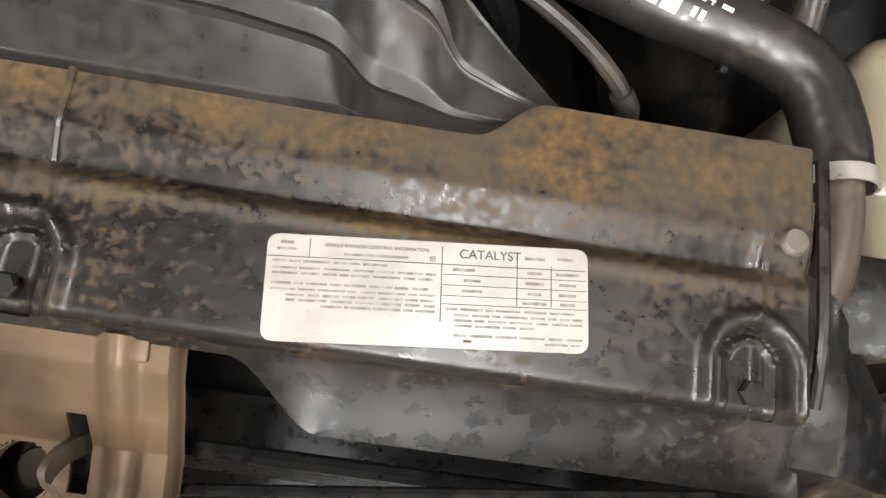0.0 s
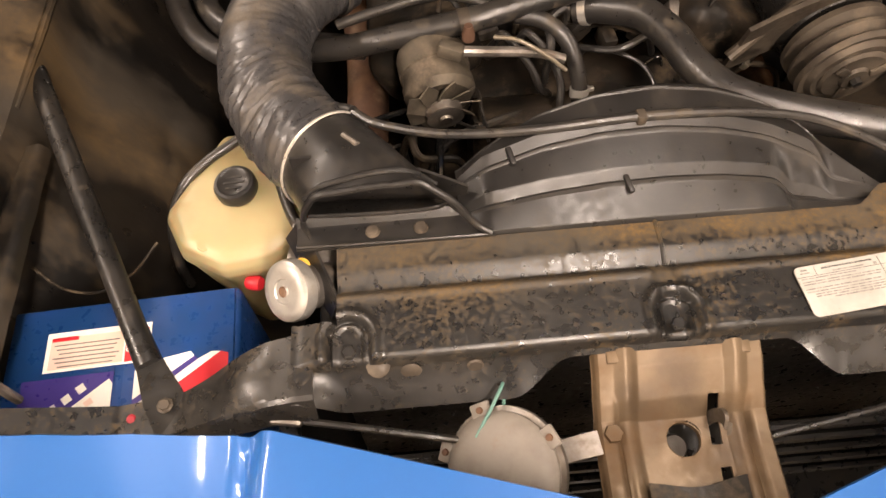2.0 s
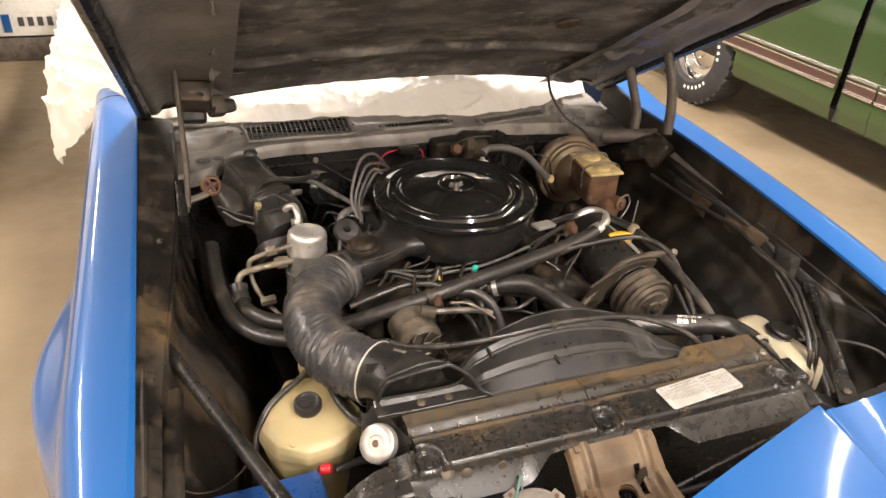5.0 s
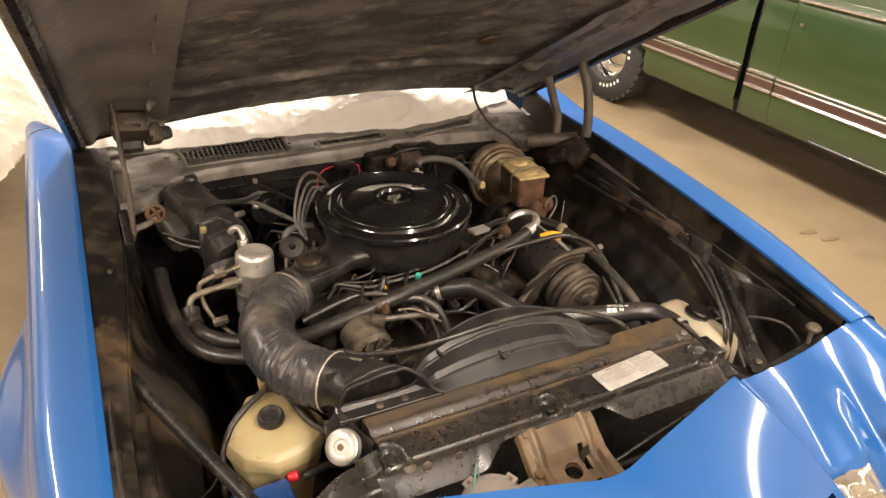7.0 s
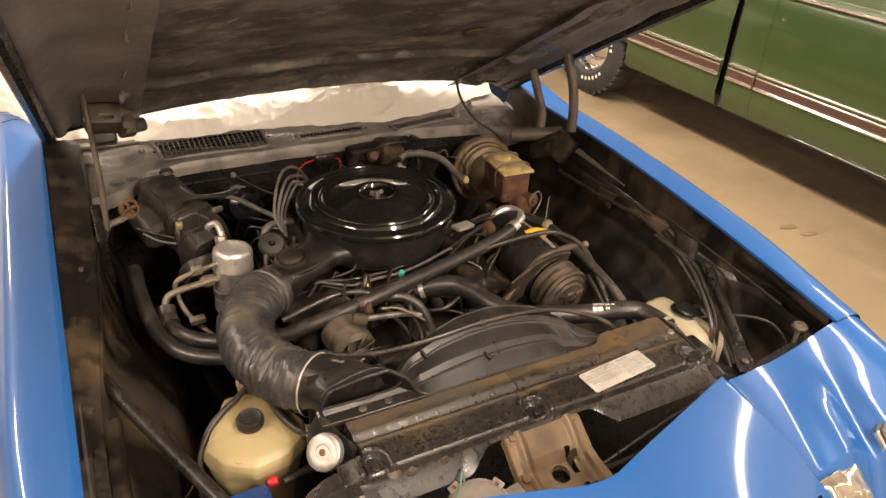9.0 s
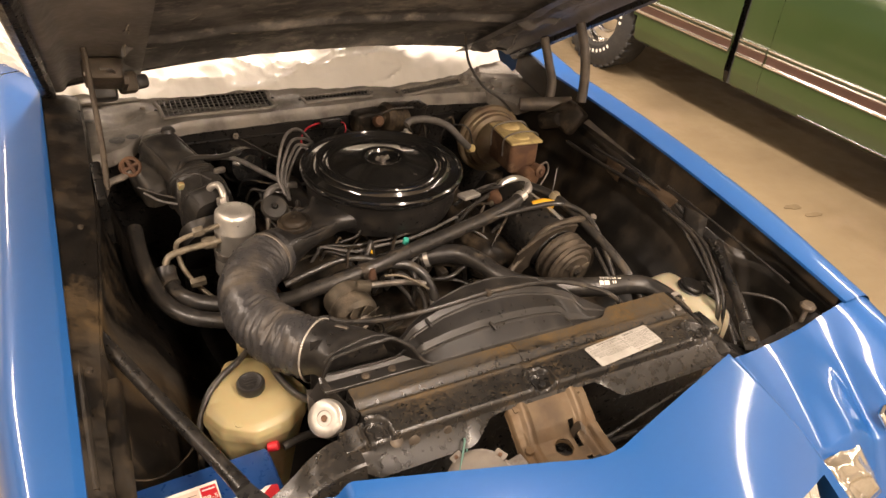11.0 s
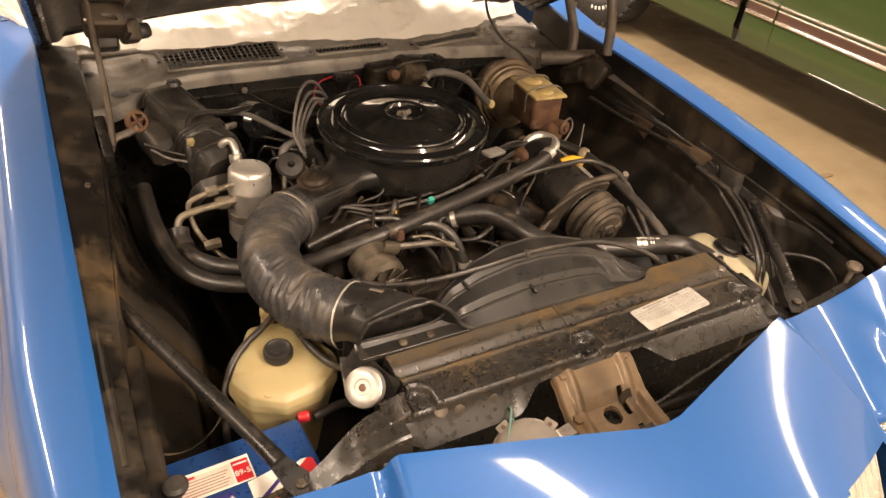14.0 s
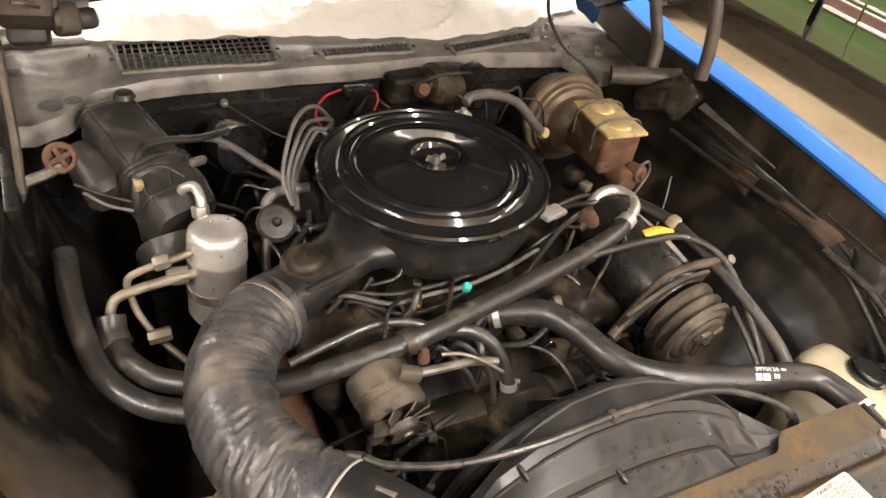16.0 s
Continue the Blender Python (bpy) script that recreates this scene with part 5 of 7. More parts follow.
part("bracket", tube(B(), ((-0.165, 0.348, 0.768), (-0.13, 0.35, 0.762), (-0.07, 0.36, 0.745), (-0.03, 0.36, 0.73)), 0.0065, 10), STEEL, alternator)
part("top_lug", block(B(), (0.032, 0.018, 0.02), pose(-0.172, 0.35, 0.768, 0, 10, -20), 0.005), ALTM, alternator)
part("terminal", lathe(B(), ((0, 0.02), (0.005, 0.02), (0.008, 0.008), (0.008, 0)), 12, pose(-0.15, 0.36, 0.775)), RUST, alternator)

# compressor
comp = thing("air_compressor", (0.31, 0.4, 0.6), "grimy air-conditioning compressor with a ribbed pulley", "compressor")
CX = Vector((0.1, -0.97, -0.12)).to_track_quat("Z", "Y").to_matrix().to_4x4()
CP = Matrix.Translation((0.329, 0.335, 0.708)) @ CX
part("body", lathe(B(), ((0, -0.26), (0.06, -0.26), (0.066, -0.25), (0.066, -0.06), (0.06, -0.05), (0, -0.05)), 36, CP), BLACK, comp)
part("pulley", lathe(B(), ((0, 0.012), (0.022, 0.012), (0.03, 0.016), (0.05, 0.016), (0.056, 0.01), (0.064, 0.012), (0.066, 0.004), (0.055, -0.004), (0.066, -0.012), (0.066, -0.016), (0.055, -0.024), (0.066, -0.032), (0.066, -0.04), (0.05, -0.045)), 48, CP), COMPM, comp)
clutch = part("clutch_plate", lathe(B(), ((0, 0.026), (0.016, 0.026), (0.018, 0.021), (0.038, 0.021), (0.042, 0.017), (0.042, 0.014)), 36, CP), COMPM, comp)
for k in range(3):
    part("clutch_spring", block(B(), (0.02, 0.012, 0.004), CP @ Matrix.Rotation(2.1 * k + 0.4, 4, "Z") @ Matrix.Translation((0.028, 0, 0.024)), 0.001), COMPM, clutch)
part("hub_nut", lathe(B(), ((0, 0.034), (0.006, 0.034), (0.007, 0.026)), 6, CP, smooth=False), BLACK, clutch)
part("mount_plate", sheet(B(), lambda u, v: (0.2 + 0.17 * u, 0.39 - 0.03 * v + 0.02 * u, 0.68 + 0.1 * v - 0.03 * (1 - u) + 0.02 * math.sin(3 * u)), 12, 8, thick=0.006), COMPM, comp)
part("mount_arm", tube(B(), ((0.19, 0.37, 0.7), (0.24, 0.385, 0.74), (0.3, 0.4, 0.775), (0.38, 0.4, 0.785), (0.42, 0.4, 0.775)), 0.008, 10), COMPM, comp)
part("mount_bolt", lathe(B(), ((0, 0.012), (0.008, 0.012), (0.01, 0.004), (0.01, 0)), 6, pose(0.42, 0.395, 0.782, 30), smooth=False), STEEL, comp)
part("rear_head", block(B(), (0.11, 0.06, 0.09), pose(0.3, 0.575, 0.745, 10, 0, 8), 0.02, 3), RUST, comp)
pipe = part("discharge_pipe", tube(B(), ((0.315, 0.548, 0.79), (0.335, 0.53, 0.782), (0.348, 0.47, 0.775), (0.352, 0.42, 0.768)), 0.011, 14), ALU, comp)
part("tape_band", tube(B(), ((0.312, 0.488, 0.785), (0.338, 0.484, 0.791), (0.362, 0.476, 0.787)), 0.0115, 12), YELLOW, pipe, "yellow tape")


# ---- hoses ----
def hose_clamp(at, along, r, parent, mat=None, wide=0.01):
    m = Matrix.Translation(at) @ Vector(along).to_track_quat("Z", "Y").to_matrix().to_4x4()
    c = part("clamp", lathe(B(), ((r, -wide / 2), (r + 0.0018, -wide / 2), (r + 0.0018, wide / 2), (r, wide / 2)), 28, m), mat or ALU, parent)
    part("clamp_screw", block(B(), (0.008, 0.007, 0.012), m @ Matrix.Translation((r + 0.004, 0, 0)), 0.002), mat or ALU, c)
    return c


rad_hose = thing("radiator_hose", (0.2, 0.25, 0.74), "black moulded rubber radiator hose with white printing", "hose")
GMP = ((0.0, 0.446, 0.733), (0.03, 0.432, 0.744), (0.072, 0.402, 0.756), (0.097, 0.358, 0.758), (0.115, 0.308, 0.754), (0.148, 0.264, 0.75), (0.21, 0.229, 0.75), (0.304, 0.196, 0.751), (0.36, 0.184, 0.751), (0.4, 0.165, 0.75), (0.415, 0.13, 0.75), (0.419, 0.1, 0.75))
part("hose", tube(B(), GMP, 0.0205, 24, 10), RUBBER, rad_hose)
hose_clamp((0.012, 0.441, 0.737), (0.5, -0.25, 0.2), 0.0208, rad_hose)
hose_clamp((0.419, 0.098, 0.75), (0.05, -1, 0), 0.0208, rad_hose)
axis_x = Vector((0.93, -0.33, 0)).normalized()
up = Vector((-0.2, -0.5, 0.84))
up = (up - axis_x * up.dot(axis_x)).normalized()
side_y = up.cross(axis_x)
HT = Matrix.Translation(Vector((0.312, 0.194, 0.751)) + up * 0.021) @ Matrix((axis_x, side_y, up)).transposed().to_4x4()
lettering("3970124", 0.0105, HT @ Matrix.Translation((0, 0, -0.021)) @ Matrix.Rotation(-0.62, 4, "X") @ Matrix.Translation((0.004, 0, 0.0209)), WHITE, rad_hose, wrap=0.021, deep=0.0003)


def hose_bar(x, a, w, h):
    """A printed bar on the hose at x along it and a radians round it."""
    m = HT @ Matrix.Translation((0, 0, -0.021)) @ Matrix.Rotation(a, 4, "X") @ Matrix.Translation((x, 0, 0.0208))
    part("print_mark", block(B(), (w, h, 0.0006), m), WHITE, rad_hose)


for x, a, w, h in ((-0.0125, -0.02, 0.009, 0.0095), (-0.0005, -0.02, 0.0105, 0.0095), (0.0135, -0.08, 0.003, 0.006), (0.0185, -0.08, 0.003, 0.006)):
    hose_bar(x, a, w, h)
hose_bar(0.03, -0.6, 0.007, 0.003)

heater_hose = thing("suction_hose", (0.1, 0.45, 0.75), "long thick black hose with an aluminium elbow", "hose")
H1 = ((0.302, 0.525, 0.79), (0.255, 0.5, 0.79), (0.165, 0.472, 0.785), (0.036, 0.442, 0.778), (-0.056, 0.424, 0.77), (-0.129, 0.41, 0.762), (-0.181, 0.41, 0.752), (-0.25, 0.415, 0.735), (-0.32, 0.425, 0.715), (-0.42, 0.46, 0.69))
part("hose", tube(B(), H1, 0.0155, 18, 8), RUBBER, heater_hose)
part("elbow", tube(B(), ((0.3, 0.524, 0.79), (0.325, 0.54, 0.793), (0.345, 0.56, 0.794), (0.35, 0.585, 0.794), (0.338, 0.608, 0.793), (0.312, 0.612, 0.788), (0.285, 0.605, 0.77)), 0.0105, 16), ALU, heater_hose, "dull aluminium elbow")
hose_clamp((0.298, 0.523, 0.79), (0.85, 0.45, 0), 0.0158, heater_hose, wide=0.022)
hose_clamp((-0.15, 0.409, 0.757), (1, 0.1, 0.1), 0.016, heater_hose, COMPM, 0.014)

twin = thing("discharge_hose", (0.4, 0.4, 0.7), "black hose pair sweeping down beside the compressor", "hose")
part("hose", tube(B(), ((0.29, 0.605, 0.772), (0.34, 0.58, 0.79), (0.375, 0.52, 0.793), (0.39, 0.46, 0.788), (0.4, 0.39, 0.773), (0.412, 0.31, 0.752), (0.42, 0.24, 0.725), (0.42, 0.19, 0.69)), 0.011, 16), RUBBER, twin)
part("thin_hose", tube(B(), ((0.08, 0.47, 0.76), (0.13, 0.47, 0.777), (0.217, 0.468, 0.79), (0.3, 0.463, 0.799), (0.365, 0.452, 0.802), (0.402, 0.41, 0.794), (0.412, 0.36, 0.772), (0.4, 0.28, 0.73), (0.39, 0.22, 0.69)), 0.0062, 12), RUBBER, twin)
part("line", tube(B(), ((0.39, 0.33, 0.745), (0.385, 0.27, 0.72), (0.38, 0.2, 0.68)), 0.0045, 10), RUBBER, twin)
part("fitting", lathe(B(), ((0.012, 0.0), (0.015, 0.004), (0.015, 0.016), (0.012, 0.02)), 6, Matrix.Translation((0.378, 0.505, 0.795)) @ Vector((0.15, -0.6, -0.05)).to_track_quat("Z", "Y").to_matrix().to_4x4(), smooth=False), ZINC, twin)

bypass = thing("bypass_hose", (0.0, 0.38, 0.7), "short curved rubber bypass hose with a bright clamp", "hose")
part("hose", tube(B(), ((-0.085, 0.415, 0.757), (-0.05, 0.405, 0.753), (-0.022, 0.385, 0.735), (-0.008, 0.36, 0.7), (-0.006, 0.345, 0.676)), 0.0105, 14), RUBBER, bypass)
hose_clamp((-0.006, 0.348, 0.682), (0, -0.3, -0.8), 0.0108, bypass, wide=0.012)
fuel = thing("small_hose", (-0.22, 0.4, 0.75), "slim black hose beside the suction hose", "hose")
part("hose", tube(B(), ((-0.31, 0.43, 0.75), (-0.25, 0.435, 0.765), (-0.19, 0.44, 0.775), (-0.14, 0.43, 0.775), (-0.1, 0.41, 0.765)), 0.0065, 12), RUBBER, fuel)
metal_line = thing("metal_line", (-0.06, 0.38, 0.73), "bare steel fuel line", "pipe")
part("pipe", tube(B(), ((-0.118, 0.37, 0.765), (-0.09, 0.362, 0.765), (-0.06, 0.35, 0.752), (-0.03, 0.34, 0.73)), 0.0026, 10), BRASS, metal_line)

# wiring and thin lines over the manifold
loom = thing("engine_wiring", (0, 0.5, 0.75), "bundle of thin dark wires over the engine", "wiring")
for pts, r, mat in (
        (((-0.2, 0.52, 0.76), (-0.14, 0.49, 0.755), (-0.08, 0.49, 0.757), (-0.019, 0.49, 0.758), (0.05, 0.5, 0.765), (0.12, 0.52, 0.772)), 0.0035, GREYWIRE),
        (((-0.19, 0.53, 0.755), (-0.14, 0.505, 0.76), (-0.085, 0.5, 0.762), (-0.02, 0.505, 0.762), (0.06, 0.52, 0.77)), 0.003, RUBBER),
        (((-0.19, 0.515, 0.75), (-0.13, 0.478, 0.742), (-0.08, 0.475, 0.742), (-0.03, 0.482, 0.75)), 0.0032, RUBBER),
        (((-0.17, 0.55, 0.74), (-0.12, 0.53, 0.765), (-0.1, 0.55, 0.775)), 0.003, RUBBER),
        (((-0.16, 0.47, 0.72), (-0.13, 0.46, 0.74), (-0.125, 0.5, 0.75)), 0.003, RUBBER),
        (((0.1, 0.5, 0.75), (0.15, 0.53, 0.768), (0.2, 0.56, 0.775), (0.26, 0.59, 0.77)), 0.004, RUBBER),
        (((0.14, 0.55, 0.755), (0.19, 0.56, 0.772), (0.25, 0.585, 0.778), (0.3, 0.6, 0.776)), 0.0035, RUBBER),
        (((0.18, 0.62, 0.745), (0.24, 0.625, 0.77), (0.3, 0.625, 0.778), (0.36, 0.61, 0.775)), 0.0045, RUBBER),
        (((0.0, 0.42, 0.69), (0.05, 0.40, 0.70), (0.09, 0.41, 0.71)), 0.005, RUBBER),
        (((-0.07, 0.4, 0.74), (-0.045, 0.38, 0.72), (-0.03, 0.36, 0.69), (-0.03, 0.34, 0.66)), 0.005, RUBBER),
        (((-0.1, 0.4, 0.74), (-0.07, 0.375, 0.71), (-0.055, 0.36, 0.68)), 0.005, RUBBER)):
    a, b = Vector(pts[0]), Vector(pts[-1])
    ends = ((a + Vector((-0.022, 0.02, -0.05)), a + Vector((-0.01, 0.01, -0.02))), (b + Vector((0.012, 0.012, -0.02)), b + Vector((0.025, 0.025, -0.055))))
    part("wire", tube(B(), (*ends[0], *pts, *ends[1]), r, 8), mat, loom)
sensor = part("sensor_plug", lathe(B(), ((0, 0.012), (0.006, 0.012), (0.008, 0.008), (0.008, 0)), 14, pose(-0.019, 0.49, 0.752, 25)), TEAL, loom, "teal plug")
part("sensor_stem", lathe(B(), ((0.006, 0.0), (0.007, -0.02), (0.007, -0.05)), 12, pose(-0.019, 0.492, 0.752)), BLACK, sensor)
part("cable_tie", tube(B(), ((-0.102, 0.487, 0.768), (-0.104, 0.485, 0.757), (-0.103, 0.48, 0.747)), 0.0028, 8), YELLOW, loom)
part("silver_link", tube(B(), ((0.165, 0.5, 0.745), (0.19, 0.525, 0.76), (0.215, 0.55, 0.77)), 0.0035, 8), COMPM, loom)
part("bracket", block(B(), (0.06, 0.03, 0.01), pose(0.2, 0.6, 0.775, 0, 8, 20), 0.003), ALU, loom)

# loose small lines, fittings and plugs packed round the engine
clutter = thing("vacuum_harness", (0, 0.6, 0.7), "tangle of thin grimy vacuum lines round the engine", "wiring")
rng = random.Random(23)
for zone in (((-0.3, 0.3), (0.4, 0.58), (0.7, 0.765)), ((0.17, 0.42), (0.45, 0.7), (0.69, 0.775)), ((-0.33, -0.18), (0.55, 0.85), (0.69, 0.77)), ((-0.3, 0.35), (0.86, 1.0), (0.7, 0.81)), ((0.0, 0.26), (0.27, 0.45), (0.62, 0.7)), ((-0.3, -0.1), (0.25, 0.4), (0.6, 0.68))):
    for k in range(11):
        p = Vector([rng.uniform(a, b) for a, b in zone])
        d = Vector((rng.uniform(-1, 1), rng.uniform(-0.6, 0.6), rng.uniform(-0.25, 0.25))).normalized() * rng.uniform(0.04, 0.1)
        bow = Vector((rng.uniform(-0.02, 0.02), rng.uniform(-0.02, 0.02), rng.uniform(0.0, 0.02)))
        line = part("line", tube(B(), (p - d - Vector((0, 0, 0.05)), p - 0.7 * d, p + bow, p + 0.7 * d, p + d - Vector((0, 0, 0.05))), rng.choice((0.0022, 0.003, 0.004, 0.0055)), 8), rng.choice((RUBBER, RUBBER, GLOSS, RUBBER, IRON)), clutter)
        if k % 3 == 0:
            part("clip", block(B(), (0.014, 0.01, 0.012), Matrix.Translation(p + bow * 0.9) @ pose(0, 0, 0, rng.uniform(-40, 40), rng.uniform(-40, 40), rng.uniform(0, 90)), 0.002), rng.choice((IRON, COMPM, RUST, ALTM)), line)

plug_leads = thing("ignition_leads", (-0.2, 0.75, 0.85), "fan of grey ignition leads at the distributor", "wiring")
for k, (a, b) in enumerate((((-0.23, 0.7, 0.8), 0.93), ((-0.225, 0.71, 0.79), 0.905), ((-0.22, 0.71, 0.78), 0.885), ((-0.215, 0.72, 0.77), 0.87))):
    part("lead", tube(B(), (a, (-0.238 + 0.013 * k, 0.725 + 0.016 * k, 0.84 - 0.011 * k), (-0.21 + 0.018 * k, 0.76 + 0.02 * k, b - 0.02), (-0.16 + 0.01 * k, 0.82, b - 0.03), (-0.1, 0.9, 0.82)), 0.0036, 10), GREYWIRE, plug_leads)
part("lead", tube(B(), ((-0.36, 0.93, 0.8), (-0.3, 0.9, 0.805), (-0.25, 0.82, 0.8), (-0.2, 0.75, 0.79)), 0.006, 10), GREYWIRE, plug_leads)
part("vacuum_elbow", tube(B(), ((-0.265, 0.72, 0.75), (-0.262, 0.735, 0.785), (-0.235, 0.745, 0.797), (-0.19, 0.745, 0.795)), 0.0085, 12), GREYWIRE, plug_leads)
red_lead = thing("red_lead", (-0.1, 0.98, 0.8), "bright red wire at the bulkhead", "wire")
part("wire", tube(B(), ((-0.05, 1.0, 0.826), (-0.085, 0.985, 0.824), (-0.108, 0.965, 0.812), (-0.115, 0.945, 0.8), (-0.105, 0.93, 0.785)), 0.0024, 10), REDW, red_lead)
part("wire", tube(B(), ((0.0, 0.99, 0.825), (0.012, 0.98, 0.828), (0.013, 0.965, 0.815), (0.0, 0.95, 0.8)), 0.002, 8), REDW, red_lead)
part("connector", block(B(), (0.06, 0.02, 0.018), pose(-0.02, 0.99, 0.828, 0, 5, 10), 0.004), BLACK, red_lead)
probe = thing("washer_line", (-0.3, 1.0, 0.8), "thin wire with a pale bead at the bulkhead", "wire")
part("wire", tube(B(), ((-0.262, 1.03, 0.8), (-0.23, 1.0, 0.785), (-0.19, 0.96, 0.77), (-0.15, 0.93, 0.765)), 0.0018, 8), RUBBER, probe)
part("bead", lathe(B(), ((0, 0.008), (0.006, 0.006), (0.008, 0), (0.006, -0.006), (0, -0.008)), 14, pose(-0.265, 1.032, 0.802)), HORN, probe)
wiper = thing("wiper_motor", (0.14, 1.03, 0.75), "grimy black wiper motor on the bulkhead", "wiper motor")
part("case", lathe(B(), ((0, 0.09), (0.035, 0.088), (0.045, 0.075), (0.045, 0.0), (0, 0)), 28, Matrix.Translation((0.22, 1.03, 0.8)) @ pose(0, 0, 0, 0, -80, 15)), IRON, wiper)
part("gear_box", block(B(), (0.09, 0.05, 0.06), pose(0.1, 1.03, 0.805, 0, 0, 8), 0.012, 3), IRON, wiper)
part("washer_pump", block(B(), (0.05, 0.045, 0.05), pose(0.235, 1.0, 0.83, 10, 0, 25), 0.008), BLACK, wiper)
part("loop", tube(B(), ((0.1, 1.0, 0.82), (0.15, 0.98, 0.85), (0.21, 0.98, 0.85), (0.25, 1.0, 0.83)), 0.003, 8), RUBBER, wiper)
part("lug", lathe(B(), ((0, 0.02), (0.012, 0.02), (0.016, 0.01), (0.016, 0)), 14, pose(0.115, 0.99, 0.815, 60)), RUST, wiper)

# ---- accumulator ----
acc = thing("accumulator", (-0.35, 0.67, 0.6), "brushed aluminium air-conditioning accumulator canister", "canister")
AA = Matrix.Translation((-0.35, 0.678, 0.787)) @ Euler((radians(-3), radians(4), 0)).to_matrix().to_4x4() @ Matrix.Translation((0, 0, -0.776))
part("can", lathe(B(), ((0, 0.787), (0.026, 0.787), (0.037, 0.784), (0.0425, 0.778), (0.044, 0.77), (0.044, 0.742), (0.0455, 0.739), (0.0455, 0.733), (0.044, 0.73), (0.044, 0.63), (0.036, 0.615), (0, 0.612)), 48, AA), ALU, acc)
part("outlet_nut", lathe(B(), ((0.012, 0.0), (0.0135, 0.003), (0.0135, 0.018), (0.011, 0.02)), 6, pose(-0.363, 0.735, 0.775, -20), smooth=False), ALU, acc)
part("outlet_pipe", tube(B(), ((-0.362, 0.735, 0.78), (-0.36, 0.745, 0.8), (-0.365, 0.765, 0.812), (-0.38, 0.775, 0.805), (-0.385, 0.78, 0.79)), 0.008, 12), ALU, acc)
part("inlet_pipe", tube(B(), ((-0.388, 0.66, 0.772), (-0.42, 0.655, 0.768), (-0.462, 0.655, 0.758), (-0.482, 0.655, 0.745), (-0.482, 0.65, 0.72), (-0.475, 0.635, 0.69), (-0.455, 0.61, 0.66), (-0.42, 0.57, 0.635)), 0.0055, 12), BRASS, acc)
part("fitting", lathe(B(), ((0.01, 0), (0.012, 0.003), (0.012, 0.02), (0.01, 0.023)), 6, Matrix.Translation((-0.445, 0.656, 0.765)) @ pose(0, 0, 0, 0, 80, 0), smooth=False), BRASS, acc)
part("low_pipe", tube(B(), ((-0.39, 0.655, 0.735), (-0.43, 0.65, 0.735), (-0.475, 0.645, 0.732), (-0.503, 0.64, 0.725), (-0.513, 0.63, 0.705), (-0.512, 0.62, 0.685)), 0.0075, 12), BRASS, acc)
part("switch", lathe(B(), ((0, 0.03), (0.01, 0.03), (0.014, 0.02), (0.014, 0.0)), 16, Matrix.Translation((-0.4, 0.66, 0.73)) @ pose(0, 0, 0, 0, -85, 0)), BRASS, acc)
part("low_fitting", lathe(B(), ((0.009, 0), (0.011, 0.003), (0.011, 0.03), (0.009, 0.033)), 6, Matrix.Translation((-0.47, 0.6, 0.675)) @ pose(0, 0, 0, 0, 85, 0), smooth=False), BRASS, acc)
part("strap", lathe(B(), ((0.0445, 0.685), (0.0458, 0.684), (0.0458, 0.668), (0.0445, 0.667)), 40, AA), STEEL, acc)
big = thing("air_hose", (-0.5, 0.5, 0.7), "pair of thick black hoses sweeping under the intake duct", "hose")
part("inner_hose", tube(B(), ((-0.514, 0.612, 0.7), (-0.512, 0.59, 0.69), (-0.5, 0.55, 0.69), (-0.47, 0.505, 0.695), (-0.42, 0.475, 0.698), (-0.36, 0.455, 0.7), (-0.28, 0.44, 0.7)), (0.019, 0.017, 0.0165, 0.0165, 0.0165, 0.0165, 0.0165), 18), RUBBER, big)
part("cuff", tube(B(), ((-0.513, 0.622, 0.712), (-0.514, 0.605, 0.698), (-0.51, 0.585, 0.69)), 0.021, 18), RUBBER, big)
part("outer_hose", tube(B(), ((-0.556, 0.72, 0.76), (-0.556, 0.65, 0.74), (-0.548, 0.585, 0.715), (-0.53, 0.525, 0.695), (-0.49, 0.475, 0.685), (-0.43, 0.44, 0.685), (-0.36, 0.42, 0.685)), 0.0165, 18), RUBBER, big)

# ---- heater case and vacuum parts ----
heater = thing("heater_case", (-0.43, 0.9, 0.6), "dusty black moulded heater and evaporator case", "heater case")


def case_point(rows, u, v):
    """A rounded box drawn along rows of (place, half width, half height)."""
    n = len(rows) - 1
    c = Vector([float(np.interp(u * n, range(n + 1), [r[0][i] for r in rows])) for i in range(3)])
    w, h = (float(np.interp(u * n, range(n + 1), [r[k] for r in rows])) for k in (1, 2))
    d = (Vector(rows[-1][0]) - Vector(rows[0][0])).normalized()
    side = d.cross(Vector((0, 0, 1))).normalized()
    up = side.cross(d)
    a = 2 * math.pi * v
    k = 1 / (abs(math.cos(a)) ** 4 + abs(math.sin(a)) ** 4) ** 0.25
    lump = 1 + 0.09 * noise.noise(c * 20 + Vector((math.cos(a), math.sin(a), 0)) * 1.4)
    return c + (side * (w * k * math.cos(a)) + up * (h * k * math.sin(a))) * lump


CASE = (((-0.475, 0.995, 0.83), 0.0, 0.0), ((-0.474, 0.993, 0.829), 0.03, 0.03), ((-0.466, 0.975, 0.822), 0.045, 0.042), ((-0.44, 0.92, 0.797), 0.05, 0.052), ((-0.418, 0.86, 0.775), 0.053, 0.057),
        ((-0.416, 0.855, 0.773), 0.058, 0.062), ((-0.412, 0.845, 0.768), 0.058, 0.062), ((-0.41, 0.84, 0.766), 0.053, 0.058), ((-0.392, 0.8, 0.745), 0.056, 0.062), ((-0.38, 0.775, 0.73), 0.05, 0.052), ((-0.378, 0.77, 0.728), 0.0, 0.0))
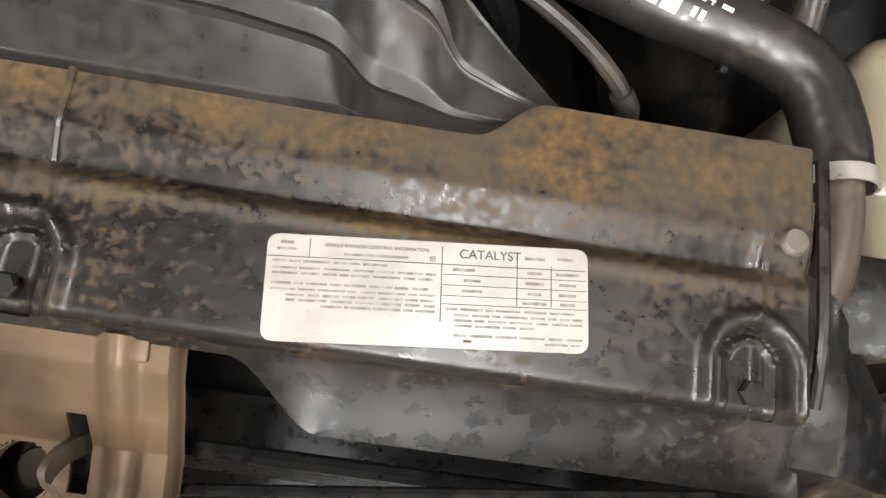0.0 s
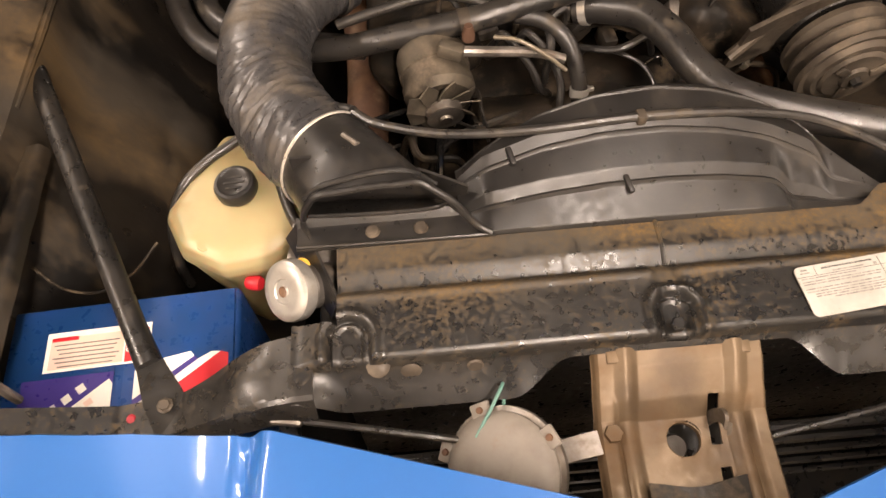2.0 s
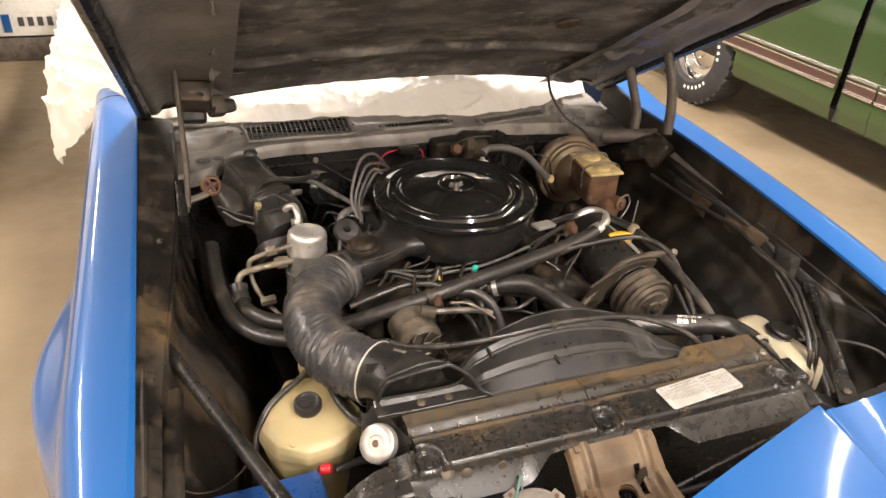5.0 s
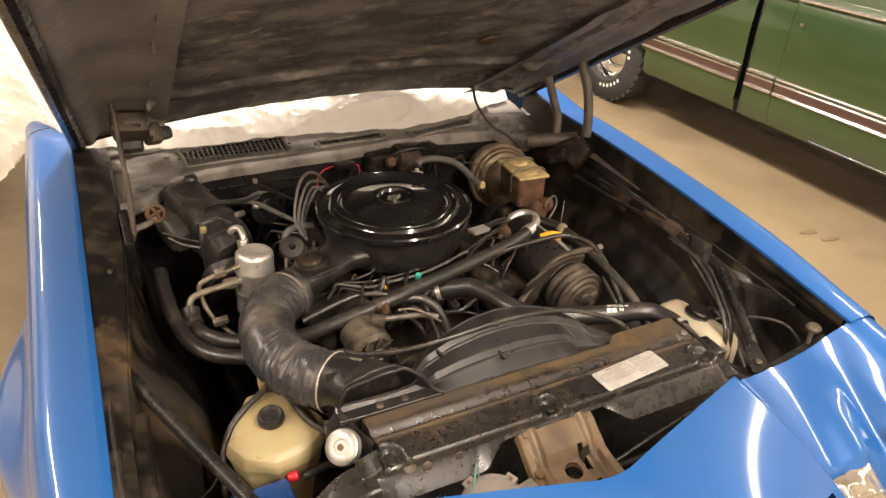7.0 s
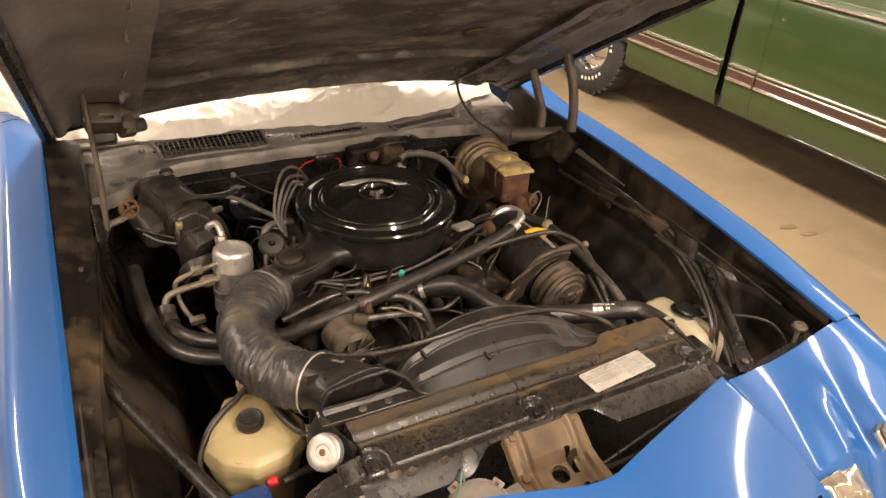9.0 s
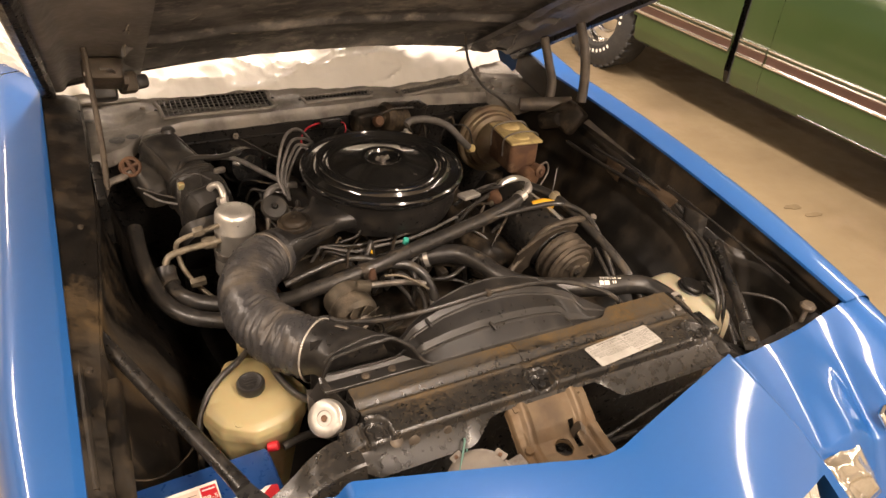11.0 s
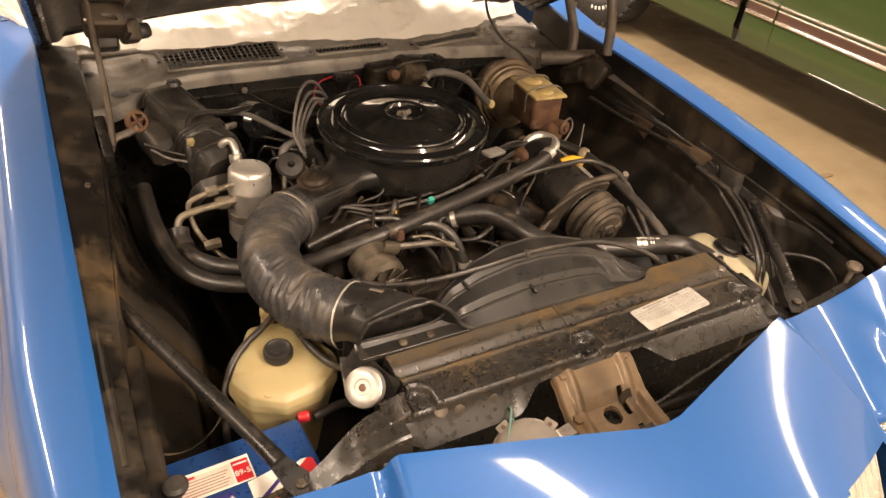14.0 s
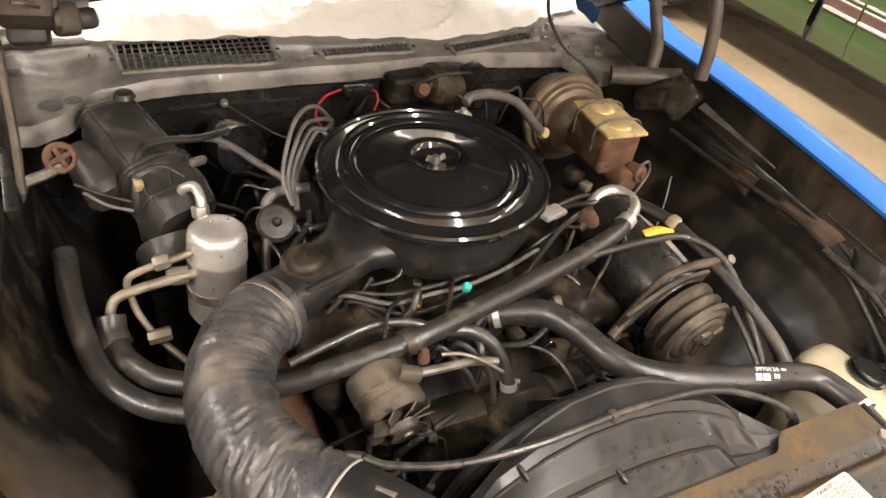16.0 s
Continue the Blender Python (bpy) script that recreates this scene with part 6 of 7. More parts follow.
part("case", sheet(B(), lambda u, v: case_point(CASE, u, v), 60, 48), CASEM, heater)
LOW = (((-0.41, 0.8, 0.66), 0.0, 0.0), ((-0.4, 0.8, 0.66), 0.065, 0.1), ((-0.395, 0.77, 0.64), 0.06, 0.095), ((-0.405, 0.765, 0.638), 0.0, 0.0))
part("front_case", sheet(B(), lambda u, v: case_point(LOW, u, v), 24, 40), CASEM, heater)
LOBE = (((-0.521, 0.93, 0.79), 0.0, 0.0), ((-0.52, 0.928, 0.79), 0.022, 0.03), ((-0.505, 0.89, 0.78), 0.028, 0.034), ((-0.488, 0.85, 0.765), 0.028, 0.034), ((-0.482, 0.835, 0.76), 0.02, 0.025), ((-0.481, 0.833, 0.76), 0.0, 0.0))
part("left_case", sheet(B(), lambda u, v: case_point(LOBE, u, v), 36, 36), CASEM, heater)
for u, r in ((0.2, 0.003), (0.47, 0.0045), (0.56, 0.0045), (0.78, 0.0035)):
    part("case_rib", tube(B(), [case_point(CASE, u, v) for v in np.linspace(0.0, 0.5, 13)], r, 8, 3), CASEM, heater)
for v in (0.13, 0.37):
    part("case_seam", tube(B(), [case_point(CASE, u, v) for u in np.linspace(0.15, 0.88, 16)], 0.0032, 8, 3), CASEM, heater)
for u0, u1, v0, v1 in ((0.58, 0.76, 0.16, 0.3), (0.6, 0.78, 0.34, 0.22)):
    part("case_fold", tube(B(), [case_point(CASE, u0 + (u1 - u0) * k / 4, v0 + (v1 - v0) * k / 4) for k in range(5)], 0.0028, 8, 3), CASEM, heater)
part("top_lug", lathe(B(), ((0, 0.01), (0.014, 0.008), (0.018, 0.0)), 18, pose(-0.435, 0.975, 0.862)), PLASTIC, heater)
part("harness", tube(B(), ((-0.445, 0.8, 0.7), (-0.447, 0.79, 0.75), (-0.446, 0.8, 0.8), (-0.43, 0.845, 0.835), (-0.395, 0.87, 0.835), (-0.34, 0.89, 0.82), (-0.28, 0.92, 0.81)), 0.0065, 10), RUBBER, heater)
part("connector", block(B(), (0.014, 0.012, 0.018), pose(-0.442, 0.79, 0.81, 20, 0, 10), 0.003), CREAM, heater)
part("wire", tube(B(), ((-0.52, 0.82, 0.79), (-0.49, 0.8, 0.775), (-0.455, 0.79, 0.765)), 0.0028, 8), GREYWIRE, heater)
part("wire", tube(B(), ((-0.53, 0.83, 0.8), (-0.495, 0.81, 0.79), (-0.455, 0.8, 0.775)), 0.0025, 8), RUBBER, heater)
part("clip", block(B(), (0.03, 0.012, 0.014), pose(-0.348, 0.83, 0.815, 0, 10, 30), 0.004), STEEL, heater)
seal = thing("grommet_cap", (-0.54, 0.79, 0.85), "tan round cap with a cross on a stalk", "cap")
GC = Matrix.Translation((-0.538, 0.8, 0.868)) @ Vector((0.1, -0.75, 0.4)).to_track_quat("Z", "Y").to_matrix().to_4x4() @ Matrix.Scale(0.76, 4)
part("rim", lathe(B(), ((0.02, 0.004), (0.026, 0.005), (0.03, 0.0), (0.029, -0.02), (0.02, -0.022), (0, -0.02)), 32, GC), RUST, seal)
for a in (20, 110):
    part("cross_bar", block(B(), (0.045, 0.009, 0.006), GC @ Matrix.Rotation(radians(a), 4, "Z"), 0.002), RUST, seal)
part("stalk", tube(B(), ((-0.54, 0.8, 0.855), (-0.56, 0.79, 0.85), (-0.588, 0.78, 0.845), (-0.6, 0.78, 0.82)), 0.008, 10), STEEL, seal)
vac = thing("vacuum_can", (-0.256, 0.7, 0.74), "small dusty vacuum canister", "vacuum can")
part("can", lathe(B(), ((0, 0.012), (0.012, 0.012), (0.026, 0.01), (0.031, 0.004), (0.031, -0.02), (0.027, -0.03)), 30, Matrix.Translation((-0.256, 0.7, 0.768)) @ pose(0, 0, 0, 40, -5, 0)), CASEM, vac)
part("stem", lathe(B(), ((0, 0.02), (0.005, 0.02), (0.008, 0.012)), 12, Matrix.Translation((-0.256, 0.7, 0.768)) @ pose(0, 0, 0, 40, -5, 0)), BLACK, vac)
part("bracket", tube(B(), ((-0.275, 0.685, 0.755), (-0.28, 0.67, 0.71), (-0.275, 0.66, 0.67)), 0.007, 8), STEEL, vac)
blower = thing("blower_motor", (-0.27, 0.95, 0.72), "dark round blower motor at the bulkhead", "blower motor")
part("can", lathe(B(), ((0, 0.04), (0.03, 0.038), (0.045, 0.025), (0.05, 0.0), (0.05, -0.05)), 32, Matrix.Translation((-0.265, 0.93, 0.765)) @ pose(0, 0, 0, 70, 0, 10)), GLOSS, blower)

# ---- brake booster ----
booster = thing("brake_booster", (0.44, 0.95, 0.65), "rust-tinted round brake booster", "brake booster")
BO = Matrix.Translation((0.462, 0.955, 0.735)) @ Vector((-0.05, -0.96, 0.1)).to_track_quat("Z", "Y").to_matrix().to_4x4() @ Matrix.Scale(0.92, 4)
BOOST = material("yellowed_zinc", (0.17, 0.128, 0.078), 0.52, 0.4, second=(0.085, 0.056, 0.037), scale=12, bump=0.2, dust=(0.16, 0.11, 0.075), dust_scale=16, dust_at=(0.52, 0.75))
part("shell", lathe(B(), ((0, 0.07), (0.03, 0.07), (0.045, 0.055), (0.062, 0.05), (0.07, 0.052), (0.073, 0.044), (0.086, 0.038), (0.09, 0.028), (0.095, 0.026), (0.098, 0.014), (0.108, 0.012), (0.112, 0.006), (0.11, 0.0), (0.108, -0.012), (0.1, -0.02), (0.09, -0.06), (0, -0.065)), 56, BO), BOOST, booster)
master = thing("master_cylinder", (0.44, 0.8, 0.7), "rusty cast-iron brake master cylinder with a zinc lid", "master cylinder")
MM = Matrix.Translation((0.438, 0.785, 0.782)) @ Euler((0, 0, radians(-4))).to_matrix().to_4x4()
part("reservoir", block(B(), (0.084, 0.13, 0.088), MM, 0.012, 3), RUST, master)
lid = part("lid", block(B(), (0.094, 0.142, 0.008), MM @ Matrix.Translation((0, 0, 0.048)), 0.003), YZINC, master, "yellowish zinc lid")
part("lid_rib", lathe(B(), ((0, 0.01), (0.018, 0.009), (0.026, 0.004), (0.028, 0.0)), 24, MM @ Matrix.Translation((0, 0.033, 0.05))), YZINC, lid)
part("lid_rib", lathe(B(), ((0, 0.006), (0.018, 0.006), (0.024, 0.003), (0.026, 0.0)), 24, MM @ Matrix.Translation((0, -0.033, 0.05))), YZINC, lid)
for k in (-1, 1):
    part("bail_wire", tube(B(), [MM @ Vector(p) for p in ((-0.052, 0.035 * k, 0.0), (-0.05, 0.035 * k, 0.052), (0.0, 0.035 * k, 0.066), (0.05, 0.035 * k, 0.052), (0.052, 0.03 * k, -0.02))], 0.0022, 8), STEEL, lid)
part("bore", lathe(B(), ((0, 0.1), (0.022, 0.1), (0.026, 0.09), (0.026, -0.09), (0, -0.09)), 28, Matrix.Translation((0.445, 0.785, 0.735)) @ pose(0, 0, 0, 90)), RUST, master)
part("end_plug", lathe(B(), ((0, 0.014), (0.008, 0.014), (0.009, 0.008), (0.018, 0.006), (0.018, -0.02)), 20, Matrix.Translation((0.468, 0.69, 0.755)) @ pose(0, 0, 0, 80, 0, 12)), RUST, master)
part("brake_pipe", tube(B(), ((0.475, 0.7, 0.765), (0.5, 0.705, 0.768), (0.505, 0.7, 0.74), (0.47, 0.69, 0.69)), 0.0028, 8), STEEL, master)
part("valve", block(B(), (0.045, 0.035, 0.045), pose(0.385, 0.78, 0.7, 0, 0, 20), 0.008, 2), IRON, master)
part("brass_block", block(B(), (0.022, 0.02, 0.018), pose(0.375, 0.725, 0.715, 0, 0, 20), 0.003), BRASS, master)

# ---- bottles ----
bottle = thing("coolant_bottle", (-0.43, 0.24, 0.5), "yellowed cream plastic coolant bottle with a black cap", "bottle")


BOTTLE = ((-0.46, 0.318), (-0.385, 0.308), (-0.337, 0.2), (-0.352, 0.158), (-0.39, 0.128), (-0.45, 0.12), (-0.5, 0.148), (-0.523, 0.198))


def bottle_point(u, v):
    """u round the many-sided plan, v from the base up over the shoulder to the middle of the top."""
    a = -2 * math.pi * u
    c = Vector((-0.433, 0.205))
    ring = [Vector(p) - c for p in BOTTLE]
    best = 0.0
    for q in (-0.05, 0.0, 0.05):
        d = Vector((math.cos(a + q), math.sin(a + q)))
        for p0, p1 in zip(ring, ring[1:] + ring[:1]):
            e = p1 - p0
            den = d.x * e.y - d.y * e.x
            if abs(den) < 1e-9:
                continue
            r, k = (p0.x * e.y - p0.y * e.x) / den, (p0.x * d.y - p0.y * d.x) / den
            if r > 0 and -1e-6 <= k <= 1.000001:
                best += r / 3
                break
    rows = (0, 0.03, 0.08, 0.35, 0.55, 0.66, 0.72, 0.78, 0.86, 1.0)
    size = float(np.interp(v, rows, (0.0, 0.56, 0.6, 0.76, 0.93, 1.0, 0.985, 0.93, 0.8, 0.0)))
    z = float(np.interp(v, rows, (0.48, 0.48, 0.485, 0.58, 0.652, 0.672, 0.685, 0.695, 0.7, 0.704)))
    p = c + size * best * Vector((math.cos(a), math.sin(a)))
    z -= 0.006 * step(0.16 - p.y, 0.0, 0.07) * step(v, 0.5, 0.8)
    return (p.x, p.y, z)


mesh_object("body", sheet(B(), bottle_point, 120, 60), CREAM, bottle, smooth_angle=80)
part("moulded_boss", lathe(B(), ((0, 0.006), (0.009, 0.005), (0.012, 0.0), (0.012, -0.01)), 18, pose(-0.468, 0.152, 0.694, 10)), CREAM, bottle)
part("base", lathe(B(), ((0, 0.0), (0.045, 0.0), (0.05, 0.01)), 32, pose(-0.43, 0.235, 0.478)), CREAM, bottle)
cap = part("cap", lathe(B(), ((0, 0.013), (0.016, 0.013), (0.019, 0.015), (0.0225, 0.014), (0.0245, 0.01), (0.0245, 0.0), (0.021, -0.006)), 40, pose(-0.433, 0.216, 0.709, 4, -3)), PLASTIC, bottle)
for k in range(3):
    part("cap_print", block(B(), (0.024 - 0.006 * abs(k - 1), 0.0022, 0.0008), pose(-0.433, 0.216, 0.709, 4, -3) @ Matrix.Translation((0, 0.007 - 0.007 * k, 0.0134))), RUBBER, cap)
part("nipple", lathe(B(), ((0, 0.03), (0.01, 0.029), (0.0145, 0.022), (0.0145, 0.006), (0.012, 0.0), (0.012, -0.02)), 20, pose(-0.417, 0.335, 0.69, 15)), YZINC, bottle, "yellowed nipple")
part("overflow_hose", tube(B(), ((-0.417, 0.333, 0.717), (-0.4, 0.3, 0.724), (-0.39, 0.27, 0.715), (-0.383, 0.22, 0.712), (-0.37, 0.175, 0.712), (-0.355, 0.14, 0.72), (-0.345, 0.105, 0.745), (-0.344, 0.075, 0.763)), 0.0065, 12), RUBBER, bottle)
part("vent_hose", tube(B(), ((-0.412, 0.308, 0.716), (-0.44, 0.285, 0.711), (-0.475, 0.262, 0.705), (-0.505, 0.238, 0.69), (-0.526, 0.21, 0.655), (-0.534, 0.19, 0.6), (-0.535, 0.185, 0.55)), 0.006, 12), RUBBER, bottle)

washer = thing("washer_bottle", (0.53, 0.16, 0.5), "milky white washer bottle behind the radiator", "bottle")
part("body", block(B(), (0.1, 0.2, 0.24), pose(0.535, 0.155, 0.585, 0, 0, 8), 0.035, 4), MILKY, washer)
part("cap", lathe(B(), ((0, 0.009), (0.024, 0.008), (0.027, 0.005), (0.027, 0.0), (0.024, -0.004)), 32, pose(0.55, 0.165, 0.709, 5, 10)), PLASTIC, washer)
part("cap_ring", lathe(B(), ((0.024, 0.0), (0.031, 0.002), (0.033, -0.001), (0.029, -0.004)), 32, pose(0.55, 0.165, 0.706, 5, 10)), PLASTIC, washer)
part("washer_hose", tube(B(), ((0.578, 0.17, 0.71), (0.6, 0.16, 0.7), (0.6, 0.1, 0.67), (0.585, 0.03, 0.62), (0.57, 0.0, 0.57)), 0.0055, 10), RUBBER, washer)

# ---- battery ----
battery = thing("battery", (-0.555, 0.03, 0.48), "dark blue car battery with red and white stickers", "battery")
BT = Matrix.Translation((-0.556, 0.018, 0.0)) @ Matrix.Rotation(radians(2.5), 4, "Z")
part("case", block(B(), (0.252, 0.178, 0.2), BT @ Matrix.Translation((0, 0, 0.566)), 0.007, 3), NAVY, battery)
part("front_ledge", block(B(), (0.246, 0.02, 0.012), BT @ Matrix.Translation((0, -0.092, 0.64)), 0.004), NAVY, battery)
part("lid_step", block(B(), (0.242, 0.168, 0.006), BT @ Matrix.Translation((0, 0, 0.6675)), 0.002), NAVY, battery)
part("lid_groove", block(B(), (0.012, 0.105, 0.003), BT @ Matrix.Translation((0.0, -0.034, 0.6692)), 0.001), NAVY, battery)
TOP = BT @ Matrix.Translation((0.018, 0, 0.6712))


def sticker(name, x, y, w, h, mat, lift=0.0, parent=None, turn=0.0):
    return part(name, block(B(), (w, h, 0.0006), TOP @ Matrix.Translation((x, y, lift)) @ Matrix.Rotation(turn, 4, "Z")), mat, parent or battery)


info = sticker("info_sticker", -0.042, 0.03, 0.112, 0.046, WHITE)
sticker("text_field", -0.054, 0.028, 0.078, 0.036, PEACH, 0.0006, info)
sticker("red_field", -0.0005, 0.028, 0.024, 0.038, RED, 0.0006, info)
lettering("89-5", 0.0125, TOP @ Matrix.Translation((-0.0005, 0.024, 0.0012)), WHITE, info, deep=0.0003)
sticker("white_line", -0.0005, 0.0405, 0.02, 0.0025, WHITE, 0.0012, info)
sticker("red_line", -0.078, 0.044, 0.028, 0.004, RED, 0.0012, info)
for k in range(6):
    sticker("text_line", -0.054, 0.037 - 0.005 * k, 0.07 - 0.006 * (k % 3), 0.0013, PALEINK, 0.0012, info)
for name, pts, mat, lift in (("violet_sticker", ((-0.118, -0.0), (-0.022, 0.0), (-0.022, -0.075), (-0.118, -0.075)), PURPLE, 0.0),
                             ("white_wedge", ((-0.11, -0.07), (-0.026, -0.008), (-0.022, -0.014), (-0.022, -0.05), (-0.05, -0.075), (-0.105, -0.075)), WHITE, 0.0006),
                             ("white_stripe", ((-0.045, -0.075), (-0.022, -0.058), (-0.022, -0.066), (-0.034, -0.075)), WHITE, 0.0006),
                             ("white_panel", ((0.0, 0.004), (0.058, 0.012), (0.062, 0.006), (0.0, -0.035)), WHITE, 0.0),
                             ("violet_stripe", ((0.0, -0.035), (0.062, 0.006), (0.066, 0.002), (0.0, -0.043)), PURPLE, 0.0003),
                             ("white_band", ((0.0, -0.043), (0.066, 0.002), (0.08, 0.009), (0.09, 0.008), (0.0, -0.054)), WHITE, 0.0),
                             ("red_panel", ((0.0, -0.054), (0.09, 0.008), (0.098, 0.005), (0.098, -0.03), (0.09, -0.038), (0.05, -0.046), (0.0, -0.075)), RED, 0.0)):
    part(name, plate(B(), pts, TOP @ Matrix.Translation((0, 0, 0.0004 + lift)), 0.0005), mat, battery)
for k in range(5):
    sticker("mark_bar", -0.108 + 0.0135 * k, -0.055 + 0.0098 * k, 0.009, 0.009 if k else 0.014, WHITE, 0.0014, None, 0.62)
for row, (x, y) in enumerate(((-0.082, -0.059), (-0.073, -0.071))):
    for k in range(4 - row):
        sticker("mark_bar", x + 0.0125 * k, y + 0.009 * k, 0.0085, 0.0065, PEACH, 0.0014, None, 0.62)
red_cap = part("terminal_cap", lathe(B(), ((0, 0.022), (0.009, 0.022), (0.011, 0.019), (0.011, 0.004), (0.01, 0.0)), 20, Matrix.Translation((-0.43, 0.124, 0.65)) @ pose(0, 0, 0, 20, 75, 0) @ Matrix.Scale(0.8, 4)), RED, battery)
part("battery_cable", tube(B(), ((-0.405, 0.122, 0.642), (-0.37, 0.128, 0.645), (-0.34, 0.135, 0.635), (-0.3, 0.14, 0.6)), 0.0075, 12), RUBBER, red_cap)
part("tray", block(B(), (0.3, 0.22, 0.02), BT @ Matrix.Translation((0, 0, 0.456)), 0.004), BLACK, battery)

# ---- radiator cap ----
RC = Matrix.Translation((-0.3545, 0.041, 0.772)) @ Vector((-0.6, -0.45, 0.66)).to_track_quat("Z", "Y").to_matrix().to_4x4()
cap_disc = part("radiator_cap", lathe(B(), ((0, 0.0085), (0.005, 0.0085), (0.006, 0.0065), (0.0115, 0.0065), (0.0125, 0.008), (0.019, 0.0085), (0.026, 0.0075), (0.0295, 0.0045), (0.0305, 0.0), (0.0305, -0.008), (0.028, -0.01)), 48, RC), CAPM, support, "silvery radiator cap tilted on its neck")
part("rivet", lathe(B(), ((0, 0.0105), (0.004, 0.01), (0.0055, 0.0085)), 16, RC), RUST, cap_disc)
part("neck", lathe(B(), ((0.026, -0.008), (0.027, -0.014), (0.022, -0.016), (0.022, -0.06)), 28, RC), STEEL, cap_disc)
part("overflow_clip", tube(B(), ((-0.3445, 0.073, 0.762), (-0.344, 0.069, 0.768)), 0.0085, 14), YELLOW, cap_disc, "yellow hose clip")
part("shield", plate(B(), ((-0.03, -0.03), (0.03, -0.03), (0.04, 0.03), (-0.02, 0.035)), Matrix.Translation((-0.34, 0.1, 0.735)) @ pose(0, 0, 0, 20, 10, 0), 0.002), STEEL, cap_disc)

# ---- braces, hinges, bumpers ----
def brace(name, foot, top, label):
    t = thing(name, foot, label, "brace", "bay braces")
    f, e = Vector(foot), Vector(top)
    d = (e - f).normalized()
    part("tube", tube(B(), (f + 0.045 * d + Vector((0, 0, 0.006)), f + 0.1 * d + Vector((0, 0, 0.008)), f.lerp(e, 0.6) + Vector((0, 0, 0.004)), e), (0.0135, 0.0122, 0.0122, 0.0122), 16), BLACK, t)
    side = d.cross(Vector((0, 0, 1))).normalized()
    flat = Matrix((side, d, side.cross(d))).transposed().to_4x4()
    foot_plate = part("foot_plate", plate(B(), ((-0.018, -0.028), (0.018, -0.028), (0.019, 0.01), (0.01, 0.065), (-0.01, 0.065), (-0.019, 0.01)), Matrix.Translation(f + Vector((0, 0, 0.006))) @ flat, 0.004), BLACK, t)
    part("bolt", lathe(B(), ((0, 0.004), (0.005, 0.004), (0.006, 0.002), (0.008, 0.001), (0.008, 0)), 8, Matrix.Translation(f + Vector((0, 0, 0.008)))), COMPM, foot_plate)
    part("top_lug", block(B(), (0.03, 0.04, 0.006), Matrix.Translation(e) @ flat, 0.002), BLACK, t)
    return t


brace("fender_brace", (-0.48, -0.045, 0.716), (-0.665, 0.375, 0.79), "black steel tube brace from the support to the fender")
brace("fender_brace", (0.503, -0.045, 0.729), (0.652, 0.215, 0.768), "dusty black tube brace behind the blue nose panel")
for x, y, z, mat in ((0.645, -0.045, 0.777, COMPM), (-0.632, -0.02, 0.768, PLASTIC)):
    t = thing("hood_bumper", (x, y, z - 0.01), "round bonnet rest on a threaded stud", "bumper")
    part("head", lathe(B(), ((0, 0.012), (0.012, 0.011), (0.016, 0.006), (0.015, 0.0), (0, 0)), 20, pose(x, y, z)), mat, t)
    part("stud", lathe(B(), ((0.005, 0.0), (0.005, -0.06)), 10, pose(x, y, z)), STEEL, t)
t = thing("red_plug", (-0.52, -0.06, 0.715), "small red plastic plug", "plug")
part("plug", lathe(B(), ((0, 0.002), (0.0035, 0.002), (0.005, 0.0)), 14, pose(-0.515, -0.052, 0.7135, 20)), REDW, t)

hinge = part("hinge", tube(B(), ((-0.592, 0.765, 0.84), (-0.585, 0.8, 0.92), (-0.583, 0.85, 1.01), (-0.583, 0.9, 1.1)), 0.0062, 10), COMPM, hood, "grimy steel hinge arm")
part("base_plate", block(B(), (0.02, 0.12, 0.14), pose(-0.605, 0.8, 0.79, 15), 0.004), BLACK, hinge)
hinge = part("hinge", tube(B(), ((0.64, 0.78, 0.9), (0.645, 0.79, 0.96), (0.645, 0.81, 1.03), (0.64, 0.845, 1.1)), 0.0135, 12), HINGEM, hood, "grimy steel hinge arm")
part("rear_arm", tube(B(), ((0.62, 0.9, 0.86), (0.63, 0.915, 0.91), (0.622, 0.94, 0.97), (0.61, 0.96, 1.03)), 0.013, 12), HINGEM, hinge)
part("spring_tube", lathe(B(), ((0.014, -0.075), (0.02, -0.075), (0.02, 0.075), (0.014, 0.075), (0.014, -0.06), (0.0, -0.06)), 28, Matrix.Translation((0.605, 0.895, 0.852)) @ Vector((0.85, -0.45, 0.1)).to_track_quat("Z", "Y").to_matrix().to_4x4()), HINGEM, hinge)
part("base_plate", block(B(), (0.05, 0.07, 0.08), pose(0.645, 0.82, 0.835, 25, 20, 30), 0.012, 3), IRON, hinge)
part("pivot_lug", lathe(B(), ((0, 0.03), (0.018, 0.03), (0.024, 0.02), (0.024, -0.03)), 20, Matrix.Translation((0.6, 0.85, 0.82)) @ pose(0, 0, 0, 60, 30, 0)), IRON, hinge)
part("link", tube(B(), ((0.6, 0.87, 0.83), (0.625, 0.84, 0.86), (0.655, 0.81, 0.87)), 0.012, 10), IRON, hinge)
part("side_plate", sheet(B(), lambda u, v: (0.66 + 0.015 * v * (1 - 0.85 * u), 0.775 - 0.225 * u, 0.836 - 0.006 * u + 0.01 * v * (1 - 0.85 * u)), 16, 4, thick=0.003), HINGEM, hinge)
pad_mount = thing("pressed_bracket", (-0.55, 0.95, 1.08), "dusty pressed bracket under the bonnet", "bracket")
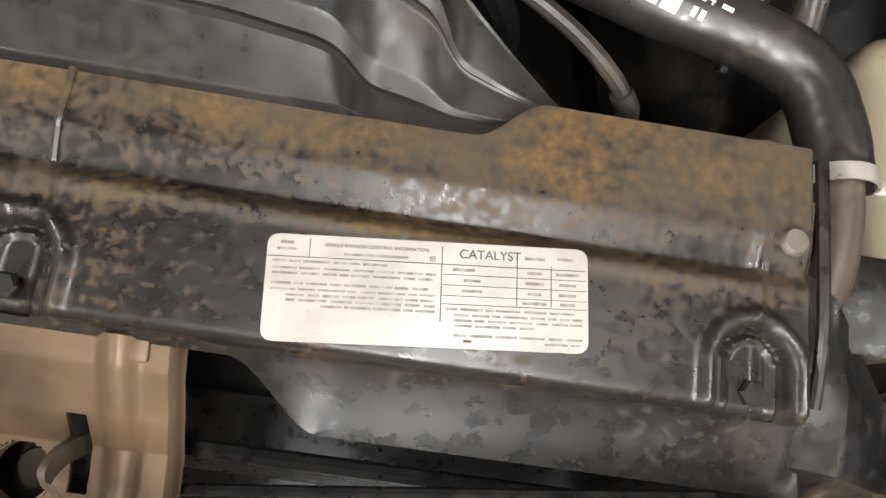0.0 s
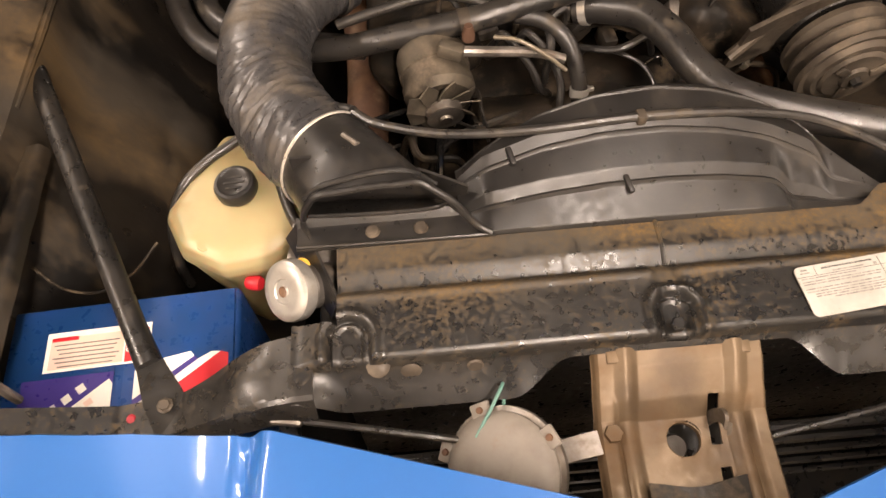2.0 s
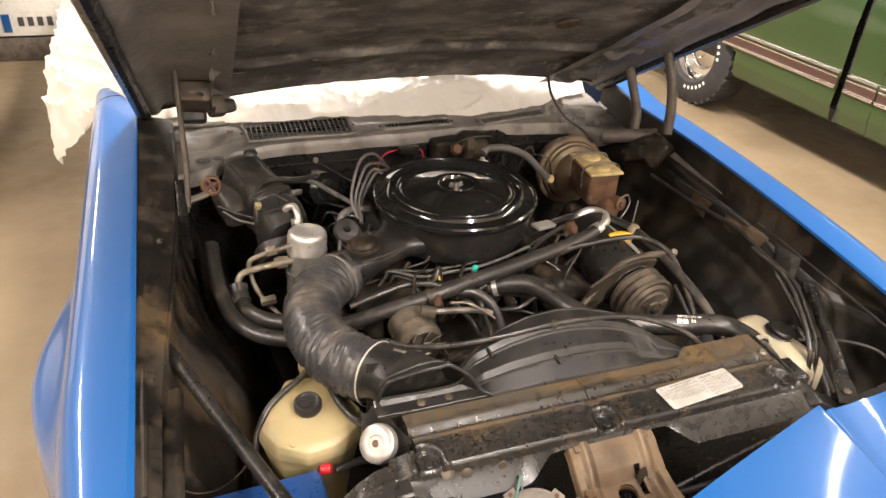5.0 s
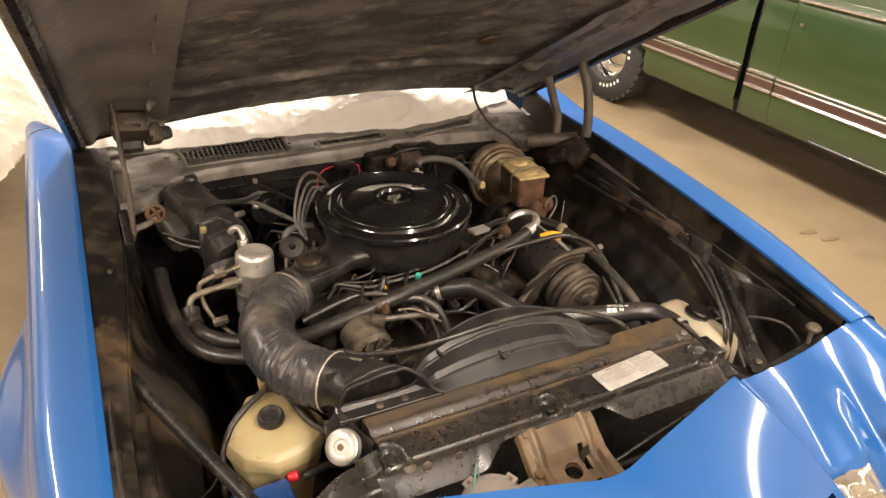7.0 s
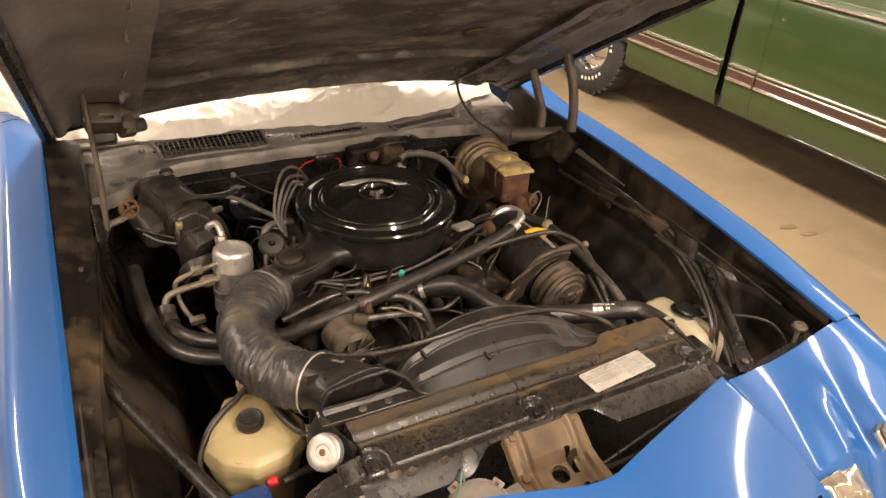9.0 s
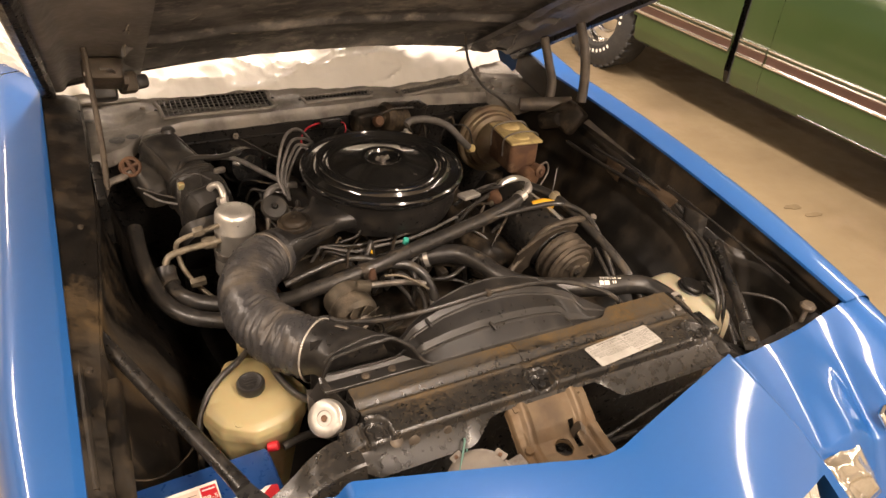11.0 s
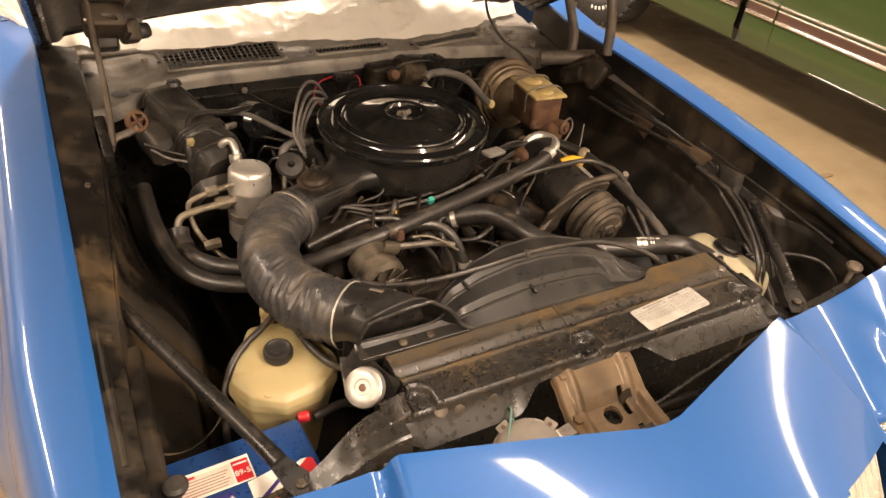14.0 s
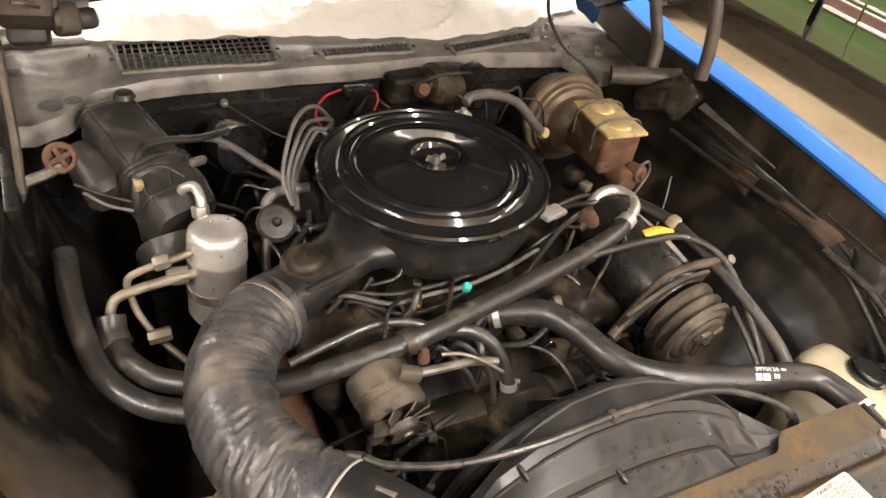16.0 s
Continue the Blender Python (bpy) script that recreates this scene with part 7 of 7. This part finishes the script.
for x, d, w, h, low, tall, mat in ((-0.55, 0.21, 0.085, 0.12, -0.01, 0.05, COMPM), (-0.555, 0.14, 0.06, 0.05, 0.01, 0.06, CASEM), (-0.5, 0.13, 0.045, 0.05, 0.0, 0.05, COMPM), (-0.47, 0.1, 0.04, 0.035, -0.005, 0.035, CASEM), (-0.51, 0.2, 0.012, 0.11, 0.012, 0.03, COMPM)):
    part("plate", block(B(), (w, h, tall), Matrix.Translation(hood_pose(x, d, low)) @ pose(0, 0, 0, -HOOD_TILT + 90 * (x + 0.52), 60 * (d - 0.15), 140 * (x + 0.52)), 0.01), mat, pad_mount)
part("loop", tube(B(), [hood_pose(-0.56 + 0.03 * math.sin(a), 0.27 + 0.05 * math.cos(a), 0.0) for a in np.linspace(0, math.pi * 1.6, 8)], 0.003, 8), STEEL, pad_mount)
oval = thing("pad_patch", hood_pose(0.29, 0.53, -0.05), "pale oval patch on the insulation", "patch")
part("disc", lathe(B(), ((0, 0.0), (0.03, 0.0), (0.032, 0.004)), 30, Matrix.Translation(hood_pose(0.29, 0.53, -0.058)) @ pose(0, 0, 0, -HOOD_TILT)), TAN, oval)
strap = thing("wire_loop", (0.42, 1.0, 0.85), "thin cable hanging from the bonnet", "cable")
part("cable", tube(B(), ((0.373, 1.0, 1.04), (0.385, 1.01, 1.0), (0.41, 1.02, 0.94), (0.45, 1.0, 0.882), (0.5, 0.98, 0.846), (0.52, 0.94, 0.82)), 0.004, 8), RUBBER, strap)

# right-hand wiring along the inner fender
harness = thing("fender_harness", (0.6, 0.4, 0.75), "dusty black wiring along the inner fender", "wiring")
for k, pts in enumerate((((0.6, 0.8, 0.77), (0.6, 0.644, 0.775), (0.6, 0.444, 0.79), (0.6, 0.33, 0.77), (0.6, 0.257, 0.735), (0.595, 0.155, 0.679), (0.58, 0.05, 0.62)),
                         ((0.6, 0.7, 0.8), (0.605, 0.5, 0.81), (0.607, 0.35, 0.795), (0.6, 0.25, 0.75), (0.605, 0.16, 0.71), (0.6, 0.06, 0.65)),
                         ((0.61, 0.3, 0.78), (0.61, 0.22, 0.755), (0.615, 0.15, 0.72), (0.6, 0.09, 0.66)),
                         ((0.55, 0.12, 0.72), (0.6, 0.07, 0.745), (0.64, 0.02, 0.75), (0.65, -0.02, 0.73), (0.655, -0.03, 0.69)),
                         ((0.575, 0.36, 0.79), (0.56, 0.24, 0.79), (0.525, 0.14, 0.765), (0.505, 0.08, 0.725), (0.5, 0.06, 0.66)),
                         ((0.585, 0.34, 0.79), (0.57, 0.22, 0.785), (0.54, 0.13, 0.755), (0.52, 0.075, 0.72), (0.51, 0.055, 0.65)),
                         ((0.66, 0.42, 0.815), (0.665, 0.25, 0.8), (0.67, 0.1, 0.785), (0.668, 0.03, 0.78)))):
    inset = (0.035, 0.04, 0.03, 0.0, 0.035, 0.035, 0.008)[k]
    part("wire", tube(B(), [(x + inset, y, z) for x, y, z in pts], (0.0055, 0.0042, 0.0038, 0.0034, 0.005, 0.004, 0.003)[k], 10), RUBBER, harness)
dip = thing("dipstick", (0.42, 0.6, 0.75), "bare steel dipstick handle", "dipstick")
part("stick", tube(B(), ((0.41, 0.55, 0.72), (0.43, 0.57, 0.77), (0.455, 0.6, 0.81)), 0.0018, 8), GREYWIRE, dip)
left_line = thing("brake_line", (-0.56, 0.12, 0.6), "thin steel line beside the battery", "pipe")
part("line", tube(B(), ((-0.67, 0.15, 0.68), (-0.64, 0.13, 0.66), (-0.6, 0.125, 0.655), (-0.56, 0.14, 0.665), (-0.53, 0.17, 0.68)), 0.0017, 8), IRON, left_line)
for y in (0.235, 0.62):
    x, z = -0.6945 + 0.6 * float(np.interp(y, (0.2, 0.29, 0.48, 0.7), (0.036, 0.042, 0.058, 0.076))), edge_z(y) - 0.015
    t = thing("fender_bolt", (x, y, z), "dirty hexagon bolt on the inner fender", "bolt", "fender bolts")
    part("head", lathe(B(), ((0, 0.006), (0.005, 0.006), (0.006, 0.0), (0.009, -0.001), (0.009, -0.003)), 6, pose(x, y, z, 0, 15), smooth=False), COMPM, t)

# ---- nose lamps ----
def lens_point(w, h, u, v):
    """A bulging lens face with a crinkled reflector behind it."""
    x, y = (u - 0.5) * w, (v - 0.5) * h
    edge = min(u, 1 - u, v, 1 - v)
    return (x * (1 - 0.12 * (v - 0.5)), y, 0.012 * step(edge, 0.0, 0.16) + 0.004 * math.sin(9 * u + 4 * v) * step(edge, 0.05, 0.3) + 0.003 * bump1(v, 0.45 + 0.1 * math.sin(4 * u), 0.06))


for side in (-1, 1):
    for x, y, z, w, h, yaw, lean in ((0.497, -0.328, 0.641, 0.118, 0.104, 8, 44), (0.69, -0.3, 0.66, 0.13, 0.15, 24, 48)):
        lamp = thing("park_lamp", (side * x, y, z), "clear nose lamp with a crinkled reflector", "lamp", "nose lamps")
        LM = Matrix.Translation((side * x, y, z)) @ Euler((radians(lean), 0, radians(side * yaw))).to_matrix().to_4x4()
        part("lens", sheet(B(), lambda u, v: LM @ Vector(lens_point(w, h, u, v)), 24, 24, thick=0.004), LENS, lamp)
        part("bezel", block(B(), (w + 0.001, h + 0.001, 0.014), LM @ Matrix.Translation((0, 0, -0.012)), 0.006, 3), CHROME, lamp)
    lamp = thing("headlamp", (side * 0.27, -0.4, 0.65), "pale headlamp with upright ribs under the nose edge", "lamp", "headlamps")
    LM = Matrix.Translation((side * 0.275, -0.375, 0.665)) @ Euler((radians(58), 0, radians(side * 17))).to_matrix().to_4x4()
    part("lens", block(B(), (0.195, 0.13, 0.02), LM, 0.008, 3), GLASSY, lamp)
    for k in range(9):
        part("rib", block(B(), (0.004, 0.12, 0.003), LM @ Matrix.Translation((-0.084 + 0.021 * k, 0, 0.0108)), 0.0012), GLASSY, lamp)

# ---- green pickup ----
truck = thing("green_pickup", (3.2, 2, 0.3), "dark green pickup truck with chrome and brown side trim", "pickup truck")


def truck_side(x0, y, v):
    prof = ((0.30, 0.05), (0.32, 0.02), (0.40, 0.0), (0.49, 0.004), (0.56, 0.006), (0.62, 0.004), (0.8, 0.0), (0.95, 0.012), (1.0, 0.035), (1.06, 0.05))
    k = v * (len(prof) - 1)
    i = min(int(k), len(prof) - 2)
    t = k - i
    return (x0 + prof[i][1] * (1 - t) + prof[i + 1][1] * t, y, prof[i][0] * (1 - t) + prof[i + 1][0] * t)


def wheel_cut(u, v):
    z = np.interp(v * 9, range(10), (0.30, 0.32, 0.40, 0.49, 0.56, 0.62, 0.8, 0.95, 1.0, 1.06))
    return math.hypot(u - 3.25, z - 0.36) > 0.42


TX = 2.655
part("bed_side", sheet(B(), lambda u, v: truck_side(TX, u, v), 60, 36, u=(2.035, 4.4), keep=wheel_cut), GREEN, truck)
part("cab_corner", sheet(B(), lambda u, v: truck_side(TX, u, v), 8, 36, u=(1.79, 1.985)), GREEN, truck)
door = part("door", sheet(B(), lambda u, v: truck_side(TX - 0.003, u, v), 30, 36, u=(0.65, 1.785)), GREEN, truck)
part("front_fender", sheet(B(), lambda u, v: truck_side(TX, u, v), 30, 36, u=(-0.9, 0.645)), GREEN, truck)
part("body_shell", block(B(), (1.6, 5.3, 0.7), pose(3.52, 1.75, 0.7), 0.03), BLACK, truck)
part("cab_roof", block(B(), (1.5, 1.6, 0.75), pose(3.55, 1.1, 1.42), 0.12, 4), GREEN, truck)
# Near-black block paints the shade in the open gap between cab and bed.
part("gap_seal", block(B(), (0.1, 0.05, 0.75), pose(TX + 0.1, 2.01, 0.68)), INK_AND_SHADE, truck)
for a, b in ((2.04, 2.95), (1.795, 1.982), (0.65, 1.782), (-0.9, 0.645)):
    for z, r in ((0.497, 0.011), (0.552, 0.007), (0.575, 0.007)):
        part("chrome_strip", tube(B(), ((TX - 0.002, a, z), (TX - 0.002, (a + b) / 2, z), (TX - 0.002, b, z)), r, 8, 2), CHROME, truck)
    part("brown_strip", block(B(), (0.008, b - a, 0.044), pose(TX, (a + b) / 2, 0.526)), BROWN, truck)
    part("upper_strip", tube(B(), ((TX + 0.004, a, 0.985), (TX + 0.004, (a + b) / 2, 0.985), (TX + 0.004, b, 0.985)), 0.009, 8, 2), CHROME, truck)
part("door_lock", lathe(B(), ((0, 0.006), (0.01, 0.005), (0.012, 0)), 16, Matrix.Translation((TX - 0.002, 1.72, 0.87)) @ pose(0, 0, 0, 0, -90, 0)), CHROME, door)
part("rocker_strip", tube(B(), ((TX + 0.008, -0.9, 0.33), (TX + 0.008, 0.5, 0.33), (TX + 0.008, 1.5, 0.33)), 0.004, 8, 2), CHROME, truck)
part("mud_flap", plate(B(), ((0, 0), (0.16, -0.03), (0.02, 0.05)), Matrix.Translation((TX + 0.03, 2.86, 0.33)) @ Euler((radians(90), 0, radians(-90))).to_matrix().to_4x4(), 0.012), RUBBER, truck)
for y in (3.25, -0.45):
    WM = pose(TX + 0.14, y, 0.365, 0, -90, 0)
    wheel = part("wheel", lathe(B(), ((0, 0.06), (0.05, 0.06), (0.06, 0.05), (0.1, 0.045), (0.14, 0.02), (0.175, 0.03), (0.185, 0.06), (0.2, 0.085), (0.205, 0.08), (0.205, -0.1)), 48, WM), CHROME, truck)
    part("tyre", lathe(B(), ((0.2, 0.09), (0.22, 0.112), (0.28, 0.12), (0.33, 0.11), (0.355, 0.095), (0.365, 0.06), (0.365, -0.08), (0.34, -0.11), (0.2, -0.1)), 72, WM), TYRE, wheel, "tyre with raised white lettering")
    for k in range(36):
        part("tread_block", block(B(), (0.03, 0.035, 0.06), WM @ Matrix.Rotation(2 * math.pi * k / 36, 4, "Z") @ Matrix.Translation((0.356, 0, 0.07)), 0.004, 1), TYRE, wheel)
    for k in range(40):
        if k % 10 < 6:
            part("white_mark", block(B(), (0.022, 0.018, 0.003), WM @ Matrix.Rotation(2 * math.pi * k / 40, 4, "Z") @ Matrix.Translation((0.255, 0, 0.118)), 0.001, 1), WHITE, wheel)

# ---- far side of the garage ----
van = thing("white_vehicle", (-2.4, 3.3, 0.3), "white parked vehicle with a dark tyre", "car")
part("body", block(B(), (1.6, 3.6, 0.9), pose(-2.42, 4.4, 0.85), 0.12, 4), WHITE, van)
part("tyre", lathe(B(), ((0.18, 0.09), (0.28, 0.1), (0.31, 0.08), (0.32, 0.0), (0.31, -0.08), (0.18, -0.09)), 40, pose(-1.66, 3.35, 0.32, 0, 90)), TYRE, van)
part("rim", lathe(B(), ((0, 0.07), (0.1, 0.06), (0.18, 0.085), (0.18, -0.08)), 32, pose(-1.66, 3.35, 0.32, 0, 90)), CHROME, van)
bench = thing("low_cabinet", (-1.5, 5.1, 0.0), "low pale cabinet with a printed front by the wall", "cabinet")
part("plinth", block(B(), (1.6, 0.3, 0.16), pose(-1.2, 5.1, 0.08), 0.01), STEEL, bench)
part("front_panel", block(B(), (1.6, 0.28, 0.5), pose(-1.2, 5.1, 0.42), 0.01), WHITE, bench)
part("blue_corner", block(B(), (0.05, 0.01, 0.12), pose(-1.69, 4.955, 0.26)), BLUE, bench)
for k in range(7):
    part("print_bar", block(B(), (0.035, 0.006, 0.06), pose(-1.6 + 0.06 * k, 4.957, 0.27)), INK_AND_SHADE, bench)

# lamp housings over the tubes
for lx, ly, power, length, wide in LAMPS:
    t = thing("strip_light", (lx, ly, 3.1), "long fluorescent strip light on the ceiling", "ceiling light", "ceiling lights")
    part("housing", block(B(), (wide + 0.06, length + 0.1, 0.06), pose(lx, ly, 3.15), 0.01), WALLP, t)
